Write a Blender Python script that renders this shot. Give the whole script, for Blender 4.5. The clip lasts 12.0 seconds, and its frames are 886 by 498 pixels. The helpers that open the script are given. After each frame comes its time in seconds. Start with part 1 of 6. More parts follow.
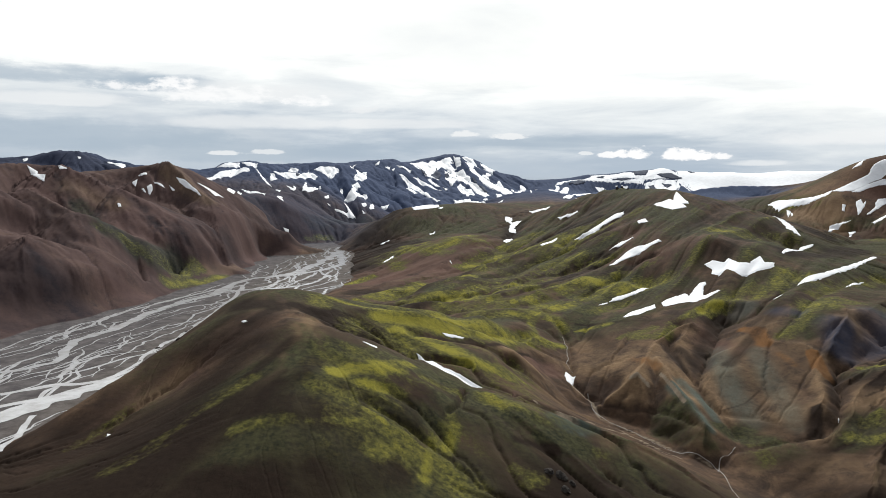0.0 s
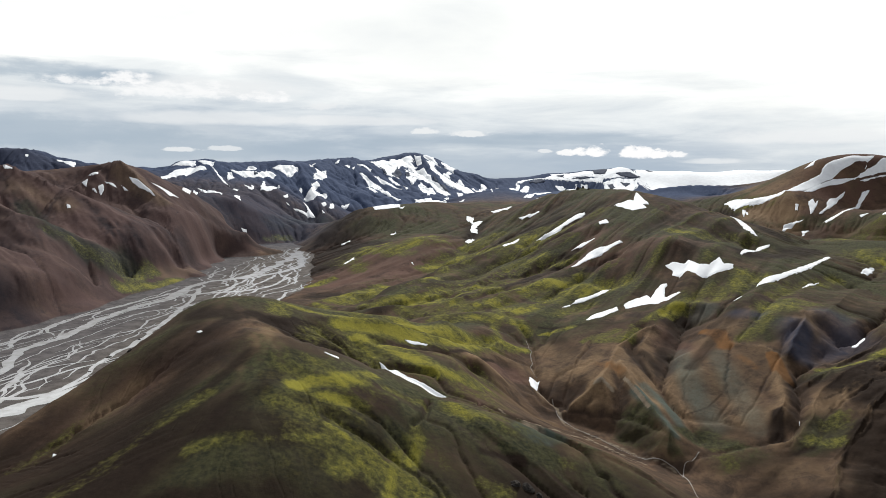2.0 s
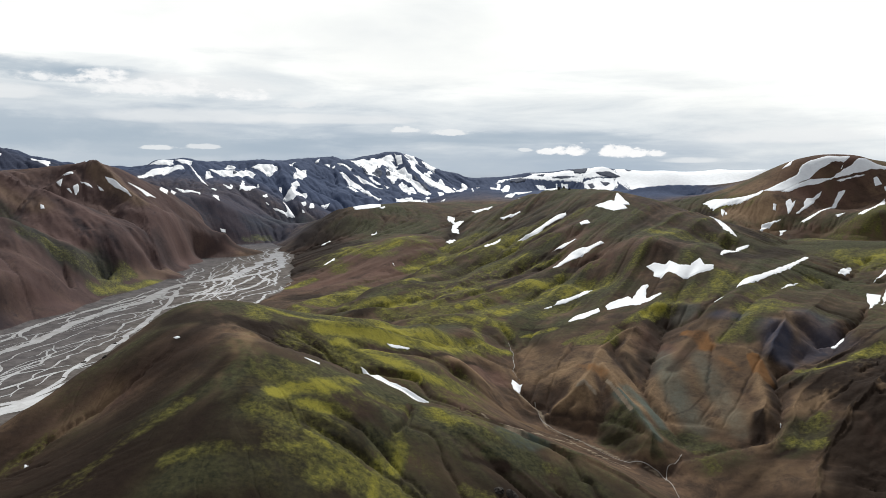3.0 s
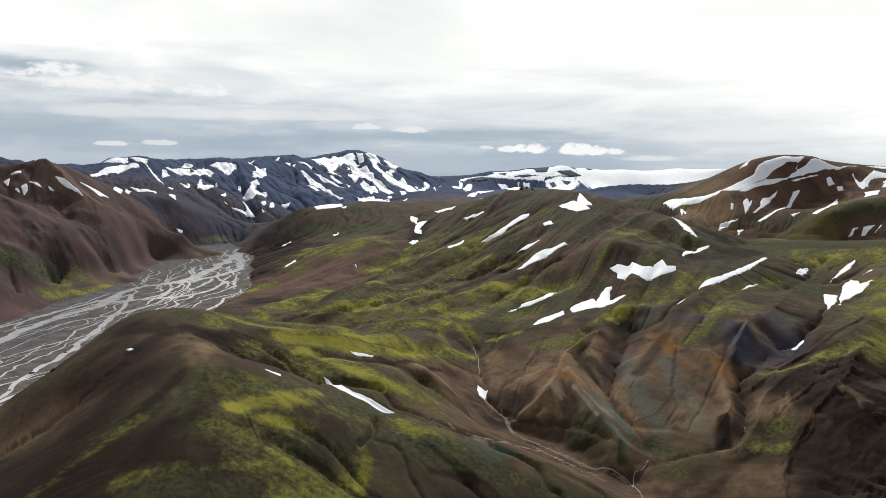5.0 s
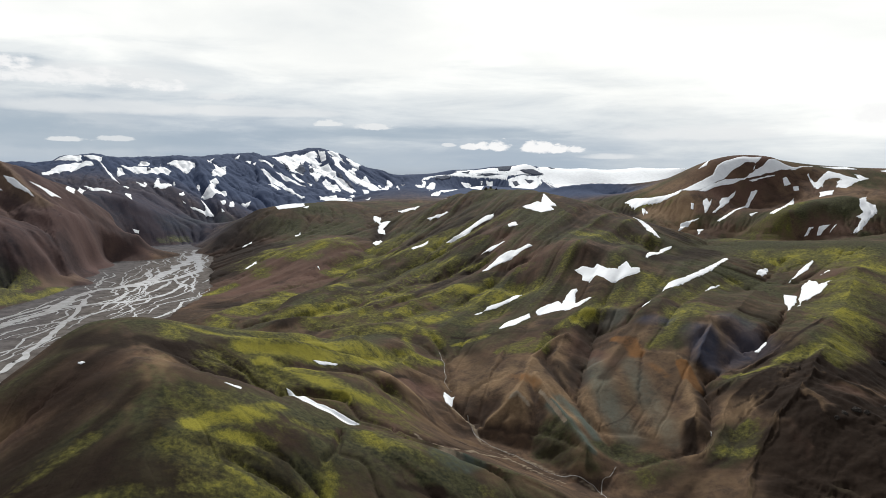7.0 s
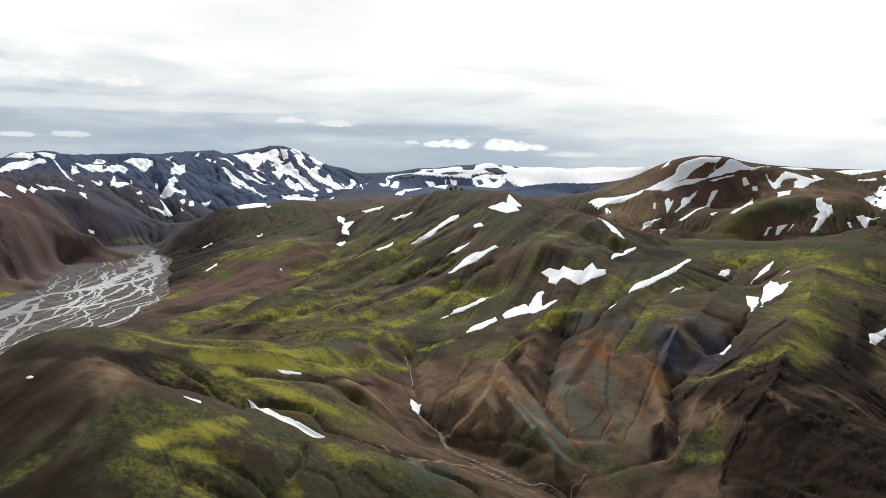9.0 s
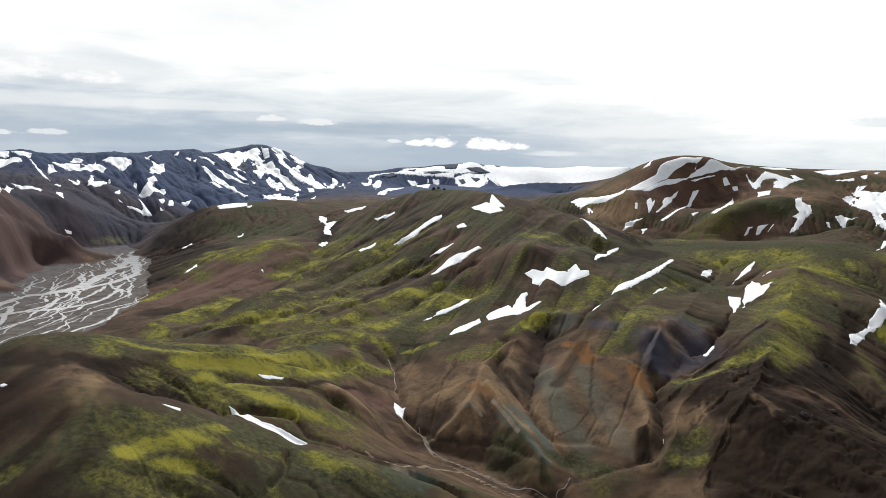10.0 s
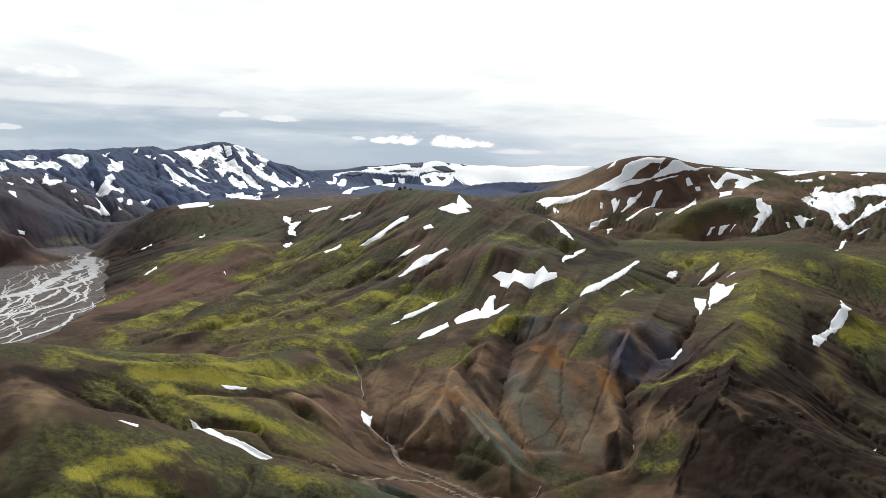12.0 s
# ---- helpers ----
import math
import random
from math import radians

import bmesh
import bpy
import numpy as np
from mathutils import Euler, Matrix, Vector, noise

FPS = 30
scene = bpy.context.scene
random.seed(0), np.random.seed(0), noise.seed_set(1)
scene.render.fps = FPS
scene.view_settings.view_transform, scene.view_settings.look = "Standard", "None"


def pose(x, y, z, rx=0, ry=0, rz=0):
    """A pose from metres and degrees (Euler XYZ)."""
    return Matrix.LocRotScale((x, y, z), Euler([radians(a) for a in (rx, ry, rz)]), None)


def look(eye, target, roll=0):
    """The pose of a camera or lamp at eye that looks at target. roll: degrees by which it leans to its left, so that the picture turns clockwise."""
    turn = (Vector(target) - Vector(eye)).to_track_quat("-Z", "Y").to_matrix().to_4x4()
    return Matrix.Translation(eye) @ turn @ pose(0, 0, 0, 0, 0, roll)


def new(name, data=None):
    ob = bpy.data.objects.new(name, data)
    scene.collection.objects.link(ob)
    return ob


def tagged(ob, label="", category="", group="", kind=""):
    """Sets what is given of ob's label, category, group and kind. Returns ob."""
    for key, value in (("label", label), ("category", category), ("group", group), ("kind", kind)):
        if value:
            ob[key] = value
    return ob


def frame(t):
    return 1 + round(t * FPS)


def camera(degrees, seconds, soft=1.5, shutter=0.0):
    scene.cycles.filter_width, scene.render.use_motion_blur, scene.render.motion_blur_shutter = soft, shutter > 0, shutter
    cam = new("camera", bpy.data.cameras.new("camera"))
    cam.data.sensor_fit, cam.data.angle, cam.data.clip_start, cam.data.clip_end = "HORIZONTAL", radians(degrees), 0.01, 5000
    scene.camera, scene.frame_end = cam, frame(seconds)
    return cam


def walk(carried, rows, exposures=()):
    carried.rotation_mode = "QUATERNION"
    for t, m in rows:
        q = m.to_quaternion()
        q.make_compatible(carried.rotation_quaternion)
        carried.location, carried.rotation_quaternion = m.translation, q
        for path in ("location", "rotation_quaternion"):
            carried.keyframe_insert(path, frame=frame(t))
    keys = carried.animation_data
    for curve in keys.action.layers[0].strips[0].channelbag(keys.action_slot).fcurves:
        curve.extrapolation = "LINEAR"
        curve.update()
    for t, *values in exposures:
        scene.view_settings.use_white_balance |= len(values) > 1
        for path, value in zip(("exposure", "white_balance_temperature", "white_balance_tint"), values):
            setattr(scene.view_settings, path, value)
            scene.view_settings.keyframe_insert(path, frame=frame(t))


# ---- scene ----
cam = camera(62.4, 12.0, soft=0.8)


def flight(t):
    """The camera's eye and aim at t seconds: a slow climb ahead, panning right."""
    k = t / 12.0
    eye = Vector((-16.01 * k + 10.02 * k * k, 91.98 * k + 0.68 * k * k, 215 + 41.36 * k - 4.25 * k * k))
    yaw = radians(-18.867 * k + 1.175 * k * k + 0.049 * k ** 3)
    pitch = radians(-6.0 - 1.277 * k + 0.162 * k * k + 0.074 * k ** 3)
    roll = 0.736 * k + 0.391 * k * k + 0.081 * k ** 3
    aim = Vector((-math.sin(yaw) * math.cos(pitch), math.cos(yaw) * math.cos(pitch), math.sin(pitch)))
    return look(eye, eye + aim, roll)


walk(cam, [(t, flight(t)) for t in (0, 1, 2, 3, 4, 5, 6, 7, 8, 9, 10, 11, 12)], exposures=((0, 0.03), (3, -0.02), (6.5, -0.08), (9, 0.0), (12, 0.1)))

# ---- sky and sun ----
SUN_TURN, SUN_HEIGHT = radians(10), radians(36)


def node_maker(tree):
    """A short way to add a node with its settings and inputs to a tree."""
    def make(kind, at=None, **inputs):
        n = tree.nodes.new("ShaderNode" + kind)
        for key, value in (at or {}).items():
            setattr(n, key, value)
        for key, value in inputs.items():
            socket = n.inputs[int(key[1:])] if key[0] == "i" and key[1:].isdigit() else n.inputs[key.replace("_", " ")]
            if isinstance(value, bpy.types.NodeSocket):
                tree.links.new(value, socket)
            else:
                socket.default_value = value
        return n
    return make


def build_sky():
    world = bpy.data.worlds.new("sky")
    scene.world = world
    world.use_nodes = True
    tree = world.node_tree
    tree.nodes.clear()
    N = node_maker(tree)

    def maths(op, a, b=0.0, c=0.0, clamp=False):
        return N("Math", {"operation": op, "use_clamp": clamp}, i0=a, i1=b, i2=c).outputs[0]

    def mix(f, a, b):
        return N("Mix", {"data_type": "RGBA"}, i0=f, i6=a, i7=b).outputs[2]

    def step(x, lo, hi):
        return N("MapRange", {"interpolation_type": "SMOOTHSTEP"}, i0=x, i1=lo, i2=hi).outputs[0]

    coord = N("TexCoord").outputs["Generated"]
    axis = N("SeparateXYZ", i0=coord).outputs
    up = axis[2]
    low = maths("MAXIMUM", up, 0.0)
    deep = maths("ADD", low, 0.07)
    flat = N("CombineXYZ", i0=maths("DIVIDE", axis[0], deep), i1=maths("DIVIDE", axis[1], deep), i2=0.0).outputs[0]
    blue = N("TexSky", {"sky_type": "NISHITA", "sun_disc": False, "sun_elevation": SUN_HEIGHT, "sun_rotation": SUN_TURN}).outputs[0]
    blue = N("Mix", {"data_type": "RGBA", "blend_type": "MULTIPLY"}, i0=1.0, i6=blue, i7=(0.10, 0.10, 0.10, 1)).outputs[2]
    big = N("TexNoise", Vector=flat, Scale=0.35, Detail=6.0, Roughness=0.55, Distortion=0.4).outputs["Fac"]
    streak = N("TexNoise", Vector=N("Mapping", i0=coord, i3=(5.0, 5.0, 34.0)).outputs[0], Scale=1.0, Detail=7.0, Roughness=0.6, Distortion=0.3).outputs["Fac"]
    puff = N("TexNoise", Vector=N("Mapping", i0=coord, i3=(14.0, 14.0, 40.0)).outputs[0], Scale=1.0, Detail=8.0, Roughness=0.62).outputs["Fac"]
    turn = maths("MULTIPLY", N("Math", {"operation": "ARCTAN2"}, i0=axis[0], i1=axis[1]).outputs[0], 57.2958)
    rise = maths("MULTIPLY", maths("ARCSINE", up), 57.2958)
    veil = maths("SUBTRACT", streak, 0.5)
    ruffle = maths("SUBTRACT", puff, 0.5)
    # bright high overcast over a greyer band above the horizon, greyest to the west
    west = step(turn, 20.0, -25.0)
    lift = maths("ADD", rise, maths("MULTIPLY", veil, 9.0))
    lift = maths("ADD", lift, maths("MULTIPLY", west, -1.6))
    lift = maths("ADD", lift, maths("MULTIPLY", step(turn, 16.0, 40.0), 3.6))
    base = mix(step(lift, 0.2, 4.6), (0.44, 0.52, 0.61, 1), (0.79, 0.835, 0.86, 1))
    base = mix(step(lift, 3.6, 8.0), base, (1.10, 1.11, 1.08, 1))
    wisp = N("TexNoise", Vector=N("Mapping", i0=coord, i3=(3.0, 3.0, 9.0)).outputs[0], Scale=1.0, Detail=6.0, Roughness=0.55, Distortion=0.5).outputs["Fac"]
    base = mix(maths("MULTIPLY", step(wisp, 0.42, 0.66), 0.3), base, (0.80, 0.825, 0.825, 1))
    grey = maths("MULTIPLY", step(maths("ADD", big, maths("MULTIPLY", west, 0.05)), 0.50, 0.72), 0.45)
    base = mix(grey, base, (0.60, 0.66, 0.72, 1))

    curl = maths("SUBTRACT", N("TexNoise", Vector=N("Mapping", i0=coord, i3=(48.0, 48.0, 110.0)).outputs[0], Scale=1.0, Detail=6.0, Roughness=0.6).outputs["Fac"], 0.5)

    def cloud(sheet, az, el, wide, high, tint, strength=1.0, rag=2.6):
        """A cloud bank with a ragged edge round a direction of the sky."""
        dx = maths("DIVIDE", maths("SUBTRACT", turn, az), wide)
        dy = maths("DIVIDE", maths("SUBTRACT", rise, el), high)
        dy = maths("MAXIMUM", dy, maths("MULTIPLY", dy, -1.6))
        d = maths("ADD", maths("MULTIPLY", dx, dx), maths("MULTIPLY", dy, dy))
        small = rag < 2.5
        d = maths("ADD", d, maths("MULTIPLY", curl if small else ruffle, rag * 2.2 if small else rag))
        d = maths("ADD", d, maths("MULTIPLY", veil, rag * (0.2 if small else 0.6)))
        return mix(maths("MULTIPLY", step(d, 1.2, (0.3 if wide < 1.6 else -0.3) if small else 0.1), strength), sheet, tint)

    slate, pale, white = (0.41, 0.495, 0.58, 1), (0.86, 0.88, 0.89, 1), (1.0, 1.0, 1.0, 1)
    for bank in ((-14, 1.5, 13, 1.2, slate, 0.6), (4, 2.0, 10, 0.8, slate, 0.4), (-29, 6.6, 11, 0.8, slate, 0.75), (-21, 6.1, 5, 0.7, slate, 0.8), (-14, 5.8, 7.0, 0.9, pale, 0.8), (-28, 4.9, 6, 0.6, pale, 0.7),
                 (-27, 2.4, 12, 1.4, slate, 0.65), (-13, 3.6, 8, 0.7, pale, 0.6), (-3, 3.6, 8, 0.5, pale, 0.6), (10, 2.2, 12, 0.6, slate, 0.5),
                 (12.7, 1.22, 0.9, 0.3, white, 0.9, 2.0), (13.7, 1.28, 0.8, 0.42, white, 1.0, 2.0), (14.8, 1.3, 1.0, 0.55, white, 1.0, 2.0),
                 (17.3, 1.2, 0.8, 0.5, white, 1.0, 2.0), (18.3, 1.2, 1.0, 0.62, white, 1.0, 2.0), (19.5, 1.12, 1.0, 0.5, white, 1.0, 2.0), (20.5, 1.05, 1.0, 0.34, white, 0.9, 2.0), (1.6, 2.9, 1.2, 0.28, pale, 0.9, 1.8),
                 (5.2, 2.7, 1.5, 0.3, pale, 0.9, 1.8), (-16.4, 1.4, 1.4, 0.22, pale, 0.8, 1.8), (-13.4, 1.5, 1.3, 0.26, pale, 0.7, 1.8),
                 (11.0, 1.4, 0.6, 0.2, pale, 0.8, 1.8), (29, 2.3, 7, 0.8, pale, 0.8), (44, 3.6, 4.5, 0.9, white, 0.8), (46, 2.9, 4, 0.5, slate, 0.35), (23, 0.6, 2.5, 0.3, pale, 0.7),
                 (-17, 5.5, 5.0, 0.9, white, 0.7, 2.2), (-19.6, 6.3, 1.7, 0.6, white, 0.9, 2.2), (-23, 6.0, 2.2, 0.4, white, 0.8, 2.2), (-10.5, 5.3, 2.4, 0.5, white, 0.8, 2.2), (-6, 4.7, 2.6, 0.4, pale, 0.7, 2.2),
                 (42, 3.4, 3.2, 0.8, white, 0.9, 2.2), (45.5, 3.9, 2.2, 0.7, white, 0.9, 2.2)):
        base = cloud(base, *bank)
    # the veil is thinnest ahead; overhead and behind it is a duller grey
    base = mix(maths("MULTIPLY", step(rise, 13.0, 40.0), 0.9), base, (0.44, 0.47, 0.51, 1))
    base = mix(maths("MULTIPLY", step(axis[1], 0.3, -0.4), 0.75), base, (0.31, 0.33, 0.37, 1))
    over = mix(step(big, 0.12, 0.26), blue, base)
    far = mix(step(up, -0.05, 0.0), (0.25, 0.26, 0.27, 1), over)
    back = N("Background", Color=far, Strength=1.0)
    N("OutputWorld", Surface=back.outputs[0])


build_sky()
lamp = bpy.data.lights.new("sun", "SUN")
lamp.energy, lamp.angle, lamp.color = 4.8, radians(5), (0.98, 0.99, 0.97)
sun = new("sun", lamp)
sun.matrix_world = look((800 * math.sin(SUN_TURN), 800 * math.cos(SUN_TURN), 800 * math.tan(SUN_HEIGHT)), (0, 0, 0))

# ---- the lie of the land: ridges, spurs, gullies and banks as lines of (x, y, height) ----
LINES = {}


def land(name, *nodes):
    LINES[name] = np.array(nodes, float)


land("river_bank_far", (-552, 894, 0), (-538, 1000, 0), (-511, 1116, 0), (-479, 1239, 0), (-426, 1420, 0), (-440, 1603, 0), (-452, 1853, 0), (-459, 2158, 0), (-323, 2264, 0))
land("river_bank_near", (-282, 2108, 0), (-204, 1682, 0), (-180, 1420, 0), (-232, 1323, 0))
land("river_mid", (-452, 728, 0), (-429, 793, 0), (-405, 965, 0), (-372, 1175, 0), (-351, 1585, 0), (-334, 1917, 0))
land("hill_flank", (-204, 760, 90), (-221, 735, 82), (-241, 690, 67), (-261, 645, 53), (-285, 605, 36), (-306, 580, 22), (-330, 555, 8), (-342, 545, 0))
land("hill_top", (-204, 760, 90), (-165, 770, 92), (-136, 775, 87), (-100, 780, 77), (-52, 795, 68), (-16, 840, 56), (46, 880, 43), (107, 930, 19), (150, 950, -7))
land("back_valley", (-135, 1200, 9), (-57, 1075, 24), (13, 1040, 21))
land("hill_spur", (-118, 637, 87), (-108, 594, 80), (-100, 540, 66), (-104, 488, 53), (-118, 440, 36))
land("moss_spur", (-20, 625, 49), (-51, 573, 60), (-84, 568, 62), (-72, 530, 50), (-53, 502, 40), (-50, 450, 24))
land("west_face", (-171, 650, 83), (-226, 590, 36), (-273, 564, 21), (-253, 536, 18))
land("draw", (0, 585, 33), (2, 527, 13), (6, 480, 0))
land("east_spur", (3, 590, 31), (56, 581, 15), (68, 600, 18), (83, 530, -9), (88, 505, -18))
land("snow_gully", (-100, 690, 74), (-68, 699, 62), (-34, 680, 50), (-2, 662, 36), (33, 645, 22))
land("gully_rim", (-95, 740, 75), (-26, 765, 63), (-2, 755, 46), (17, 700, 39), (27, 690, 37), (77, 771, 26))
land("ledge", (62, 655, 14), (73, 628, 13), (102, 626, 3), (132, 620, -8), (165, 606, -17), (200, 590, -32), (225, 570, -45))
land("gorge_wall", (101, 880, 5), (70, 760, 9), (103, 740, -10), (128, 745, -29))
land("scarp", (96, 568, -8), (130, 550, -28))
land("draw_side", (-10, 580, 43), (-22, 527, 31))
land("spur_front", (520, 790, 4), (458, 728, -6))
land("blue_face", (493, 881, 36), (470, 930, 36), (540, 930, 38))
land("brown_spur", (235, 930, 4), (205, 870, -8), (187, 820, -20))
land("jade_cone", (250, 818, -6), (248, 796, -11), (254, 745, -23), (260, 702, -34))
land("cone_hollow", (233, 812, -12), (236, 782, -30))
land("cone_foot", (176, 770, -45), (214, 755, -48), (241, 727, -51), (261, 701, -55))
land("moss_knob", (330, 960, 14), (290, 925, 8), (263, 893, 3), (240, 838, -4), (219, 799, -9))
land("jade_gully", (369, 929, 10), (318, 868, -8), (286, 798, -22), (287, 737, -38), (291, 701, -49))
land("jade_face", (335, 818, -10), (352, 766, -24), (350, 716, -31))
land("jade_crest", (447, 921, 26), (412, 914, 21), (394, 880, 9), (429, 849, 12), (438, 828, 6), (410, 780, -8), (382, 716, -17))
land("stream", (138, 1015, 17), (171, 990, 4), (164, 949, -6), (160, 900, -14), (150, 832, -22), (166, 787, -37), (168, 750, -45), (189, 730, -49), (211, 706, -53), (232, 685, -57), (259, 660, -62), (290, 615, -68), (330, 550, -76))
land("dark_gully", (709, 1028, 26), (638, 947, 20), (554, 870, 10), (527, 867, 5), (479, 840, -2), (430, 778, -10), (401, 733, -22), (383, 695, -31), (353, 675, -40), (313, 674, -45), (280, 676, -52), (262, 660, -61))
land("spur_right", (950, 1180, 60), (837, 1040, 34), (724, 930, 20), (618, 830, 18), (540, 752, 14), (488, 708, 8), (450, 684, -10), (398, 636, -32), (350, 580, -46))
land("cliff_right", (727, 860, -12), (604, 740, -8), (560, 650, -14), (514, 560, -32))
land("gully_right", (968, 1010, 25), (838, 925, -1), (759, 850, -14), (718, 760, -49), (703, 690, -62))
land("bench_right", (1121, 1120, 23), (913, 900, -30), (867, 830, -56))
land("shoulder", (264, 1102, 11), (331, 1086, 22), (346, 1014, 24), (479, 1029, 41), (424, 1050, 31))
land("snow_bench", (332, 1198, 21), (407, 1120, 48), (520, 1190, 76), (616, 1288, 78))
land("rim", (676, 1420, 65), (826, 1500, 63), (1000, 1500, 69), (1158, 1450, 78), (1245, 1360, 84), (1201, 1200, 70))
land("rim_near", (851, 1156, 44), (752, 1080, 17), (893, 1260, 42), (892, 1064, 37))
land("back_hill", (297, 2227, 105), (353, 2120, 129), (410, 2040, 155), (456, 1950, 173), (499, 1820, 176), (525, 1700, 172), (538, 1620, 157), (549, 1560, 139), (598, 1500, 123), (692, 1450, 95))
land("back_face", (330, 1891, 106), (407, 1640, 124), (409, 1493, 115), (392, 1326, 87))
land("back_face_low", (229, 1590, 62), (284, 1350, 44), (354, 1400, 83), (464, 1236, 107))
land("back_toe", (126, 1167, 35), (176, 1260, 34), (300, 1180, 36))
land("west_hill", (-234, 2100, 45), (-200, 2170, 70), (-147, 2260, 99), (-51, 2300, 112), (85, 2400, 119), (215, 2400, 110), (307, 2300, 98))
land("west_hill_face", (-154, 2007, 26), (-84, 1700, 40), (-31, 1673, 43), (57, 1720, 62), (119, 1825, 57))
land("west_hill_toe", (-119, 1599, 23), (16, 1540, 22), (-160, 1420, 0), (-46, 1246, 23))
land("saddle_gully", (201, 2150, 78), (166, 1840, 45), (94, 1575, 19), (6, 1360, 11), (-99, 1220, 6))
land("brown_crest", (-902, 1500, 232), (-833, 1500, 229), (-796, 1540, 231), (-777, 1620, 215), (-748, 1740, 188), (-731, 1800, 215), (-698, 1860, 232), (-649, 1880, 213), (-621, 1950, 185), (-589, 2100, 159), (-504, 2300, 125), (-424, 2450, 81), (-367, 2580, 38))
land("brown_face", (-644, 1330, 124), (-646, 1460, 149), (-568, 1660, 164), (-485, 2000, 115), (-416, 1960, 65))
land("brown_spur_a", (-756, 1250, 172), (-661, 1180, 129), (-575, 1130, 71))
land("brown_spur_b", (-658, 1784, 179), (-561, 1600, 123), (-477, 1560, 64), (-431, 1520, 21))
land("brown_draw", (-615, 1290, 80), (-528, 1270, 53), (-491, 1300, 13))
land("dark_ridge", (-1707, 2700, 246), (-1562, 2700, 254), (-1493, 2750, 290), (-1403, 2800, 294), (-1232, 2750, 253), (-1097, 2700, 221))
land("snow_front", (-956, 2900, 197), (-884, 3000, 245), (-805, 3050, 257), (-665, 3050, 226), (-537, 3150, 244), (-452, 3200, 237), (-376, 3400, 254))
land("snow_crest", (-410, 3400, 249), (-343, 3550, 270), (-254, 3650, 275), (-188, 3750, 262), (-116, 3850, 270), (-26, 3950, 278), (29, 4050, 297), (72, 4100, 307), (128, 4100, 297), (198, 4080, 264), (291, 4050, 216), (384, 4050, 146), (546, 4150, 142))
land("snow_mid", (-134, 3600, 225), (-38, 3600, 202), (62, 3700, 194), (165, 3700, 169), (273, 3750, 142))
land("snow_low", (-154, 3000, 118), (7, 3050, 96), (231, 3200, 96), (413, 3350, 107))
land("snow_spur_a", (-569, 2350, 143), (-462, 2700, 153), (-337, 2690, 76), (-209, 2600, 55))
land("snow_spur_b", (-333, 3000, 157), (-163, 3300, 152), (14, 3100, 108))
land("snow_valley", (-290, 2600, 15), (-211, 2900, 59), (37, 3000, 84), (295, 3300, 101), (514, 3400, 111))
land("slate_hill", (75, 2750, 74), (158, 2800, 100), (266, 2850, 123), (380, 2900, 136), (499, 2950, 117), (625, 3000, 90))
land("glacier", (648, 4300, 175), (856, 4350, 205), (1089, 4350, 221), (1291, 4300, 241), (1457, 4350, 218), (1710, 4400, 218), (2048, 4400, 225), (2330, 4300, 244))
land("glacier_foot", (599, 3600, 104), (876, 3600, 132), (1195, 3400, 111), (1438, 3300, 139))
land("far_hill", (962, 3000, 118), (1065, 3000, 141), (1180, 3000, 155), (1284, 3000, 151), (1388, 3000, 155))
land("valley_east", (674, 2000, 112), (880, 2000, 91), (1018, 1950, 30), (1154, 1900, 13))
land("valley_east_b", (1460, 2000, -1), (1691, 1900, 18), (1701, 1700, 25))
land("dome", (1242, 2900, 110), (1346, 2750, 164), (1411, 2600, 228), (1477, 2550, 260), (1567, 2500, 273), (1691, 2500, 273), (1821, 2500, 237), (2033, 2500, 231), (2368, 2500, 234), (2822, 2500, 234))
land("dome_face", (1110, 2450, 63), (1280, 2400, 137), (1516, 2350, 86), (1787, 2450, 186))
land("dome_foot", (1181, 2250, 41), (1281, 2100, 10), (1450, 1960, 22), (1640, 1930, 40))
land("east_knoll", (1459, 2080, 106), (1569, 2100, 134), (1719, 2120, 148), (1876, 2140, 152), (1993, 2160, 139))
land("east_slope", (1911, 2350, 174), (2107, 2150, 154), (2058, 1900, 104))
land("near_knoll", (1546, 1750, 77), (1594, 1700, 97), (1593, 1600, 54))
land("behind_snow", (-1089, 3300, 182), (-764, 3500, 201), (-431, 3900, 215), (-211, 4300, 215), (92, 4600, 232), (411, 4600, 144), (702, 4650, 119))
land("behind_brown", (-1438, 2000, 177), (-1207, 2000, 177), (-1064, 2050, 176), (-960, 2250, 155), (-822, 2350, 152), (-682, 2500, 129))
land("behind_dark", (-2174, 3200, 203), (-1835, 3300, 227), (-1581, 3300, 227), (-1290, 3200, 178))
land("behind_glacier", (1154, 4750, 160), (1849, 4750, 153), (2203, 4650, 154))
land("behind_dome", (1691, 2900, 222), (1976, 2900, 227), (2438, 2900, 195), (2885, 2850, 202))

land("outer_rim", *[(4700 * math.sin(radians(a)), 4700 * math.cos(radians(a)), 60) for a in (-60, -45, -32, 30, 42, 55, 80, 120, 160, 200, 240, 280)])
land("hill_foot", (-300, 850, 0), (-314, 753, 0), (-328, 640, 0), (-336, 600, 0), (-345, 563, 0), (-356, 515, 0), (-380, 440, 0))
land("plain_south", (-460, 640, 0), (-520, 560, 0), (-480, 450, 0))
land("hidden_hollow", (-130, 960, 10), (-60, 930, 8), (0, 925, 14), (60, 950, 20))
land("near_ground", (0, 40, -40), (-250, 300, -5), (300, 250, -60), (0, 350, -25), (700, 300, -30), (-800, 300, 60), (0, -800, 0), (900, -300, 20))


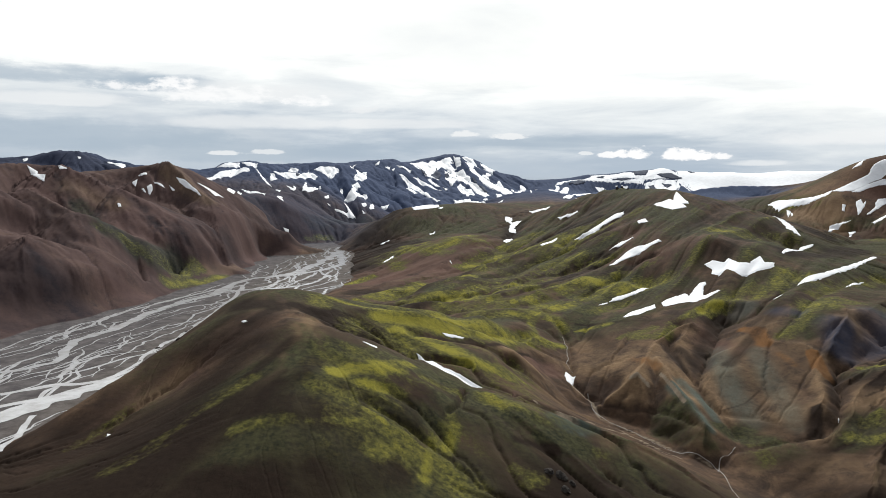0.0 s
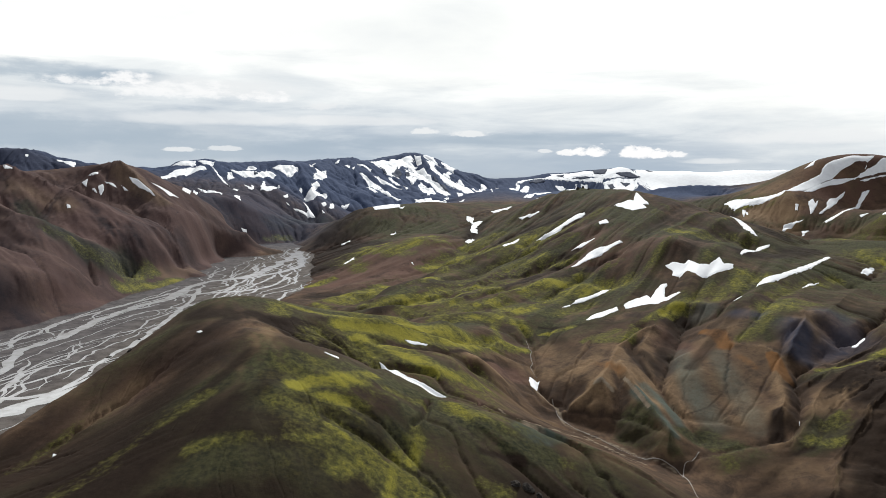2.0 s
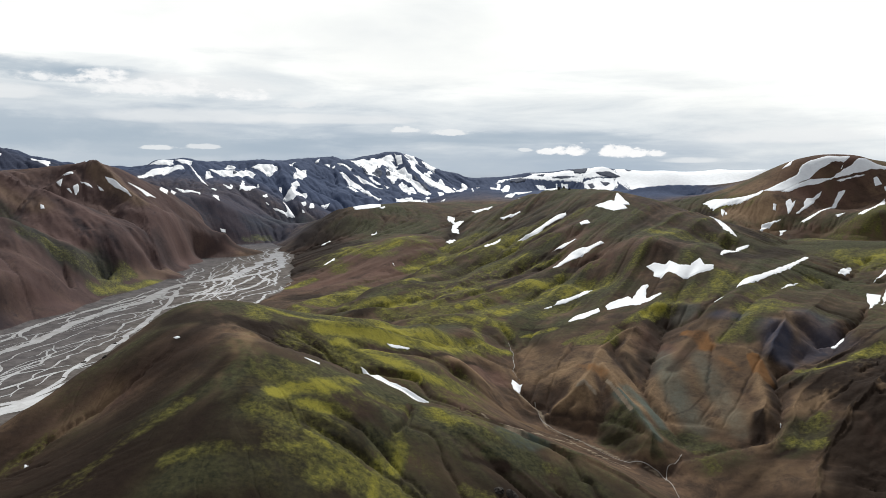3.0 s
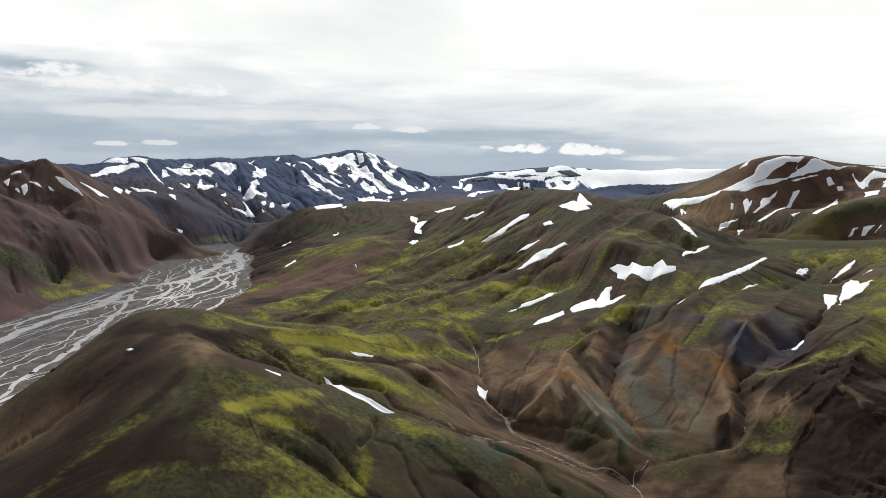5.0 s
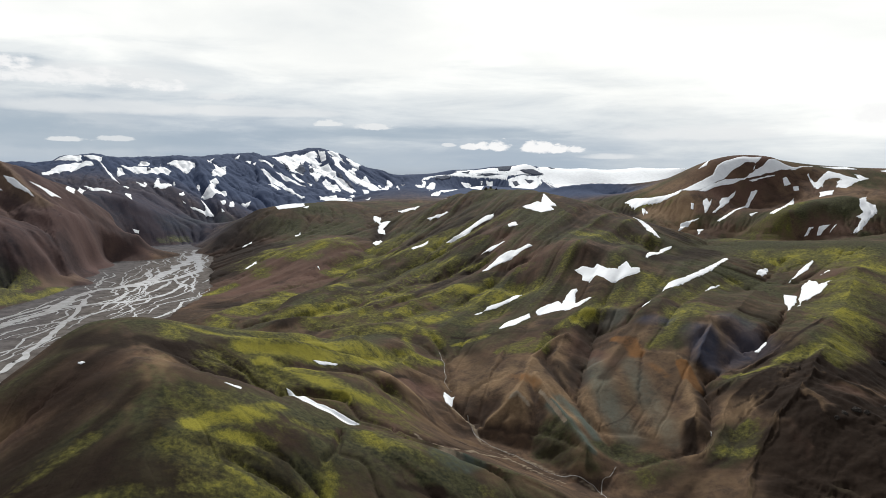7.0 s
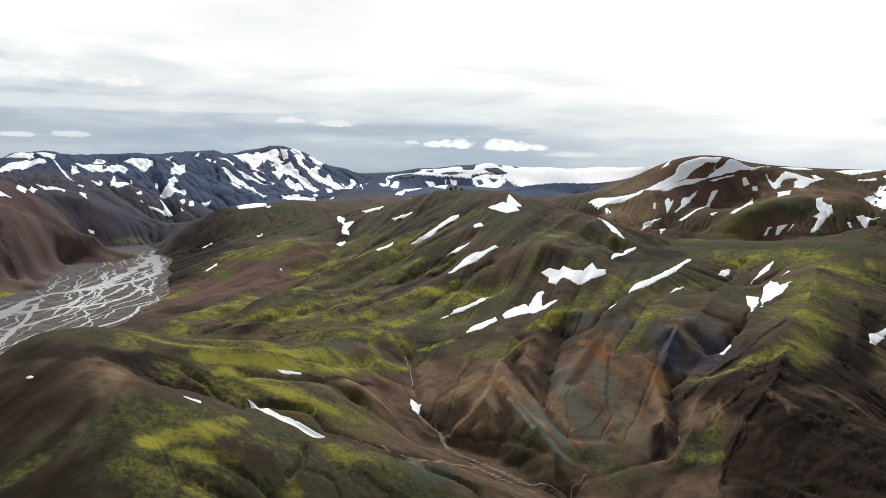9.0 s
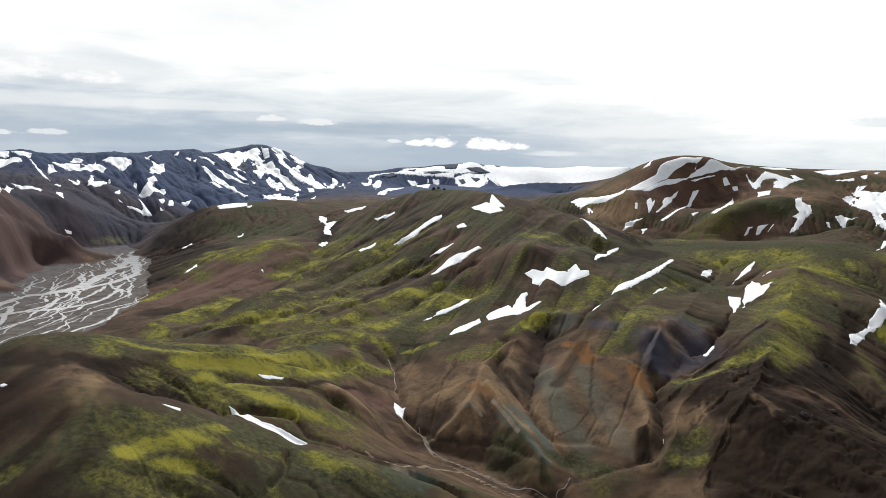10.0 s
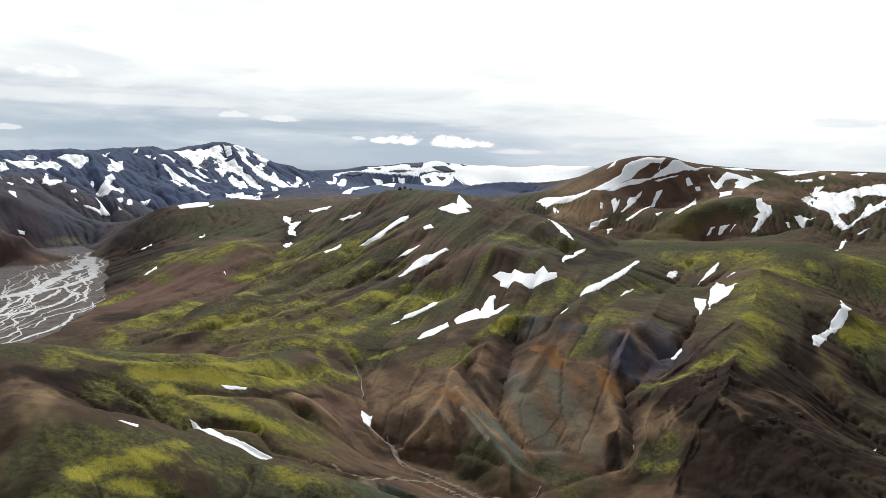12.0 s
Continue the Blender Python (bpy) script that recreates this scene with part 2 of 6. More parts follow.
def lattice(ix, iy, seed):
    n = (ix * 374761393 + iy * 668265263 + seed * 974634541) & 0x7FFFFFFF
    n = ((n ^ (n >> 13)) * 1274126177) & 0x7FFFFFFF
    return ((n ^ (n >> 16)) & 0xFFFF) / 32767.5 - 1.0


def waves(x, y, seed=0):
    """Smooth value noise from -1 to 1."""
    fx, fy = np.floor(x), np.floor(y)
    ix, iy = fx.astype(np.int64), fy.astype(np.int64)
    u, v = x - fx, y - fy
    u, v = u * u * u * (u * (u * 6 - 15) + 10), v * v * v * (v * (v * 6 - 15) + 10)
    a = lattice(ix, iy, seed) * (1 - u) + lattice(ix + 1, iy, seed) * u
    b = lattice(ix, iy + 1, seed) * (1 - u) + lattice(ix + 1, iy + 1, seed) * u
    return a * (1 - v) + b * v


def fractal(x, y, size, octaves=4, seed=0, rough=0.5):
    total, gain = np.zeros_like(x), 1.0
    for k in range(octaves):
        c, s = math.cos(1.1 * k), math.sin(1.1 * k)
        total += gain * waves((c * x - s * y) / size + 17.3 * k, (s * x + c * y) / size - 9.1 * k, seed + k)
        size, gain = size * 0.49, gain * rough
    return total


def ease(x, lo, hi):
    k = np.clip((x - lo) / (hi - lo), 0, 1)
    return k * k * (3 - 2 * k)


def fit_land():
    """A smooth sheet stretched over all the lines."""
    pts = []
    for line in LINES.values():
        for a, b in zip(line[:-1], line[1:]):
            n = max(1, int(np.hypot(*(b - a)[:2]) / (16 + 0.045 * np.hypot(*a[:2]))))
            n = min(n, 7)
            pts += [a + (b - a) * k / n for k in range(n)]
        pts.append(line[-1])
    pts = np.array(pts)
    keep = []
    for p in pts:
        if all(np.hypot(p[0] - q[0], p[1] - q[1]) > 6 for q in keep):
            keep.append(p)
    pts = np.array(keep)
    d = np.hypot(pts[:, None, 0] - pts[None, :, 0], pts[:, None, 1] - pts[None, :, 1])
    n = len(pts)
    A = np.zeros((n + 1, n + 1))
    A[:n, :n] = np.sqrt(d * d + 6 ** 2) - np.diag(4 + 0.006 * np.maximum(0, np.hypot(pts[:, 0], pts[:, 1]) - 900))
    A[:n, n] = A[n, :n] = 1
    w = np.linalg.solve(A, np.append(pts[:, 2], 0))
    return pts, w


NODES, WEIGHTS = fit_land()


def raw_height(x, y):
    shape = x.shape
    x, y = x.ravel(), y.ravel()
    out = np.empty_like(x)
    for i in range(0, len(x), 4000):
        s = slice(i, i + 4000)
        out[s] = WEIGHTS[-1] + np.sqrt((x[s, None] - NODES[None, :, 0]) ** 2 + (y[s, None] - NODES[None, :, 1]) ** 2 + 36) @ WEIGHTS[:-1]
    return out.reshape(shape)


# the sheet's rings and spokes, closest where the land is near
HUB = (0.0, 40.0)
SPOKES = np.radians(np.concatenate([np.linspace(-36, 55, 1000), np.linspace(55, 324, 122)[1:-1]]))
RINGS = np.concatenate([np.geomspace(0.4, 260, 20)[:-1], np.geomspace(260, 4830, 620)])


def spread(values, old, fresh):
    """Cubic interpolation of the rows of values from old places to fresh ones."""
    i = np.clip(np.searchsorted(old, fresh) - 1, 0, len(old) - 2)
    t = ((fresh - old[i]) / (old[i + 1] - old[i]))[:, None]
    p0, p1, p2, p3 = (values[np.clip(i + k, 0, len(old) - 1)] for k in (-1, 0, 1, 2))
    return p1 + 0.5 * t * (p2 - p0 + t * (2 * p0 - 5 * p1 + 4 * p2 - p3 + t * (3 * (p1 - p2) + p3 - p0)))


def smooth_land():
    """Heights of the stretched sheet on the whole net, by way of a coarser net."""
    ang = np.concatenate([SPOKES[:1000:3], SPOKES[999::6]])
    if ang[-1] < SPOKES[-1]:
        ang = np.append(ang, SPOKES[-1])
    ang = np.unique(ang)
    rad = np.unique(np.concatenate([RINGS[:19:3], RINGS[19::2], RINGS[-1:]]))
    R, A = np.meshgrid(rad, ang, indexing="ij")
    H = raw_height(HUB[0] + R * np.sin(A), HUB[1] + R * np.cos(A))
    H = spread(H, np.log(rad), np.log(RINGS))
    return spread(H.T, ang, SPOKES).T


RAD, ANG = np.meshgrid(RINGS, SPOKES, indexing="ij")
GX, GY = HUB[0] + RAD * np.sin(ANG), HUB[1] + RAD * np.cos(ANG)
SMOOTH = smooth_land()


def along(strokes):
    """Distance from a line of (x, y, half width) over its width there, on the whole net, and the cells it touches."""
    reach = max(s[2] for s in strokes) * 2.2
    xs, ys = [s[0] for s in strokes], [s[1] for s in strokes]
    near = np.nonzero((GX > min(xs) - reach) & (GX < max(xs) + reach) & (GY > min(ys) - reach) & (GY < max(ys) + reach))
    x, y = GX[near], GY[near]
    best = np.full(len(x), 9.0)
    for a, b in zip(strokes[:-1], strokes[1:]) if len(strokes) > 1 else [(strokes[0], strokes[0])]:
        dx, dy = b[0] - a[0], b[1] - a[1]
        k = np.clip(((x - a[0]) * dx + (y - a[1]) * dy) / (dx * dx + dy * dy + 1e-9), 0, 1)
        best = np.minimum(best, np.hypot(x - a[0] - k * dx, y - a[1] - k * dy) / (a[2] + (b[2] - a[2]) * k))
    return near, best


CARVED = np.zeros_like(SMOOTH)


def carve(height, *strokes):
    """Raise a rounded spur or cut a gully along a line of (x, y, half width)."""
    near, d = along(strokes)
    wob = 0.25 * waves(GX[near] / 23.0, GY[near] / 23.0, 71) + 0.2 * waves(GX[near] / 9.0, GY[near] / 9.0, 73)
    CARVED[near] += height * np.clip(1 - (d + wob * np.minimum(d, 1)) / 1.7, 0, 1) ** 1.4


carve(-8, (429, 1847, 52.8), (314, 1882, 53.2), (151, 1681, 47.2), (18, 1426, 40.1), (-75, 1147, 32.4))
carve(-7, (394, 1561, 37.4), (277, 1515, 35.9), (162, 1429, 33.6), (68, 1153, 27.1))
carve(-6, (378, 1453, 23.6), (301, 1403, 30.1), (226, 1345, 28.7), (103, 1139, 24.2), (13, 1052, 22.3))
carve(-7, (407, 1324, 32.2), (322, 1267, 23.0), (233, 1164, 27.9), (135, 1041, 24.7))
carve(5, (367, 1660, 31.6), (221, 1620, 30.5), (85, 1429, 26.8))
carve(5, (377, 1494, 28.6), (297, 1495, 28.4), (194, 1416, 22.8), (87, 1159, 21.8))
carve(-4, (10, 797, 12.1), (63, 837, 14.0), (129, 930, 13.8))
carve(-4, (-51, 776, 11.0), (10, 829, 11.8), (59, 988, 14.0))
carve(4, (-83, 739, 12.3), (-15, 774, 12.6), (49, 814, 13.6), (127, 919, 15.0))
carve(-3, (-56, 529, 5.8), (-35, 524, 7.0), (-10, 518, 6.9))
carve(-3, (-41, 551, 8.3), (-19, 547, 8.0), (-2, 536, 7.7))
carve(-3, (-24, 632, 24.4), (8, 603, 23.4), (46, 598, 23.4), (79, 566, 11.6), (110, 538, 11.1), (134, 511, 12.1))
carve(2.5, (43, 623, 15.2), (57, 589, 8.8), (81, 577, 8.5), (102, 565, 7.8), (132, 536, 7.6))
carve(-8, (-109, 651, 18.7), (-75, 659, 18.9), (-45, 680, 19.5))
carve(-5, (117, 844, 16.3), (126, 791, 15.5), (143, 764, 14.2))
carve(-5.95, (-690, 2861, 68.2), (-551, 2521, 59.8), (-466, 2473, 58.4))
carve(-4, (-827, 2961, 44.4), (-803, 2720, 39.7), (-681, 2568, 49.3))
carve(-12, (1197, 2451, 28.8), (1195, 2238, 41.9), (888, 1555, 41.7))
carve(-8, (1531, 2397, 17.6), (1332, 2256, 29.9), (1187, 2184, 46.2))
carve(-8, (1679, 2305, 33.4), (1463, 2187, 47.6), (1270, 2116, 45.9))
carve(-10, (2088, 2235, 30.9), (1798, 1976, 40.8), (1760, 1779, 58.1), (1255, 1309, 33.2))
carve(-8, (1855, 2224, 17.9), (1721, 2077, 50.1), (1614, 2037, 38.0))
carve(-5, (-45, 662, 10.0), (-7, 681, 6.8), (22, 680, 6.4))
carve(-4, (-28, 726, 7.8), (14, 749, 9.2), (43, 765, 6.8))
carve(-4, (-7, 798, 11.3), (47, 820, 11.7), (99, 900, 9.2))
carve(-4, (4, 561, 2.3), (13, 582, 2.4), (19, 615, 2.5))
carve(6, (958, 1189, 29.0), (792, 1011, 23.5), (636, 879, 26.0), (511, 784, 17.8), (435, 740, 18.3), (367, 672, 16.3))
carve(4, (736, 1155, 16.2), (618, 1010, 12.3), (511, 885, 12.8))
carve(-4.8, (747, 858, 31.3), (724, 775, 32.8), (705, 700, 47.8))
carve(6, (994, 1011, 66.4), (933, 920, 30.4), (884, 853, 28.9))
carve(-5, (552, 1097, 24.7), (456, 1010, 13.4), (394, 940, 10.9))
carve(5, (795, 1337, 50.8), (536, 1068, 32.4), (465, 1002, 19.7))
carve(-5, (727, 1210, 31.9), (530, 1021, 15.7), (458, 930, 8.2))
carve(5, (107, 1585, 33.8), (30, 1249, 35.1), (-41, 1126, 31.8))
carve(-4, (150, 1237, 23.3), (71, 1125, 21.0), (10, 1078, 18.3))
carve(4, (254, 1397, 33.2), (150, 1237, 29.2), (70, 1113, 26.2))
carve(-5, (310, 1366, 15.7), (204, 1236, 19.5), (138, 1150, 10.7), (83, 1082, 21.7))
carve(-6, (907, 1329, 32.4), (794, 1223, 32.8), (691, 1138, 31.1))
carve(-5, (1058, 1348, 39.9), (925, 1249, 36.2), (841, 1205, 34.3))
carve(-8, (1430, 1495, 57.7), (1472, 1669, 62.0), (1609, 1978, 71.1))
carve(8, (-141, 1133, 29.6), (-91, 1223, 31.7), (-28, 1203, 31.1), (76, 1446, 37.3), (192, 1545, 39.9))
carve(-7, (-94, 1072, 22.8), (10, 1103, 23.3), (91, 1168, 20.4), (222, 1338, 28.5), (331, 1367, 20.8))
carve(7, (-39, 1048, 18.0), (69, 1093, 25.7), (180, 1204, 21.3), (290, 1284, 28.2))
carve(-5, (8, 1021, 15.9), (64, 1029, 19.2), (127, 1072, 18.9), (226, 1167, 22.3))
carve(5, (35, 1015, 19.3), (121, 1026, 21.9), (217, 1127, 19.2))
carve(-4, (195, 2017, 39.1), (157, 1758, 45.2), (98, 1624, 33.4), (17, 1450, 37.4), (-44, 1212, 31.3), (-96, 1098, 28.5))
carve(4, (136, 2159, 78.9), (46, 1714, 63.9), (-34, 1599, 54.4), (-89, 1449, 54.4), (-119, 1270, 47.9))
carve(-3, (22, 1686, 47.1), (-34, 1599, 37.6), (-81, 1482, 34.9), (-127, 1278, 36.2))
carve(4, (-72, 2222, 72.3), (-148, 2052, 42.7), (-172, 1746, 57.3), (-167, 1493, 36.8))
carve(-5, (-116, 687, 16.4), (-80, 659, 15.8), (-49, 663, 15.1), (-35, 658, 12.6))
carve(-4.5, (47, 1467, 17.2), (154, 1607, 18.8), (255, 1652, 19.4), (360, 1681, 16.5))
carve(-4.5, (75, 1292, 15.2), (180, 1457, 17.1), (276, 1508, 13.2), (349, 1528, 18.2))
carve(-4.5, (73, 1151, 9.7), (178, 1305, 15.4), (273, 1388, 15.7), (339, 1398, 10.3))
carve(-4.5, (137, 1146, 6.8), (222, 1234, 14.7), (312, 1293, 15.5), (372, 1292, 10.0))
carve(-4.5, (15, 1383, 16.2), (95, 1579, 8.1), (213, 1698, 19.9), (319, 1727, 20.4))
carve(-4.5, (260, 1546, 18.2), (353, 1594, 19.0), (445, 1659, 19.9))

SMOOTH = SMOOTH + CARVED

def crest_line(nodes, slope, wide):
    """Height of a roof over a line of (x, y, height), its sides falling at a slope, on the cells within reach."""
    p = np.array(nodes, float)
    near = np.nonzero((GX > p[:, 0].min() - wide) & (GX < p[:, 0].max() + wide) & (GY > p[:, 1].min() - wide) & (GY < p[:, 1].max() + wide))
    x, y = GX[near], GY[near]
    x, y = x + 3.0 * waves(x / 31, y / 31, 401) + 1.2 * waves(x / 11, y / 11, 402), y + 3.0 * waves(x / 31, y / 31, 403) + 1.2 * waves(x / 11, y / 11, 404)
    best, gap = np.full(len(x), -1e6), np.full(len(x), 1e6)
    for a, b in zip(p[:-1], p[1:]):
        d = b - a
        k = np.clip(((x - a[0]) * d[0] + (y - a[1]) * d[1]) / (d[0] ** 2 + d[1] ** 2), 0, 1)
        off = np.hypot(x - a[0] - k * d[0], y - a[1] - k * d[1])
        best, gap = np.maximum(best, a[2] + k * d[2] - slope * off), np.minimum(gap, off)
    return near, best, 1 - ease(gap, 0.55 * wide, wide)


def roof(slope, *nodes, wide=60.0, round_off=2.0, foot=None):
    """Raise a sharp spur to its crest line; it fades out where the land is no higher than its foot."""
    near, top, share = crest_line(nodes, slope, wide)
    h = SMOOTH[near]
    if foot is not None:
        share = share * ease(h, foot, foot + 70)
    SMOOTH[near] += share * (0.5 * (top - h + np.sqrt((top - h) ** 2 + round_off ** 2)) - 0.25 * round_off * np.exp(-((top - h) / 6) ** 2))


def trough(slope, *nodes, wide=60.0, round_off=1.5):
    """Cut a sharp gully down to its floor line."""
    near, floor, share = crest_line([(a, b, -c) for a, b, c in nodes], slope, wide)
    h = SMOOTH[near]
    SMOOTH[near] -= share * 0.5 * (h + floor + np.sqrt((h + floor) ** 2 + round_off ** 2))


trough(0.5, (171, 990, 3), (164, 949, -7), (160, 900, -15), (150, 832, -24), (166, 787, -39), (168, 750, -46), (189, 730, -50), (211, 706, -54), (232, 685, -58), (259, 660, -63))
trough(0.6, (365, 949, 9), (320, 871, -9), (286, 798, -24), (288, 739, -39), (292, 703, -50))
trough(0.85, (709, 1028, 26), (641, 951, 19), (554, 870, 8), (532, 874, 3), (479, 840, -4), (435, 787, -13), (406, 741, -25), (387, 702, -34), (356, 679, -42), (315, 679, -47), (280, 676, -54), (262, 660, -62))
trough(0.62, (236, 818, -16), (239, 790, -33), (215, 757, -50))
trough(0.45, (-92, 690, 68), (-68, 699, 59), (-34, 682, 47), (-2, 664, 34), (33, 645, 20))
trough(0.5, (386, 988, 3), (329, 891, -13), (286, 798, -24))
trough(0.6, (318, 961, 4), (281, 900, -5), (276, 827, -14), (285, 800, -24), wide=40)
roof(0.72, (330, 962, 16), (290, 925, 10), (263, 893, 5), (240, 838, -3), (219, 799, -8), (172, 779, -36))
roof(0.75, (219, 799, -8), (221, 766, -42))
roof(0.7, (256, 850, -1), (250, 818, -5), (248, 796, -10), (254, 745, -22), (260, 702, -33), (276, 692, -50))
roof(0.55, (447, 921, 27), (412, 914, 22), (394, 880, 11), (429, 849, 13), (438, 828, 7), (410, 780, -6), (382, 716, -16), (362, 690, -34))
roof(0.8, (520, 930, 42), (493, 881, 36), (446, 826, 12))
roof(0.6, (618, 830, 22), (540, 752, 16), (488, 708, 10), (450, 684, -8), (398, 636, -31), (350, 580, -46))
roof(0.7, (698, 941, 30), (602, 874, 19), (520, 821, 7), (435, 762, -5))
roof(0.6, (235, 930, 5), (205, 870, -7), (187, 822, -18))
trough(0.34, (-721, 1438, 174), (-639, 1394, 117), (-573, 1411, 68), (-515, 1395, 27), wide=170, round_off=10)
trough(0.34, (-710, 1685, 191), (-603, 1584, 138), (-526, 1562, 73), (-464, 1550, 26), wide=170, round_off=10)
trough(0.34, (-653, 1202, 108), (-589, 1239, 71), (-528, 1271, 32), wide=120, round_off=10)
roof(0.5, (-796, 1540, 234), (-688, 1537, 186), (-585, 1476, 125), wide=230, round_off=16, foot=22)
roof(0.5, (-698, 1860, 236), (-570, 1745, 156), (-500, 1772, 87), wide=230, round_off=14, foot=22)
roof(0.45, (-763, 1342, 184), (-671, 1315, 142), (-588, 1304, 86), wide=200, round_off=16, foot=22)
roof(0.45, (-641, 1120, 111), (-589, 1148, 80), wide=150, round_off=14, foot=22)
roof(0.62, (-748, 1740, 184), (-731, 1800, 212), (-698, 1860, 238), (-649, 1880, 209), (-621, 1950, 181), wide=160, round_off=12, foot=22)
roof(0.5, (-410, 3400, 249), (-343, 3550, 270), (-254, 3650, 275), (-188, 3750, 262), (-116, 3850, 270), (-26, 3950, 278), (29, 4050, 297), (72, 4100, 307), (128, 4100, 297), (198, 4080, 264), (291, 4050, 216), (384, 4050, 146), (546, 4150, 142), wide=420, round_off=8)
roof(0.45, (72, 4100, 307), (110, 3900, 262), (150, 3700, 205), (190, 3450, 140), wide=320, round_off=8)
roof(0.45, (-26, 3950, 278), (-10, 3750, 232), (10, 3500, 165), (20, 3250, 115), wide=320, round_off=8)
roof(0.45, (-254, 3650, 275), (-230, 3450, 225), (-190, 3200, 150), (-170, 3000, 112), wide=320, round_off=8)
roof(0.5, (-956, 2900, 197), (-884, 3000, 245), (-805, 3050, 257), (-665, 3050, 226), (-537, 3150, 244), (-452, 3200, 237), (-376, 3400, 254), wide=320, round_off=8)
roof(0.45, (-805, 3050, 257), (-720, 2850, 205), (-620, 2650, 150), (-520, 2480, 100), wide=300, round_off=8)
roof(0.45, (-452, 3200, 240), (-400, 3000, 190), (-330, 2800, 120), (-290, 2680, 70), wide=300, round_off=8)
roof(0.55, (-1707, 2700, 246), (-1562, 2700, 254), (-1493, 2750, 290), (-1403, 2800, 294), (-1232, 2750, 253), (-1097, 2700, 221), wide=320, round_off=6)
roof(0.8, (62, 655, 15), (73, 632, 14), (102, 628, 5), (132, 622, -6), (165, 608, -15), (200, 592, -30), (225, 570, -44), wide=40, round_off=1.5)
roof(0.8, (61, 590, 14), (82, 583, 4), (99, 591, -3), wide=30, round_off=1.2)
roof(0.4, (75, 2750, 80), (158, 2800, 106), (266, 2850, 129), (380, 2900, 142), (499, 2950, 123), (625, 3000, 96), wide=420, round_off=8)
roof(0.35, (962, 3000, 124), (1065, 3000, 147), (1180, 3000, 160), (1284, 3000, 157), (1388, 3000, 160), wide=420, round_off=8)


def slopes(H):
    hr = np.gradient(H, RINGS, axis=0)
    ha = np.gradient(H, SPOKES, axis=1) / RAD
    return hr * np.sin(ANG) + ha * np.cos(ANG), hr * np.cos(ANG) - ha * np.sin(ANG)


# the mountain west of the river runs out in gentle fans
SMOOTH *= 1 - 0.6 * ease(-GX, 330, 420) * ease(-GY, -2300, -2000) * ease(GY, 800, 1000) * (1 - ease(SMOOTH, 4, 60)) * (SMOOTH > 0)
SX, SY = slopes(SMOOTH)
STEEP = np.hypot(SX, SY)


def runnels(size, seed, steps=7, reach=1.2):
    """Noise drawn out down the slope, as rills and spurs are."""
    gx, gy = SX / (STEEP + 0.05), SY / (STEEP + 0.05)
    total = np.zeros_like(GX)
    for k in range(-steps, steps + 1):
        total += waves((GX + gx * k * size * reach / 2) / size, (GY + gy * k * size * reach / 2) / size, seed)
    return total / (2 * steps + 1) * 2.2


EAST_BANK = np.interp(GY, (420, 545, 640, 753, 850, 1000, 1200, 1420, 1682, 2108, 2300), (-372, -350, -330, -316, -300, -262, -215, -185, -200, -270, -330))
PLAIN = ease(-SMOOTH, -5, -2.5) * ease(EAST_BANK - GX + 9 * waves(GX / 45, GY / 45, 12) + 5 * waves(GX / 17, GY / 17, 13), -5, 3) * ease(GY, 300, 450) * ease(-GY, -2500, -2200)
RILL_A, RILL_B, RILL_C = runnels(60, 3), runnels(24, 9), runnels(9, 21)
FARNESS = ease(RAD, 500, 2600)
WILD = ease(STEEP, 0.08, 0.5) * (1 - PLAIN)
# long ribs that run slantwise down the back hill
ACROSS = 0.81 * GX - 0.58 * GY + 16 * waves(GX / 220, GY / 220, 90)
DOWN = 0.58 * GX + 0.81 * GY
RIBS = 1 - 2 * np.abs(waves(ACROSS / 52, DOWN / 800, 91)) + 0.6 * waves(ACROSS / 21, DOWN / 520, 92)
FINE_RIBS = waves(ACROSS / 13, DOWN / 420, 95) + 0.5 * waves(ACROSS / 6, DOWN / 240, 96)
RIBBED = ease(-np.hypot((GX - 300) / 480, (GY - 1560) / 620), -1.15, -0.75) * (1 - PLAIN)
QUIET = 1 - 0.4 * ease(RAD, 2600, 3200)
DOME = 1 - 0.75 * ease(-np.hypot(GX - 1650, GY - 2500), -700, -350)
GORGE = ease(-np.hypot((GX - 330) / 330, (GY - 790) / 190), -1.1, -0.75)
WEST = ease(-GX, 330, 420) * ease(-GY, -2700, -2400)
BROAD, NARROW = 1.6 * (1 - 0.6 * RIBBED) + 0.6 * GORGE + 5.0 * ease(GY, 2300, 2900) * QUIET, 1.0 + 0.5 * GORGE + 2.0 * ease(GY, 2300, 2900) * QUIET
HEIGHT = SMOOTH + WILD * DOME * (RILL_A * BROAD * 0.5 + RILL_B * NARROW * 0.35 + RILL_C * (0.12 + 0.3 * FARNESS))
HEIGHT += RIBBED * (RIBS * 3.4 + FINE_RIBS * 1.0)
SPURS = runnels(240, 33, 6, 1.5)
HEIGHT += SPURS * 3.0 * ease(-GX, 340, 480) * ease(-GY, -2700, -2300) * (1 - PLAIN) * ease(SMOOTH, 4, 50)
HEIGHT += (1 - PLAIN) * DOME * (fractal(GX, GY, 90, 5, 40) * (0.6 + 1.0 * FARNESS) * QUIET + fractal(GX, GY, 14, 4, 60, 0.6) * (0.12 + 0.2 * FARNESS))
STEPS = ease(GX - 0.55 * GY, 0, 120) * ease(-GY, -900, -720) * ease(GY, 420, 500)
HEIGHT += STEPS * (3.0 * fractal(GX, GY, 75, 5, 230, 0.6) + 2.2 * RILL_B + 1.0 * RILL_C + 2.0 * np.abs(fractal(GX, GY, 30, 4, 231, 0.6)))
JAGGED = ease(GY, 2250, 2500) * ease(-GX, 780, 950) * ease(-RAD, -4200, -3800)
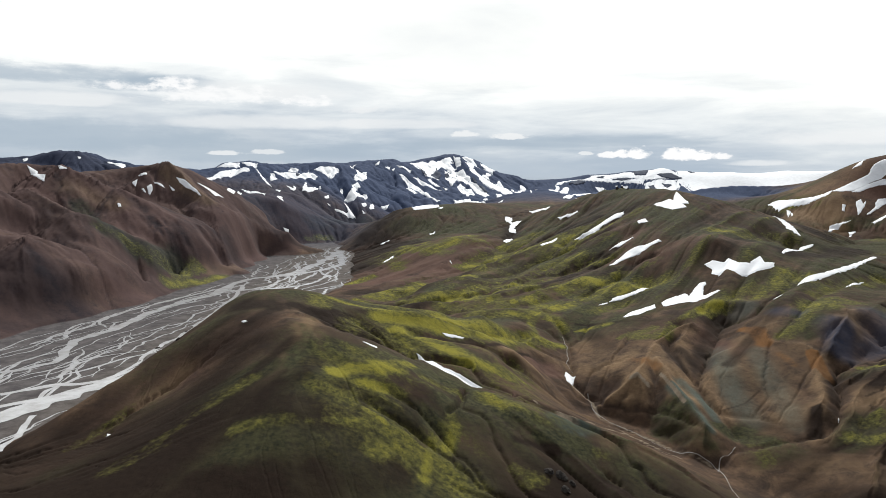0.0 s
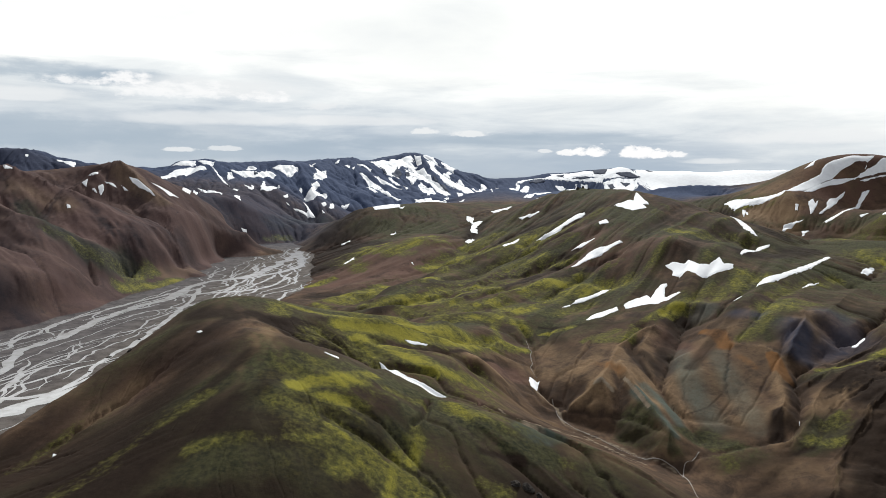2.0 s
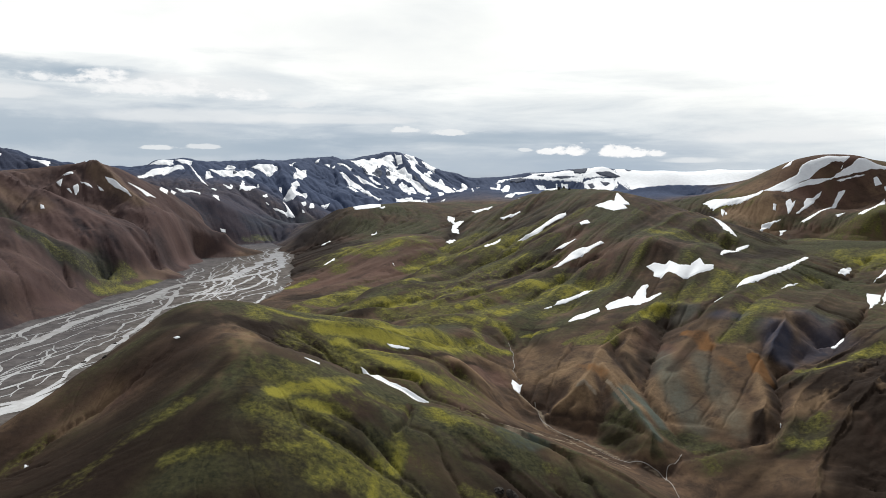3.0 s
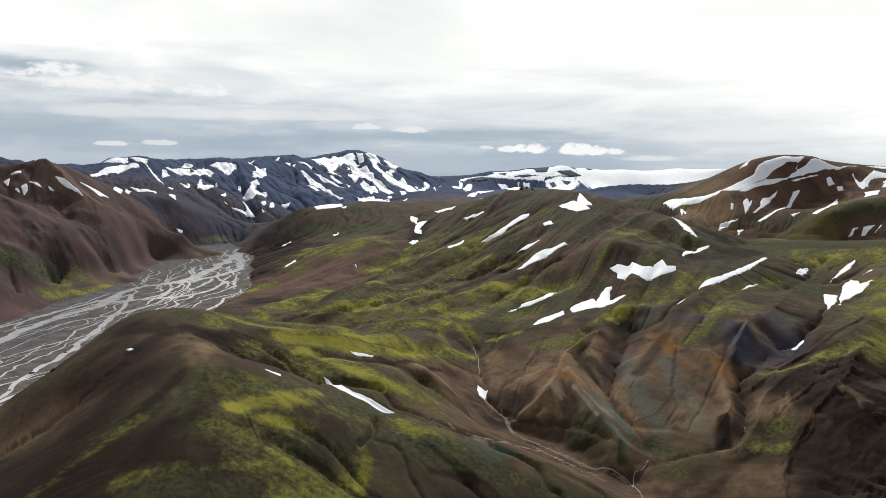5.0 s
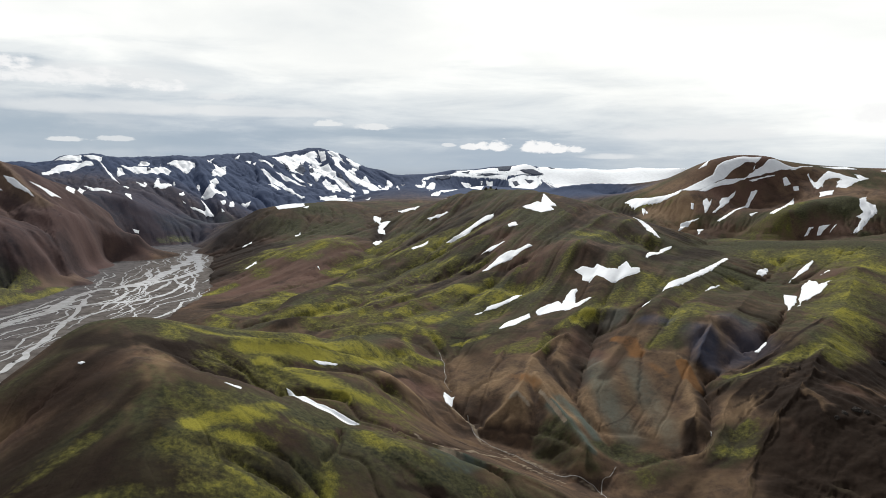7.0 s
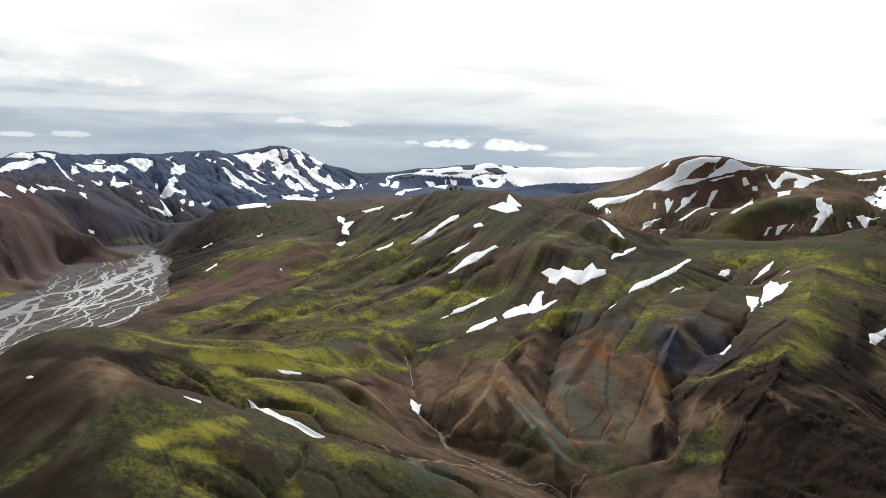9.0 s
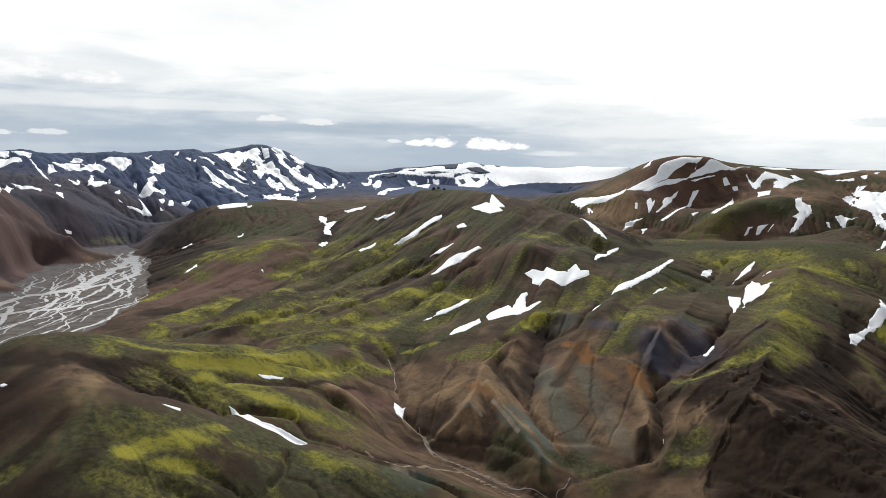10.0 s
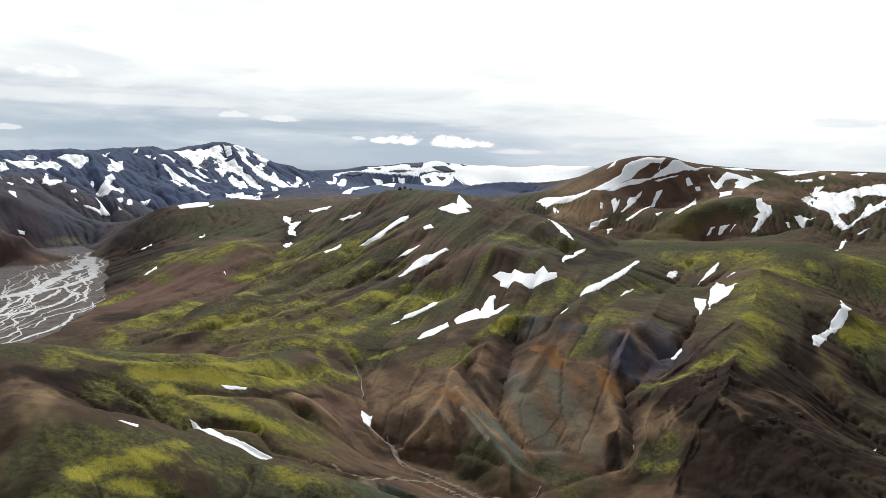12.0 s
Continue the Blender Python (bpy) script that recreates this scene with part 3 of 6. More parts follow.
HEIGHT += JAGGED * fractal(GX, GY, 170, 5, 140, 0.55) * 13
SNOWY = ease(GY, 2700, 3000) * ease(-GX, -620, -520) * ease(GX, -1000, -900)
HEIGHT += SNOWY * (fractal(GX, GY, 190, 5, 150, 0.6) * 8 + 5 * np.abs(waves(GX / 60, GY / 160, 151)))
HEIGHT += WEST * (1 - PLAIN) * ease(SMOOTH, 8, 40) * (fractal(GX, GY, 110, 5, 160, 0.6) * 4.5)
HEIGHT = HEIGHT * (1 - PLAIN) + PLAIN * 0.6 * fractal(GX, GY, 60, 3, 80) * 0.3

# ---- running water: rain gathers down the slopes and cuts branching gullies ----
FIRST, LAST = 19, 1000
NEIGHBOURS = [(a, b) for a in (-1, 0, 1) for b in (-1, 0, 1) if a or b]


def shifted(field, a, b, edge):
    """The field seen from each cell's neighbour a rings out and b spokes on."""
    out = np.full_like(field, edge)
    n, m = field.shape
    out[max(0, -a):n - max(0, a), max(0, -b):m - max(0, b)] = field[max(0, a):n - max(0, -a), max(0, b):m - max(0, -b)]
    return out


def drained(H, sinks):
    """The sheet with its pits filled, so that each cell has a way down to a sink or the rim."""
    n, m = H.shape
    flat, level = H.ravel().tolist(), [None] * H.size
    start = np.zeros(H.shape, bool)
    start[0] = start[-1] = True
    start[:, 0] = start[:, -1] = True
    start |= sinks
    low = H.min() - 1.0
    shelves = [[] for _ in range(int((H.max() - low) * 25) + 60)]
    for k in np.flatnonzero(start).tolist():
        level[k] = flat[k]
        shelves[int((flat[k] - low) * 25)].append(k)
    steps = [a * m + b for a, b in NEIGHBOURS]
    for shelf in shelves:
        for k in shelf:
            z = level[k]
            i, j = divmod(k, m)
            if 0 < i < n - 1 and 0 < j < m - 1:
                near = [k + d for d in steps]
            else:
                near = [k + d for d, (a, b) in zip(steps, NEIGHBOURS) if 0 <= i + a < n and 0 <= j + b < m]
            for q in near:
                if level[q] is None:
                    level[q] = max(flat[q], z + 0.002)
                    shelves[int((level[q] - low) * 25)].append(q)
    return np.array(level).reshape(n, m)


def rain(H, sinks, seed):
    """The catchment of each cell in square metres."""
    x, y = GX[FIRST:, :LAST], GY[FIRST:, :LAST]
    full = drained(H, sinks)
    best, target = np.zeros(H.shape), np.full(H.shape, -1)
    index = np.arange(H.size).reshape(H.shape)
    shake = np.random.RandomState(seed)
    for a, b in NEIGHBOURS:
        run = np.hypot(shifted(x, a, b, 1e6) - x, shifted(y, a, b, 1e6) - y)
        fall = (full - shifted(full, a, b, 1e6)) / run * shake.uniform(0.75, 1.25, H.shape)
        better = fall > best
        best[better], target[better] = fall[better], shifted(index, a, b, -1)[better]
    cell = np.gradient(RINGS)[FIRST:, None] * RAD[FIRST:, :LAST] * (SPOKES[1] - SPOKES[0])
    area, goal = cell.ravel().tolist(), target.ravel().tolist()
    for k in np.argsort(-full, axis=None, kind="stable").tolist():
        if goal[k] >= 0:
            area[goal[k]] += area[k]
    return np.array(area).reshape(H.shape)


def cut(depth, bank, rounds):
    """Widen channels of some depth to valleys whose sides rise at the slope bank."""
    x, y = GX[FIRST:, :LAST], GY[FIRST:, :LAST]
    runs = [(a, b, np.hypot(shifted(x, a, b, 1e6) - x, shifted(y, a, b, 1e6) - y) * bank) for a, b in NEIGHBOURS]
    for _ in range(rounds):
        fresh = depth
        for a, b, run in runs:
            fresh = np.maximum(fresh, shifted(depth, a, b, 0.0) - run)
        depth = fresh
    return depth


def erode():
    H = HEIGHT[FIRST:, :LAST].copy()
    x, y, plain = GX[FIRST:, :LAST], GY[FIRST:, :LAST], PLAIN[FIRST:, :LAST]
    total = np.zeros_like(H)
    for k, (power, share, bank, rounds, floor) in enumerate(((0.32, 0.17, 0.42, 22, 1200.0), (0.27, 0.10, 0.5, 9, 250.0))):
        rough = fractal(x, y, 45, 4, 300 + 10 * k, 0.6) * (0.9 - k * 0.4)
        area = rain(H - total + rough, plain > 0.5, 7 + k)
        hr = np.gradient(H, RINGS[FIRST:], axis=0)
        ha = np.gradient(H, SPOKES[:LAST], axis=1) / RAD[FIRST:, :LAST]
        steep = np.hypot(hr, ha)
        deep = share * np.minimum(area, 25000.0) ** power * ease(area, floor * 0.5, floor * 2) * ease(steep, 0.05, 0.30) * (1 - plain)
        deep *= CALM[FIRST:, :LAST]
        total += cut(deep, bank, rounds)
    return total, area


CALM = DOME * (1 - 0.3 * ease(-np.hypot((GX + 120) / 260, (GY - 620) / 260), -1.1, -0.7)) * (1 + 0.9 * ease(RAD, 1100, 2200)) * (1 - 0.6 * RIBBED) * (1 - 0.78 * WEST) * (1 - 0.55 * GORGE) * (1 - 0.8 * ease(-np.hypot((GX - 330) / 130, (GY - 640) / 70), -1.3, -0.8))
CUT, FLOW = np.zeros_like(HEIGHT), np.ones_like(HEIGHT)
CUT[FIRST:, :LAST], FLOW[FIRST:, :LAST] = erode()
EDGE = ease(ANG, radians(-36), radians(-35)) * ease(-ANG, -radians(55), -radians(54)) * ease(RAD, 260, 280)
HEIGHT -= CUT * EDGE
GULLIES = np.clip(CUT / (1.2 + 0.0016 * RAD), 0, 1) * EDGE


def ground_z(x, y):
    """Height of the finished ground at places x, y (arrays)."""
    x, y = np.asarray(x, float), np.asarray(y, float)
    r = np.clip(np.hypot(x - HUB[0], y - HUB[1]), RINGS[0], RINGS[-1] - 1)
    a = np.arctan2(x - HUB[0], y - HUB[1])
    a = np.where(a < SPOKES[0], a + 2 * math.pi, a)
    i = np.clip(np.searchsorted(RINGS, r) - 1, 0, len(RINGS) - 2)
    j = np.clip(np.searchsorted(SPOKES, a) - 1, 0, len(SPOKES) - 2)
    u = (r - RINGS[i]) / (RINGS[i + 1] - RINGS[i])
    v = np.clip((a - SPOKES[j]) / (SPOKES[j + 1] - SPOKES[j]), 0, 1)
    return (HEIGHT[i, j] * (1 - u) * (1 - v) + HEIGHT[i + 1, j] * u * (1 - v) + HEIGHT[i, j + 1] * (1 - u) * v + HEIGHT[i + 1, j + 1] * u * v)

# ---- materials ----
def material(name):
    m = bpy.data.materials.new(name)
    m.use_nodes = True
    tree = m.node_tree
    tree.nodes.clear()
    N = node_maker(tree)
    shader = N("BsdfPrincipled")
    tree.links.new(shader.outputs[0], N("OutputMaterial").inputs[0])
    return m, tree, N, shader


def earth_material():
    m, tree, N, shader = material("rhyolite earth and moss, painted shade and haze")
    place = N("NewGeometry").outputs["Position"]

    def maths(op, a, b=0.0, c=0.0):
        return N("Math", {"operation": op}, i0=a, i1=b, i2=c).outputs[0]

    def noise_at(scale, detail=5.0, rough=0.6, warp=0.0):
        return N("TexNoise", Vector=place, Scale=scale, Detail=detail, Roughness=rough, Distortion=warp).outputs["Fac"]

    def mix(f, a, b):
        return N("Mix", {"data_type": "RGBA"}, i0=f, i6=a, i7=b).outputs[2]

    def attr(name):
        return N("Attribute", {"attribute_name": name}).outputs["Fac"]

    def ramp(x, lo, hi):
        return N("MapRange", {"interpolation_type": "SMOOTHSTEP"}, i0=x, i1=lo, i2=hi).outputs[0]

    coarse, middle, fine, grit = noise_at(0.012, 6.0, 0.6, 0.6), noise_at(0.045, 7.0, 0.68, 0.5), noise_at(0.22, 6.0, 0.7), noise_at(1.3, 4.0, 0.7)
    rill, rib, ribbed = attr("rill"), attr("rib"), attr("ribbed")
    # one broken-up field from patches, clumps and the grain of the slope
    parts = N("SeparateXYZ", i0=place).outputs
    across = maths("ADD", maths("MULTIPLY", parts[0], 0.81), maths("MULTIPLY", parts[1], -0.58))
    down = maths("ADD", maths("MULTIPLY", parts[0], 0.58), maths("MULTIPLY", parts[1], 0.81))
    lengths = N("CombineXYZ", i0=maths("MULTIPLY", across, 0.05), i1=maths("MULTIPLY", down, 0.010), i2=maths("MULTIPLY", parts[2], 0.02)).outputs[0]
    streak = N("TexNoise", Vector=lengths, Scale=1.0, Detail=7.0, Roughness=0.62, Distortion=0.35).outputs["Fac"]
    rag = maths("ADD", maths("MULTIPLY", maths("SUBTRACT", middle, 0.5), 0.75), maths("MULTIPLY", maths("SUBTRACT", fine, 0.5), 0.6))
    rag = maths("ADD", rag, maths("MULTIPLY", maths("MULTIPLY", maths("SUBTRACT", streak, 0.5), ribbed), 1.1))
    rag = maths("ADD", rag, maths("MULTIPLY", rib, 0.10))
    rag = maths("ADD", rag, maths("MULTIPLY", rill, 0.18))

    def cover(name, soft=0.3, ragged=1.0, level=0.5):
        share = attr(name)
        hold = N("Math", {"operation": "MULTIPLY", "use_clamp": True}, i0=share, i1=2.5).outputs[0]
        s = maths("MULTIPLY_ADD", maths("MULTIPLY", rag, hold), ragged, share)
        return ramp(s, level - soft, level + soft)

    soil = mix(ramp(coarse, 0.35, 0.65), (0.062, 0.038, 0.026, 1), (0.150, 0.094, 0.058, 1))
    soil = mix(ramp(middle, 0.3, 0.7), (0.034, 0.024, 0.019, 1), soil)
    soil = mix(maths("MULTIPLY", ramp(rib, 0.1, 0.9), 0.14), soil, (0.036, 0.029, 0.024, 1))
    c = mix(cover("red", 0.55), soil, mix(fine, (0.074, 0.041, 0.033, 1), (0.145, 0.083, 0.062, 1)))
    c = mix(cover("tan", 0.6), c, mix(fine, (0.140, 0.086, 0.046, 1), (0.265, 0.178, 0.105, 1)))
    c = mix(cover("jade", 0.55, 0.7), c, mix(fine, (0.058, 0.068, 0.054, 1), (0.106, 0.128, 0.110, 1)))
    c = mix(cover("ochre", 0.35), c, mix(fine, (0.12, 0.058, 0.026, 1), (0.21, 0.105, 0.040, 1)))
    olive = mix(ramp(fine, 0.3, 0.7), (0.021, 0.022, 0.014, 1), (0.070, 0.067, 0.031, 1))
    c = mix(cover("turf", 0.45, 1.3), c, olive)
    # black-brown earth, which also carries painted shade in gullies and hollows
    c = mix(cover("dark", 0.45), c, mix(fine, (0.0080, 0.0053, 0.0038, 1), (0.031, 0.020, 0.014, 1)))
    bright = mix(ramp(maths("ADD", fine, maths("MULTIPLY", maths("SUBTRACT", grit, 0.5), 0.7)), 0.2, 0.85), (0.048, 0.049, 0.018, 1), (0.160, 0.143, 0.036, 1))
    clump = ramp(noise_at(0.33, 4.0, 0.65, 0.8), 0.36, 0.62)
    bright = mix(clump, mix(0.55, olive, bright), bright)
    c = mix(cover("moss", 0.36, 1.5, 0.54), c, bright)
    c = mix(cover("moss", 0.35, 1.7, 1.05), c, mix(ramp(grit, 0.3, 0.7), (0.130, 0.120, 0.024, 1), (0.285, 0.250, 0.036, 1)))
    c = mix(cover("pale", 0.35), c, mix(fine, (0.150, 0.112, 0.076, 1), (0.280, 0.228, 0.168, 1)))
    stones = mix(ramp(noise_at(0.05, 7.0, 0.7), 0.35, 0.65), (0.070, 0.059, 0.053, 1), (0.125, 0.110, 0.099, 1))
    c = mix(cover("gravel", 0.14, 0.3), c, stones)
    # bluish rock; on far slopes this blue is aerial haze put into base colour
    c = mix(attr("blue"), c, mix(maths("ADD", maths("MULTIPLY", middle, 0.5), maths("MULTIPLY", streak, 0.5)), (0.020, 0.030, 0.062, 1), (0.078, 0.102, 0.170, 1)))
    thread = N("TexNoise", Vector=N("Mapping", i0=lengths, i3=(6.0, 6.0, 6.0)).outputs[0], Scale=1.0, Detail=6.0, Roughness=0.7).outputs["Fac"]
    c = N("Mix", {"data_type": "RGBA", "blend_type": "MULTIPLY"}, i0=maths("MULTIPLY", ribbed, 0.22), i6=c, i7=mix(ramp(thread, 0.3, 0.7), (0.62, 0.62, 0.62, 1), (1.35, 1.35, 1.35, 1))).outputs[2]
    shade = ramp(grit, 0.25, 0.75)
    c = N("Mix", {"data_type": "RGBA", "blend_type": "MULTIPLY"}, i0=0.2, i6=c, i7=mix(shade, (0.55, 0.55, 0.55, 1), (1.25, 1.25, 1.25, 1))).outputs[2]
    tree.links.new(c, shader.inputs["Base Color"])
    shader.inputs["Roughness"].default_value = 0.95
    shader.inputs["Specular IOR Level"].default_value = 0.03
    lumps = maths("ADD", noise_at(0.2, 8.0, 0.62), maths("MULTIPLY", maths("MULTIPLY", streak, ribbed), 0.8))
    bump = N("Bump", Strength=0.3, Distance=1.5, Height=lumps).outputs[0]
    tree.links.new(bump, shader.inputs["Normal"])
    return m


EARTH = earth_material()

# ---- what covers the land, with shade and haze painted in ----
SHARES = {k: np.zeros_like(GX) for k in ("dark", "red", "tan", "jade", "ochre", "turf", "moss", "gravel", "blue", "pale", "rill", "rib", "ribbed")}


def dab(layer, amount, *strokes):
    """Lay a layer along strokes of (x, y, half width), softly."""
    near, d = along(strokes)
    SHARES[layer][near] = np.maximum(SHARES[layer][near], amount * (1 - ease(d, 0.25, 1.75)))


SHARES["gravel"][:] = PLAIN
SHARES["ribbed"][:] = 0.15 + 0.85 * RIBBED
FLANK = ease(-np.hypot((GX + 90) / 260, (GY - 1700) / 520), -1.1, -0.6)
DOMED = ease(-np.hypot((GX - 1650) / 900, (GY - 2450) / 420), -1.1, -0.7)
SHARES["turf"][:] = np.clip(0.48 + 0.2 * ease(-np.hypot(GX + 60, GY - 520), -170, -70) + 0.25 * RILL_A + 0.25 * RIBS * RIBBED - 0.6 * ease(STEEP, 0.4, 0.85) - 0.55 * GORGE + 0.3 * fractal(GX, GY, 150, 3, 5), 0, 1) * ease(GX, -330, -200) * (1 - ease(GY, 2300, 2700)) * (1 - 0.8 * DOMED) * (1 - 0.6 * FLANK)


def evened(field, rings, spokes):
    """The field averaged over a window of rings and spokes."""
    for axis, half in ((0, rings), (1, spokes)):
        pad = np.concatenate([np.repeat(field.take([0], axis), half + 1, axis), field, np.repeat(field.take([-1], axis), half, axis)], axis)
        run = np.cumsum(pad, axis)
        n = field.shape[axis]
        field = (run.take(range(2 * half + 1, 2 * half + 1 + n), axis) - run.take(range(n), axis)) / (2 * half + 1)
    return field


# pale dry earth on the sharp spurs of the gorge
PROUD = HEIGHT - evened(evened(HEIGHT, 5, 14), 5, 14)
SHARES["tan"][:] = GORGE * np.clip(0.26 + 0.16 * PROUD, 0, 0.75)
# rib troughs, rills and gullies darkened in colour, as shade would fall
HOLLOW_SHADE = np.clip(0.1 - 0.4 * RILL_A - 0.2 * RILL_B, 0, 0.5) * (1 - PLAIN) * (1 - ease(GY, 2300, 2700))
# foreground and right cliff darkened like lens falloff, put into the earth colour
SHARES["dark"][:] = np.maximum(np.clip(0.16 - 0.45 * RIBS - 0.2 * FINE_RIBS, 0, 0.6) * RIBBED, np.maximum(HOLLOW_SHADE, 0.30 * np.clip(GULLIES, 0, 1))) + 0.8 * ease(-GY, -600, -490) * (1 - 0.65 * ease(-np.abs(GX + 50), -150, -60)) + 1.0 * ease(GX - 0.55 * GY + 30 * waves(GX / 60, GY / 60, 210) + 15 * waves(GX / 22, GY / 22, 211), -50, 90) * ease(-GY, -930, -760) * (0.35 + 0.65 * ease(fractal(GX, GY, 70, 4, 220) + 0.5 * RILL_B, -0.45, 0.35))
NEAR_HILL = ease(-np.hypot((GX + 30 - 0.1 * (GY - 700)) / 150, (GY - 680) / 260), -1.15, -0.7) * ease(GX, -130, -80) * (1 - PLAIN)
SHARES["moss"][:] = np.clip(0.34 * RIBBED * (RIBS + 0.3 * FINE_RIBS), 0, 0.4) + NEAR_HILL * np.clip(0.30 + 0.38 * fractal(GX, GY, 70, 4, 501, 0.65), 0, 0.62)
SHARES["rill"][:] = np.clip(RILL_B, -1, 1) * (1 - PLAIN)
SHARES["rib"][:] = np.clip(RILL_C + 0.5 * RILL_B, -1, 1) * (1 - PLAIN)
SHARES["tan"] = np.maximum(SHARES["tan"], DOMED * np.clip(0.15 + 0.5 * fractal(GX, GY, 160, 4, 521), 0, 0.6))
SHARES["turf"] = np.maximum(SHARES["turf"], DOMED * np.clip(0.3 + 0.6 * fractal(GX, GY, 220, 4, 522), 0, 0.8))
SHARES["red"][:] = 0.4 * DOMED + 0.62 * WEST + 0.6 * FLANK
# haze painted into the colour of the far mountains
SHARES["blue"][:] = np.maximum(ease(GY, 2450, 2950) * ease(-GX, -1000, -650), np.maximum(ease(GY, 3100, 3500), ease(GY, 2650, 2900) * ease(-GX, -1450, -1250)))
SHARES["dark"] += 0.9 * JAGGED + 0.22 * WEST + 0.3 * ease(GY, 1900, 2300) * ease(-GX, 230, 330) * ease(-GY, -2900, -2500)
# a weaker haze tint on the western slopes
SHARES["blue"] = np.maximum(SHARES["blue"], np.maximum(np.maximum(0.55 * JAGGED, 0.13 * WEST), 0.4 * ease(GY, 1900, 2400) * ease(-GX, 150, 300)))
dab("moss", 0.79, (-63, 1664, 52.4), (-25, 1662, 52.3))
dab("moss", 0.70, (48, 1718, 48), (88, 1722, 48.1))
dab("moss", 0.79, (55, 1556, 27.3), (142, 1718, 36.3), (220, 1811, 38.2))
dab("moss", 0.79, (70, 1186, 33.4), (128, 1217, 34.4))
dab("moss", 0.88, (-118, 1167, 20.7), (-45, 1323, 23.3))
dab("moss", 0.79, (-3, 1117, 19.7), (51, 1156, 20.4))
dab("moss", 0.88, (115, 1003, 17.4), (146, 1057, 22.6), (153, 1017, 18.1), (163, 983, 12.6))
dab("moss", 0.70, (406, 1023, 25.2), (457, 1054, 26.1), (534, 1113, 22.2))
dab("moss", 0.70, (543, 1132, 32.5), (576, 1107, 35))
dab("moss", 0.57, (103, 1374, 29), (204, 1489, 31.5), (293, 1475, 31.5))
dab("moss", 0.75, (163, 1064, 26.5), (250, 1154, 29.2), (300, 1176, 29.9))
dab("moss", 0.75, (228, 1054, 18.4), (283, 1109, 18.1))
dab("moss", 0.70, (-126, 720, 12.9), (-126, 1117, 19.9))
dab("moss", 0.53, (1239, 2446, 66.8), (1189, 2502, 75.5))
dab("moss", 0.75, (910, 1371, 74.7), (1040, 1360, 77.8), (1009, 1197, 71.2))
dab("moss", 0.75, (891, 1147, 43), (783, 976, 33.6), (653, 844, 25.2))
dab("moss", 0.75, (933, 940, 21.5), (1006, 965, 44.6))
dab("moss", 0.70, (496, 960, 28.9), (554, 994, 27))
dab("moss", 0.62, (1112, 1221, 36.5), (1153, 1179, 26.2))
dab("moss", 0.70, (1222, 1206, 71.9), (1243, 1186, 72))
dab("moss", 0.70, (1378, 2092, 57.2), (1432, 2066, 47.9))
dab("moss", 0.62, (973, 1585, 45.2), (1385, 2072, 44.1))
dab("moss", 0.70, (190, 1533, 54), (268, 1589, 56.2))
dab("moss", 0.62, (510, 1373, 35.9), (681, 1430, 38.7))
dab("turf", .9, (469, 1355, 66.7), (585, 1367, 69.1), (747, 1409, 74.3))
dab("turf", .9, (917, 1486, 162.4), (1078, 1406, 164.8), (1162, 1337, 164.9))
dab("turf", .8, (191, 1387, 52.4), (313, 1457, 55.5))
dab("turf", .8, (264, 1141, 38.6), (369, 1137, 38.4))
dab("turf", .8, (508, 1090, 60), (629, 1126, 64))
dab("turf", .8, (-39, 2079, 58.1), (103, 2028, 56.7))
dab("turf", .6, (-404, 2321, 39.7), (-290, 2602, 72.9))
dab("jade", .7, (399, 1008, 19.8), (417, 1013, 21.3))
dab("dark", .7, (-79, 1206, 19.9), (15, 1216, 19.9), (156, 1723, 28.2))
dab("dark", .7, (71, 1215, 17.2), (230, 1367, 13.5))
dab("dark", .9, (897, 995, 13.5), (763, 869, 11))
dab("dark", .8, (591, 1254, 29.1), (812, 1432, 34.6))
dab("red", .9, (-111, 1498, 70.4), (-26, 1414, 66.2))
dab("red", .8, (59, 1638, 36.3), (118, 1747, 55.5))
dab("red", .95, (1173, 2355, 98.6), (1261, 2320, 56.1))
dab("red", .9, (1439, 2524, 36.7), (1577, 2516, 33.5), (1703, 2516, 23.6))
dab("red", .8, (1004, 1265, 45.1), (913, 1203, 42.3))
dab("red", .8, (1285, 2211, 50), (1387, 2044, 68.9))
dab("red", .7, (1928, 2066, 59.1), (1952, 1945, 57.6))
dab("dark", .7, (36, 996, 13.2), (139, 983, 8))
dab("moss", 0.84, (-97, 1196, 25.4), (-35, 1342, 28.4))
dab("moss", 0.79, (-47, 1094, 23.2), (-4, 1120, 16.3))
dab("moss", 0.79, (50, 1155, 22.9), (140, 1164, 24.7))
dab("moss", 0.75, (-2, 1041, 21.8), (117, 1061, 37.7))
dab("dark", .8, (-70, 793, 9.1), (9, 1044, 10.4), (115, 987, 9.8))
dab("red", .8, (-104, 1547, 57.9), (-44, 1610, 60.2))
dab("red", .8, (-72, 1331, 43.7), (28, 1187, 39))
dab("red", .7, (84, 1401, 39.4), (144, 1494, 42.1))
dab("dark", .7, (156, 1290, 24.2), (75, 1177, 22.3), (10, 1120, 21.1))
dab("dark", .7, (315, 1392, 14.6), (209, 1265, 21.7), (139, 1158, 7.3))
dab("moss", 0.79, (136, 1029, 6.1), (120, 974, 5.9), (147, 1052, 8.4))
dab("moss", 0.70, (103, 1129, 14.7), (166, 1351, 33.5), (258, 1417, 35.3))
dab("moss", 0.62, (234, 1125, 24.3), (293, 1154, 18.7), (360, 1189, 22.7))
dab("dark", .9, (767, 869, 23.2), (666, 810, 27.4))
dab("moss", 0.62, (1195, 1166, 31), (1184, 1131, 27.8))
dab("moss", .8, (783, 976, 32.2), (888, 1128, 26.3))
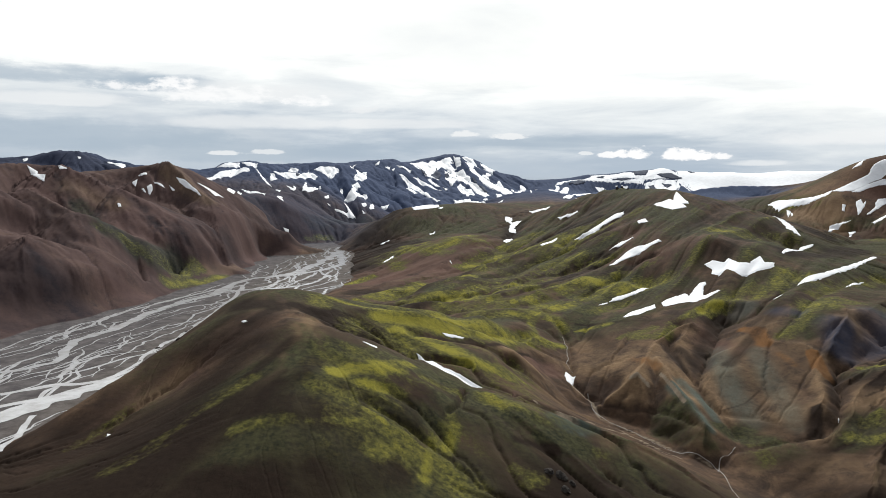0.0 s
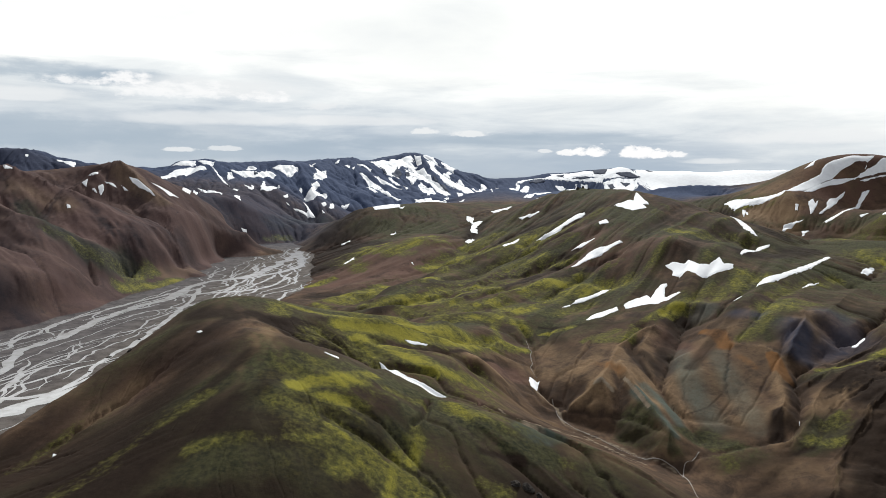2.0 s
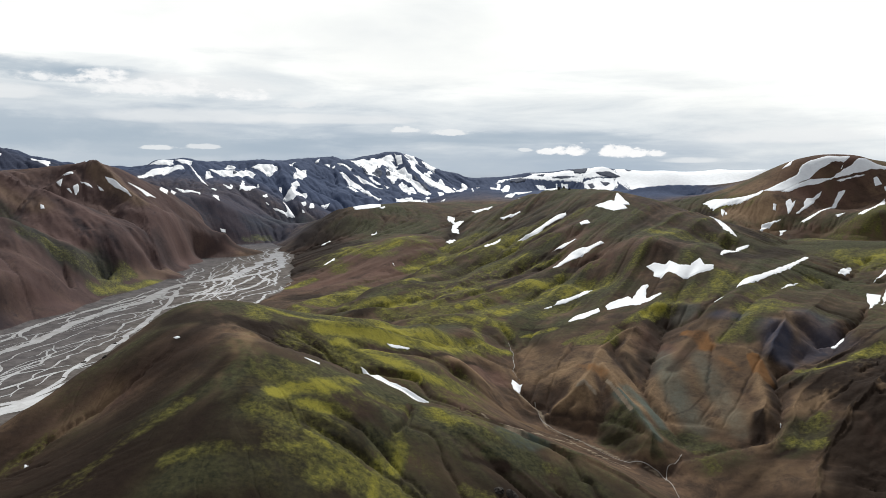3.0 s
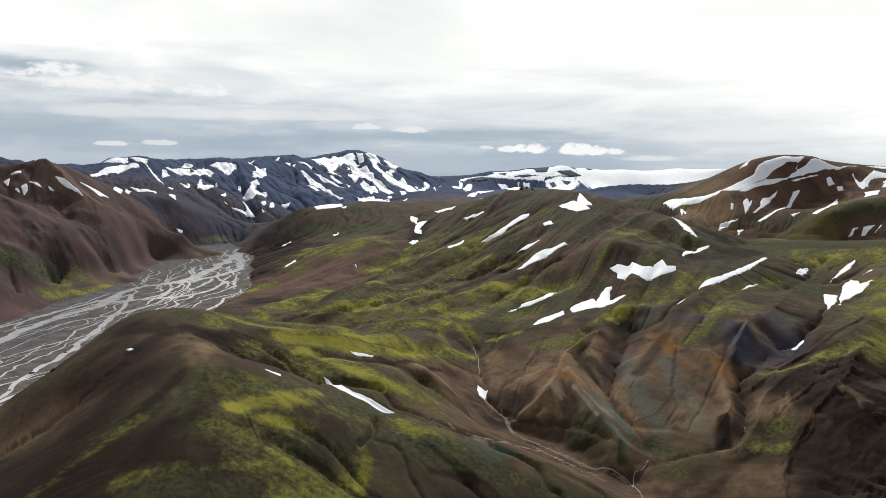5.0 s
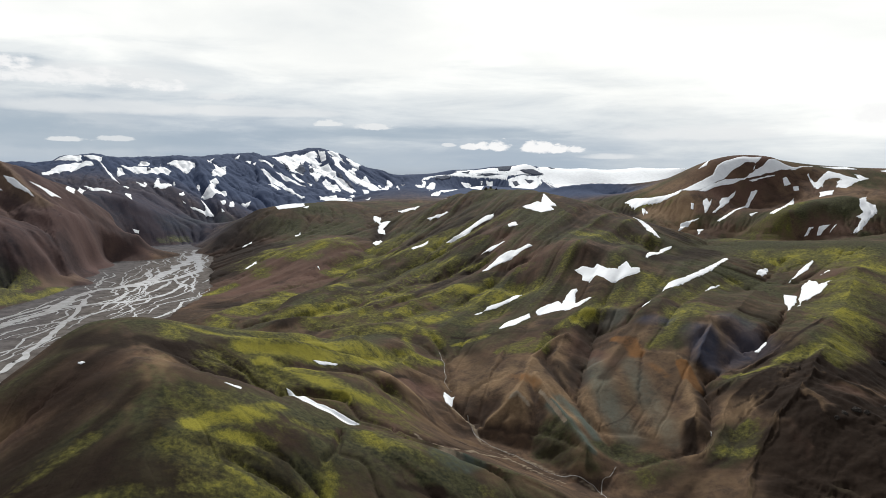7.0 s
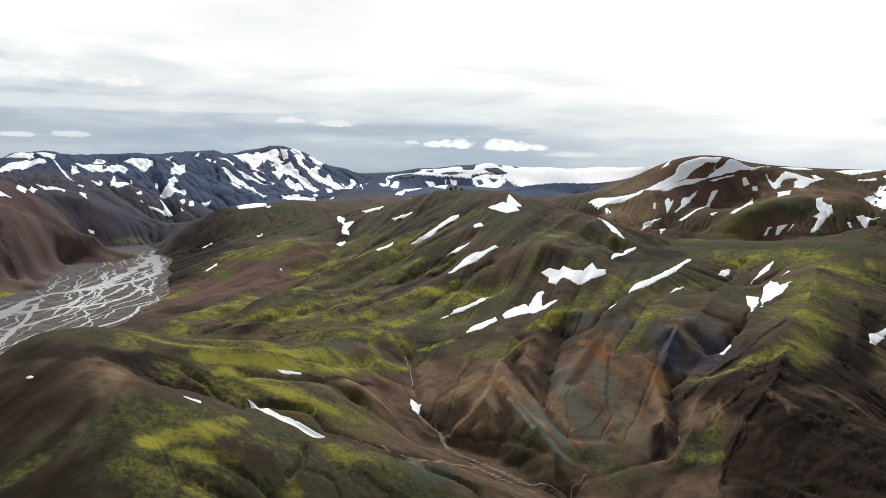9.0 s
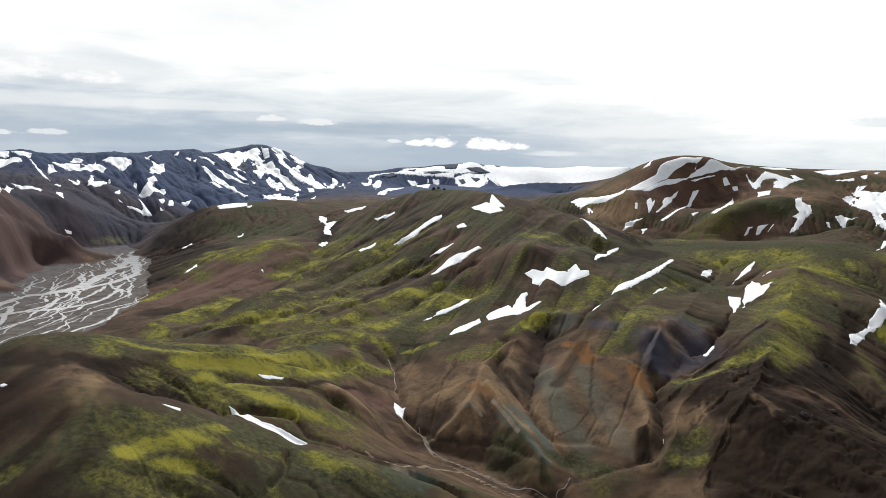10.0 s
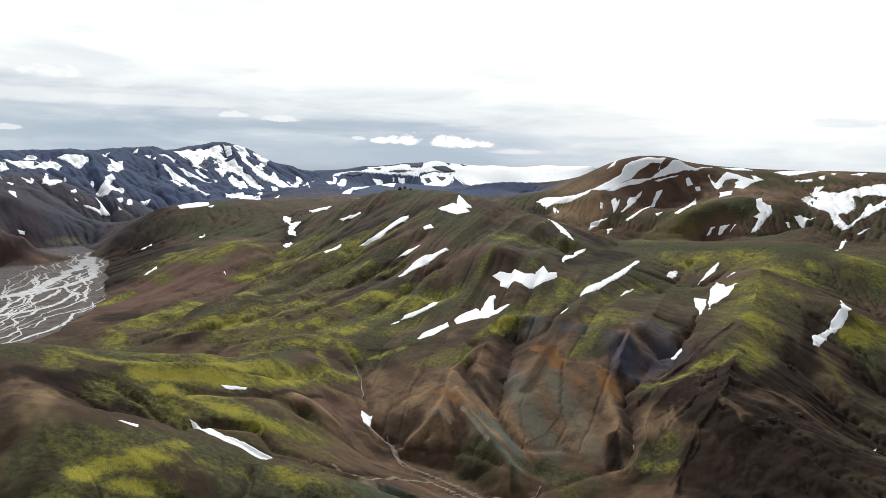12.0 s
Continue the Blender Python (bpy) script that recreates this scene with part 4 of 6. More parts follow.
dab("dark", .9, (-179, 1596, 82.6), (-130, 1777, 91.4), (-198, 2055, 70.7))
dab("red", 1, (-105, 1432, 60.5), (-40, 1480, 62.2), (43, 1559, 65.5))
dab("turf", .9, (-90, 1821, 59.5), (9, 1989, 64.7), (99, 1941, 63.2))
dab("moss", .7, (-57, 1672, 46.8), (-18, 1669, 46.6))
# dark strokes down the rib gullies, creases shaded by colour
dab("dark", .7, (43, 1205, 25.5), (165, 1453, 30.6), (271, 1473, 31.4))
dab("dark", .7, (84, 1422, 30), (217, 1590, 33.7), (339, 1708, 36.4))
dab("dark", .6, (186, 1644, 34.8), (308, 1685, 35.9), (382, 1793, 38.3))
dab("red", .7, (319, 1295, 56.8), (383, 1313, 55.2), (438, 1295, 63.7))
dab("red", .6, (254, 1449, 61.8), (313, 1457, 62.4))
dab("moss", .7, (-404, 2218, 17), (-349, 2272, 16.5))
dab("tan", .8, (1166, 2387, 103.9), (1231, 2343, 47.4), (1229, 2261, 40.5))
dab("tan", .6, (1341, 2131, 48.8), (1404, 2069, 79.9))
dab("turf", .8, (1399, 2125, 130), (1504, 2095, 54.8))
dab("dark", .8, (1115, 2485, 37.8), (803, 1675, 34.4), (811, 1548, 32.5))
dab("dark", .85, (-188, 2210, 82.5), (-221, 2052, 48), (-216, 1743, 65.7))
dab("dark", .6, (-124, 2102, 44.5), (-146, 1856, 78))
dab("dark", .8, (-149, 1272, 30.1), (-98, 1223, 28.8), (-46, 1322, 31.1))
dab("dark", .8, (-38, 1045, 19.7), (25, 1125, 21.1), (87, 1126, 21.3))
dab("dark", .8, (198, 2023, 35.4), (153, 1765, 11), (99, 1632, 22.2))
dab("red", .9, (-134, 1538, 79.4), (-87, 1620, 83.2), (-23, 1528, 75.1))
dab("moss", .85, (-56, 1652, 30.8), (-18, 1668, 31.1))
dab("moss", .8, (22, 1707, 39.7), (72, 1767, 41.2))
dab("moss", .9, (-116, 1158, 24.7), (-44, 1234, 26.1))
dab("moss", .9, (38, 1531, 30.2), (109, 1603, 33.8), (159, 1655, 35))
dab("moss", 1, (131, 1026, 4), (118, 989, 4), (118, 936, 8.2))
dab("moss", 1, (25, 1117, 31.5), (68, 1088, 30.8), (129, 1089, 30.9))
dab("tan", .6, (161, 1471, 39), (88, 1350, 44.4))
dab("moss", .7, (-143, 1677, 55), (-93, 1525, 32.9))
# gully strokes paint crease shade in dark earth, moss between them
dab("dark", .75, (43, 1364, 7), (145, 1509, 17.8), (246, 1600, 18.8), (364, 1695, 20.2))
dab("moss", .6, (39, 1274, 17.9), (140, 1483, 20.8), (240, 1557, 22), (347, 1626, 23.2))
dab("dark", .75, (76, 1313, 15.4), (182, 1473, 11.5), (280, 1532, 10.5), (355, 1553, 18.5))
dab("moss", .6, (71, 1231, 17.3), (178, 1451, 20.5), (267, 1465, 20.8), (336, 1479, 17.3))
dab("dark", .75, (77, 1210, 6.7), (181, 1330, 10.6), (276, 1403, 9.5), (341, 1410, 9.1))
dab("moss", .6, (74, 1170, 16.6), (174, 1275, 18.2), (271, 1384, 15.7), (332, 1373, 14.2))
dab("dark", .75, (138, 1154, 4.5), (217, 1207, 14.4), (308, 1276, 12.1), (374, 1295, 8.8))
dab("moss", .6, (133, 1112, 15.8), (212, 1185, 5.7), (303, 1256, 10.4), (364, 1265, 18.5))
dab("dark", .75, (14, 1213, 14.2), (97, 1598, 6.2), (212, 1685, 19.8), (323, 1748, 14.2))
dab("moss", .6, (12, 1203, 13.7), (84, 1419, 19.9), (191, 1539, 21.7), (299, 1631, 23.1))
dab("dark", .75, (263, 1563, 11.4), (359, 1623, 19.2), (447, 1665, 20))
dab("moss", .6, (254, 1518, 19.3), (349, 1584, 17.3), (431, 1610, 23.1))
# bare painted earth carries neither turf nor thin moss
BARE = np.clip(1.5 * np.maximum(np.maximum(SHARES["tan"] - 0.46, SHARES["jade"] - 0.2), np.maximum(SHARES["ochre"] - 0.2, SHARES["red"] - 0.66)), 0, 0.95)
SHARES["turf"] *= 1 - BARE
# red and tan streaks break through the cliff's dark rock and painted shade
SHARES["dark"] *= 1 - 0.75 * STEPS * np.maximum(ease(SHARES["red"], 0.6, 0.95), 0.8 * ease(RILL_B + 0.5 * RILL_C, 0.1, 0.5))
SHARES["moss"] *= 1 - 0.9 * ease(SHARES["dark"], 0.82, 1.0) * (GY > 560)
SHARES["moss"] *= 1 - BARE * (1 - ease(SHARES["moss"], 0.55, 0.8))
dab("red", .5, (-161, 652, 21.9), (-218, 609, 28.5), (-261, 561, 29.9), (-289, 497, 23.8))
dab("red", .7, (-124, 707, 13), (-107, 702, 10.3))
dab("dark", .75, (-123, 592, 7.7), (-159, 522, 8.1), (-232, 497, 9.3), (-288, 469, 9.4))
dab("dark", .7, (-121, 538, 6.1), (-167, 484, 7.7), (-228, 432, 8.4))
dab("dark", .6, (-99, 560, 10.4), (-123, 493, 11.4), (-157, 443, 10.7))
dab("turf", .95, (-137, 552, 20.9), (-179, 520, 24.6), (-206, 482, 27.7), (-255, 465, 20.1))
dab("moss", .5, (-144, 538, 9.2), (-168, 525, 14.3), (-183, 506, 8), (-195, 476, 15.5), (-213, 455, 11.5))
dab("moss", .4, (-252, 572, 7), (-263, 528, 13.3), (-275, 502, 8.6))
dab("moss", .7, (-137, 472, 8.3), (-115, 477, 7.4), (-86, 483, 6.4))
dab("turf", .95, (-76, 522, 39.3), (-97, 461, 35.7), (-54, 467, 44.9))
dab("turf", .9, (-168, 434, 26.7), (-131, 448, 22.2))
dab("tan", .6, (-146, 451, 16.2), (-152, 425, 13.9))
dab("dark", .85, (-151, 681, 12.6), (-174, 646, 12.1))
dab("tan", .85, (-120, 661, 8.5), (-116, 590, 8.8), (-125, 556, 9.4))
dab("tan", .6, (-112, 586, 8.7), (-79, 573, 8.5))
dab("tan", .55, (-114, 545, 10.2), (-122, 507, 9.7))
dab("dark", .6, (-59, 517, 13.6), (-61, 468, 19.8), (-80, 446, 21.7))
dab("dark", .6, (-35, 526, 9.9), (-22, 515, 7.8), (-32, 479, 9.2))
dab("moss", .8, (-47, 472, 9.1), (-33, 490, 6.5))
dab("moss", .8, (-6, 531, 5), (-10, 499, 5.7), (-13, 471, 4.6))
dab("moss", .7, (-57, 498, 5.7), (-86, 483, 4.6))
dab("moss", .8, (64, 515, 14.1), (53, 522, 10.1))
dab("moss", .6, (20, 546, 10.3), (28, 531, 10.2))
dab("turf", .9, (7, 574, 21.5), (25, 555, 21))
# shade of the hollow above the snow bank, painted as dark earth
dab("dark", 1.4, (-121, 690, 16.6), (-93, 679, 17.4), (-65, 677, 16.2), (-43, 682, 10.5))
dab("tan", .6, (-106, 605, 9.3), (-116, 584, 9), (-118, 554, 7.7))
dab("tan", .55, (-103, 542, 8.4), (-81, 537, 7.4), (-60, 535, 6.5))
dab("moss", 1.25, (-85, 552, 7.6), (-74, 563, 9.6), (-52, 572, 9.8), (-28, 611, 7.3))
dab("moss", 1.1, (-63, 549, 7.5), (-47, 551, 7.6))
dab("moss", .8, (-17, 593, 6.1), (12, 605, 6.3))
dab("turf", 1, (-84, 587, 20.1), (-46, 599, 18.4), (0, 617, 14.9))
dab("turf", .9, (-109, 699, 9.6), (-29, 706, 16.9), (42, 706, 19.5))
dab("dark", .55, (-83, 521, 16.2), (-32, 549, 17.1), (-24, 526, 12.8))
dab("turf", .9, (-80, 504, 26.3), (-34, 526, 27.5))
dab("moss", .8, (1, 543, 5.7), (8, 561, 4.9))
dab("moss", .6, (-86, 483, 6.8), (-50, 501, 8.7))
dab("red", .7, (46, 699, 9.7), (67, 654, 11.5))
dab("red", .6, (-50, 698, 7.2), (-40, 686, 5.9))
dab("moss", 1.15, (-118, 757, 6.5), (-56, 753, 10.2), (3, 813, 13.9), (59, 860, 17.8), (125, 913, 19.2))
dab("moss", 1.05, (-54, 714, 7.3), (1, 726, 9.9), (31, 695, 13.2), (66, 691, 10.9))
dab("turf", 1, (-154, 743, 7.7), (-58, 778, 15.9), (52, 841, 29))
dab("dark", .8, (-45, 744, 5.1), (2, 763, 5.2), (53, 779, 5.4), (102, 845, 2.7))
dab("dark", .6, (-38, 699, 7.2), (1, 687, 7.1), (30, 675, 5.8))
dab("moss", .85, (-297, 1216, 4), (-121, 777, 2.4))
dab("red", .7, (70, 782, 12.2), (113, 829, 13.2), (132, 831, 11.8))
dab("dark", .6, (74, 761, 8), (104, 771, 8.1))
dab("tan", .55, (73, 710, 9.9), (110, 737, 10.5), (151, 742, 6.7))
dab("tan", .5, (158, 866, 18.5), (174, 844, 15.1))
dab("tan", .5, (191, 921, 26.2), (194, 846, 21.2))
dab("moss", 1, (228, 927, 6.6), (253, 940, 13.5), (282, 958, 10.4))
dab("moss", .9, (339, 987, 9), (395, 1035, 11.5), (302, 969, 7))
dab("dark", .6, (184, 996, 3.2), (245, 992, 7.1), (299, 987, 3.3))
dab("moss", .8, (180, 975, 3.1), (229, 991, 7.1))
dab("tan", .7, (200, 842, 16.7), (227, 868, 14.1))
dab("tan", .75, (242, 839, 13.7), (266, 800, 14.8), (261, 752, 9.8))
dab("ochre", .55, (231, 845, 12.2), (244, 822, 10.5))
dab("pale", 1, (210, 797, 2.6), (218, 797, 2.6), (226, 785, 2.6))
dab("turf", .75, (240, 741, 19.4), (245, 706, 16), (260, 684, 11.8))
dab("dark", .45, (225, 732, 12.3), (254, 684, 10.5))
dab("pale", 1, (245, 805, 1.4), (249, 777, 1.7), (253, 745, 1.9))
dab("jade", 1, (249, 779, 5.8), (255, 752, 7), (262, 721, 6.8), (264, 699, 5.3))
dab("jade", .7, (264, 795, 7.4), (278, 763, 8.6), (280, 724, 5.5))
dab("jade", .5, (344, 905, 11.8), (324, 820, 15.5), (316, 769, 14.7), (316, 719, 12.6))
dab("jade", .42, (373, 860, 11.5), (364, 796, 13.8), (357, 741, 13.1), (348, 698, 9.8))
dab("tan", .55, (302, 823, 9.2), (291, 764, 8.7), (294, 723, 8.4))
dab("tan", .5, (326, 727, 19.9), (348, 711, 16.9), (357, 754, 20.7))
dab("ochre", 1, (391, 939, 7.1), (396, 904, 10.3), (391, 874, 10))
dab("ochre", .45, (393, 841, 6.5), (399, 812, 6.3))
dab("dark", .5, (291, 746, 1.4), (320, 755, 1.6), (344, 775, 1.5))
dab("dark", .75, (405, 1024, 21), (367, 968, 16.2), (309, 872, 8.1))
dab("dark", .6, (297, 921, 8.4), (278, 887, 8.1), (279, 826, 6.1))
dab("red", .6, (326, 927, 18.8), (342, 909, 15.3))
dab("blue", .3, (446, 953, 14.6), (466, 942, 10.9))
dab("moss", .7, (418, 880, 13.6), (442, 900, 12.2), (511, 973, 13.3))
dab("moss", .7, (525, 1024, 12), (736, 1215, 14.9))
dab("turf", .8, (438, 888, 24.1), (537, 998, 23.6))
dab("ochre", 1.2, (428, 831, 6.5), (422, 802, 7.9), (420, 778, 2.8))
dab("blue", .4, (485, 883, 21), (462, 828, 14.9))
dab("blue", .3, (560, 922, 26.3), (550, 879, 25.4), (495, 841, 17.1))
dab("dark", .55, (504, 911, 21.7), (447, 823, 13.1))
dab("dark", .5, (645, 1025, 33.7), (626, 943, 23.7))
# walls of the dark gully, their shade put into the earth colour
dab("dark", 1, (375, 713, 7.1), (359, 682, 9.7))
dab("dark", .8, (408, 751, 7.5), (401, 727, 7.4))
dab("turf", .8, (449, 776, 14.2), (550, 800, 23.8), (652, 864, 30.3))
dab("moss", .95, (464, 795, 6.5), (501, 788, 6.5), (560, 814, 12.1), (621, 831, 16.3))
dab("moss", .6, (702, 962, 20.8), (870, 1116, 34.6))
dab("dark", .85, (523, 836, 2.3), (594, 862, 2.9), (709, 949, 3.3))
dab("dark", .7, (444, 757, 1.7), (486, 760, 1.9), (516, 769, 2))
dab("dark", .7, (430, 723, 2.2), (471, 737, 2.2), (512, 758, 2))
dab("tan", .75, (412, 705, 11.6), (458, 727, 10.6), (507, 751, 9.5))
dab("turf", .9, (405, 672, 28), (378, 656, 16.3))
dab("moss", .5, (414, 677, 15.5), (434, 691, 10.1))
dab("moss", .7, (382, 664, 9.6), (401, 652, 9.6))
dab("tan", .5, (336, 642, 18.4), (360, 617, 20.7))
dab("turf", .7, (303, 665, 18.5), (330, 663, 16))
dab("moss", .55, (299, 681, 9.4), (304, 657, 9.2))
# black cliff rock, deepened by shade put into its colour
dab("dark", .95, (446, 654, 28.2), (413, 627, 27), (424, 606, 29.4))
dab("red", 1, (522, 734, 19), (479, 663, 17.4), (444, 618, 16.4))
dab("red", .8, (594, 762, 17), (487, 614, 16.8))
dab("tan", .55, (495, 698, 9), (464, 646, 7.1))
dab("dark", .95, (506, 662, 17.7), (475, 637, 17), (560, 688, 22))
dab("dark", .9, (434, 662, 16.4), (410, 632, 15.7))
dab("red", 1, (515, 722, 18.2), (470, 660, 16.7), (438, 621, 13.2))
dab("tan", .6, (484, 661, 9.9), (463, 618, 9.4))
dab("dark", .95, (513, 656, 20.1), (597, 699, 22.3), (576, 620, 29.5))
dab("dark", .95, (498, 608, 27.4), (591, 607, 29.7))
dab("red", .8, (753, 833, 23.4), (735, 786, 18.8), (482, 634, 11))
dab("tan", .6, (818, 879, 12.5), (706, 794, 9.2))
dab("dark", .9, (774, 920, 16.5), (739, 870, 13.8), (614, 761, 15.1))
dab("dark", .9, (843, 834, 29), (871, 891, 15.1))
dab("moss", .85, (757, 971, 29.5), (691, 869, 20.9), (598, 792, 13.6))
dab("moss", .9, (1013, 995, 22.1), (913, 943, 15.9))
dab("moss", .8, (931, 1151, 22.8), (923, 1073, 29.1))
dab("turf", .9, (800, 1022, 66.6), (848, 990, 44.8))
dab("turf", .8, (947, 943, 32.4), (885, 865, 21.6))
dab("moss", .6, (819, 891, 8.4), (781, 814, 7.9))
dab("jade", .95, (97, 615, 6.6), (107, 608, 7.6), (115, 602, 6.5))
dab("jade", .7, (133, 619, 5.6), (98, 583, 6.3))
dab("pale", 1, (84, 655, 1.8), (106, 627, 1.2), (146, 696, 1.4), (185, 716, 1.5), (226, 668, 1.6))
dab("tan", .55, (143, 601, 15.4), (179, 593, 13.4))
dab("tan", .6, (75, 608, 8.6), (57, 608, 8.5))
dab("dark", .9, (59, 558, 5), (90, 565, 6.1))
dab("pale", .7, (147, 809, 1.8), (165, 784, 2.1), (166, 754, 2), (190, 733, 2), (216, 704, 1.9), (252, 663, 1.9))
dab("moss", 1.25, (139, 1027, 2.6), (128, 1005, 2.1), (148, 1000, 2.1), (159, 992, 1.7))
dab("moss", 1.2, (109, 961, 2), (117, 953, 2))
dab("red", .9, (-798, 1482, 89.5), (-627, 1444, 111.8), (-508, 1509, 113.3), (-471, 1759, 81.1))
dab("dark", .6, (-599, 1053, 65), (-557, 1077, 56.5), (-559, 1018, 41.8))
dab("dark", .5, (-650, 1312, 26), (-578, 1326, 30.9), (-528, 1377, 26.3))
dab("dark", .45, (-542, 1616, 36.3), (-521, 1448, 32.9), (-470, 1574, 29.3))
dab("turf", .9, (-715, 1445, 22.9), (-607, 1315, 25.7), (-547, 1346, 25.9), (-518, 1404, 32.1))
dab("moss", .55, (-618, 1307, 12.8), (-545, 1343, 15.5), (-522, 1386, 18.5))
dab("moss", .95, (-499, 1322, 17.7), (-461, 1394, 15.8), (-435, 1490, 11.1))
dab("moss", .7, (-488, 1444, 16.3), (-504, 1364, 15.6))
dab("tan", .6, (-677, 1826, 27.6), (-619, 1773, 26.6), (-552, 1727, 19.3))
dab("tan", .55, (-429, 1595, 17.7), (-470, 1456, 16.4))
dab("red", .8, (-541, 1152, 20.5), (-505, 1213, 21.2), (-478, 1241, 16.7))
dab("tan", .5, (-756, 1487, 29.6), (-663, 1477, 28.7))
dab("red", 1, (-93, 1557, 61.3), (-127, 1391, 45), (-31, 1479, 47.6))
dab("red", .8, (-248, 1923, 48.4), (-201, 2054, 44.1))
dab("dark", .5, (-249, 2197, 55.1), (-163, 2191, 54.7), (-103, 2002, 35.7))
dab("turf", .95, (-108, 2094, 74.6), (21, 2016, 78.9))
dab("moss", .75, (-90, 1735, 21.7), (-37, 1757, 18.8))
dab("moss", .75, (31, 1717, 21.4))
dab("moss", .9, (-82, 1209, 15.2), (-39, 1344, 16.9))
dab("moss", .9, (-181, 1394, 12.6), (-145, 1465, 13.2))
dab("dark", .6, (-110, 1105, 10), (-7, 1201, 17.2), (57, 1380, 14.8))
dab("moss", .85, (65, 1579, 14.1), (134, 1677, 15))
dab("moss", .85, (78, 1207, 13), (117, 1219, 11))
dab("moss", .8, (130, 1088, 17.7), (219, 1204, 26.3), (280, 1226, 20.3))
dab("turf", .9, (147, 1418, 76.5), (261, 1440, 78.3))
dab("moss", .9, (280, 1143, 19), (335, 1215, 18.1))
dab("red", .7, (370, 1434, 52.7), (385, 1291, 52.8), (333, 1571, 34.3))
# crease shade of the back hill, again laid on as dark colour
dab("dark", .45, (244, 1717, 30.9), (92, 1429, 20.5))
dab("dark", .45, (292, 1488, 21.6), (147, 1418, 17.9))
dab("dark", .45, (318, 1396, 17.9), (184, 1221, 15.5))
dab("moss", .8, (-17, 810, 17.5), (49, 1007, 21.8), (104, 998, 16.3))
dab("turf", .95, (-5, 778, 28.1), (88, 995, 25.2))
dab("dark", .7, (-68, 738, 8), (-27, 733, 8))
dab("tan", .8, (1193, 2396, 46.2), (1241, 2365, 46.1))
dab("red", .8, (1340, 2468, 58.2), (1420, 2406, 58), (1545, 2420, 59.7))
dab("moss", .7, (1407, 2108, 39.5), (1547, 2157, 41.4))
dab("turf", .9, (1545, 2125, 91), (1699, 2095, 74.8))
dab("red", .8, (1620, 1995, 62.4), (1530, 2015, 52.6))
# flank and foreground: dark soil deepened by shade put into its colour
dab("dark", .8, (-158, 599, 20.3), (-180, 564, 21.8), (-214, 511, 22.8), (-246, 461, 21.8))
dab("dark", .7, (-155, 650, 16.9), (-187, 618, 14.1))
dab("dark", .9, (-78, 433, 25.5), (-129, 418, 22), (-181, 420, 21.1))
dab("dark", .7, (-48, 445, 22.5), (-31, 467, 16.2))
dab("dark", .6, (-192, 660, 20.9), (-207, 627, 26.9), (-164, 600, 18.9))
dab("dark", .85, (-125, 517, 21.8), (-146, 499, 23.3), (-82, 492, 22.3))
# cliff and gorge recesses: dark rock with shade painted over it
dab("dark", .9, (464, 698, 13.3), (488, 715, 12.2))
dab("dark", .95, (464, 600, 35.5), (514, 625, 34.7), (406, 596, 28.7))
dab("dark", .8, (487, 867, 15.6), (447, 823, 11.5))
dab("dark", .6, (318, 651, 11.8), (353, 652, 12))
dab("turf", .9, (116, 583, 14.9), (82, 569, 12.2))
dab("moss", .5, (129, 581, 8.5))
dab("pale", .8, (171, 739, 1.2), (193, 703, 1.1), (221, 655, 1.1))
dab("turf", .9, (299, 708, 16.5), (278, 714, 10.9), (317, 682, 13.5))
dab("turf", .7, (243, 700, 13.3), (223, 726, 10.9))
dab("dark", .5, (325, 713, 11.2), (342, 687, 11))
dab("dark", .5, (209, 909, 14.6), (198, 956, 13.6))
dab("red", .8, (356, 872, 13.2), (344, 956, 15.9))
dab("red", .9, (381, 1047, 22.5), (410, 1012, 18.4))
dab("dark", .6, (391, 916, 15.1), (451, 973, 14.4), (333, 835, 9.1))
dab("dark", .8, (-191, 703, 22.1), (-158, 693, 16.8), (-127, 697, 12))
dab("tan", .75, (-124, 617, 7.4), (-117, 631, 6.5))
dab("tan", .6, (-218, 609, 11.9), (-243, 574, 11.6))
dab("red", .95, (515, 735, 13.8), (470, 668, 12.6), (437, 629, 10.7))
dab("red", .9, (540, 721, 12.3), (482, 655, 11.2))
dab("red", .9, (778, 849, 20), (744, 804, 17.2), (717, 805, 15))
dab("red", .8, (512, 623, 9.8), (478, 593, 9.3))
dab("tan", .7, (475, 657, 5.6), (454, 622, 5.4))
dab("ochre", .9, (428, 831, 6.5), (422, 799, 7.9), (420, 778, 6.2))
dab("dark", .8, (391, 714, 7), (376, 693, 8.2))
# more painted shade in the snow hollow
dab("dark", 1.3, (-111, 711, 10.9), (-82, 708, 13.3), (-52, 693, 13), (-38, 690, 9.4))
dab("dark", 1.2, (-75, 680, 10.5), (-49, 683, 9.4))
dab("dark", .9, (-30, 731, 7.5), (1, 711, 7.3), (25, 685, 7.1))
dab("moss", 1.15, (-66, 732, 11.8), (-17, 756, 13.5), (39, 795, 15.7), (99, 894, 16.2), (150, 926, 10.1))
dab("moss", 1.1, (-44, 723, 10.3), (-10, 714, 12.8), (33, 689, 14.9), (75, 709, 11.7))
dab("moss", 1.2, (-53, 576, 12.5), (-36, 587, 9.5))
dab("moss", 1.0, (247, 920, 12), (276, 922, 13.8), (312, 965, 10.9))
dab("red", .7, (67, 771, 7), (105, 834, 10.6), (133, 847, 9.3))
dab("jade", 1.0, (97, 608, 9.1), (107, 608, 13.7), (124, 620, 10.5))
dab("pale", .6, (103, 626, 4.7), (115, 624, 5.9))
dab("dark", .8, (293, 882, 10), (296, 849, 9.8))
dab("turf", 1.0, (-33, 535, 15.7), (-9, 546, 16.1), (10, 551, 12.2))
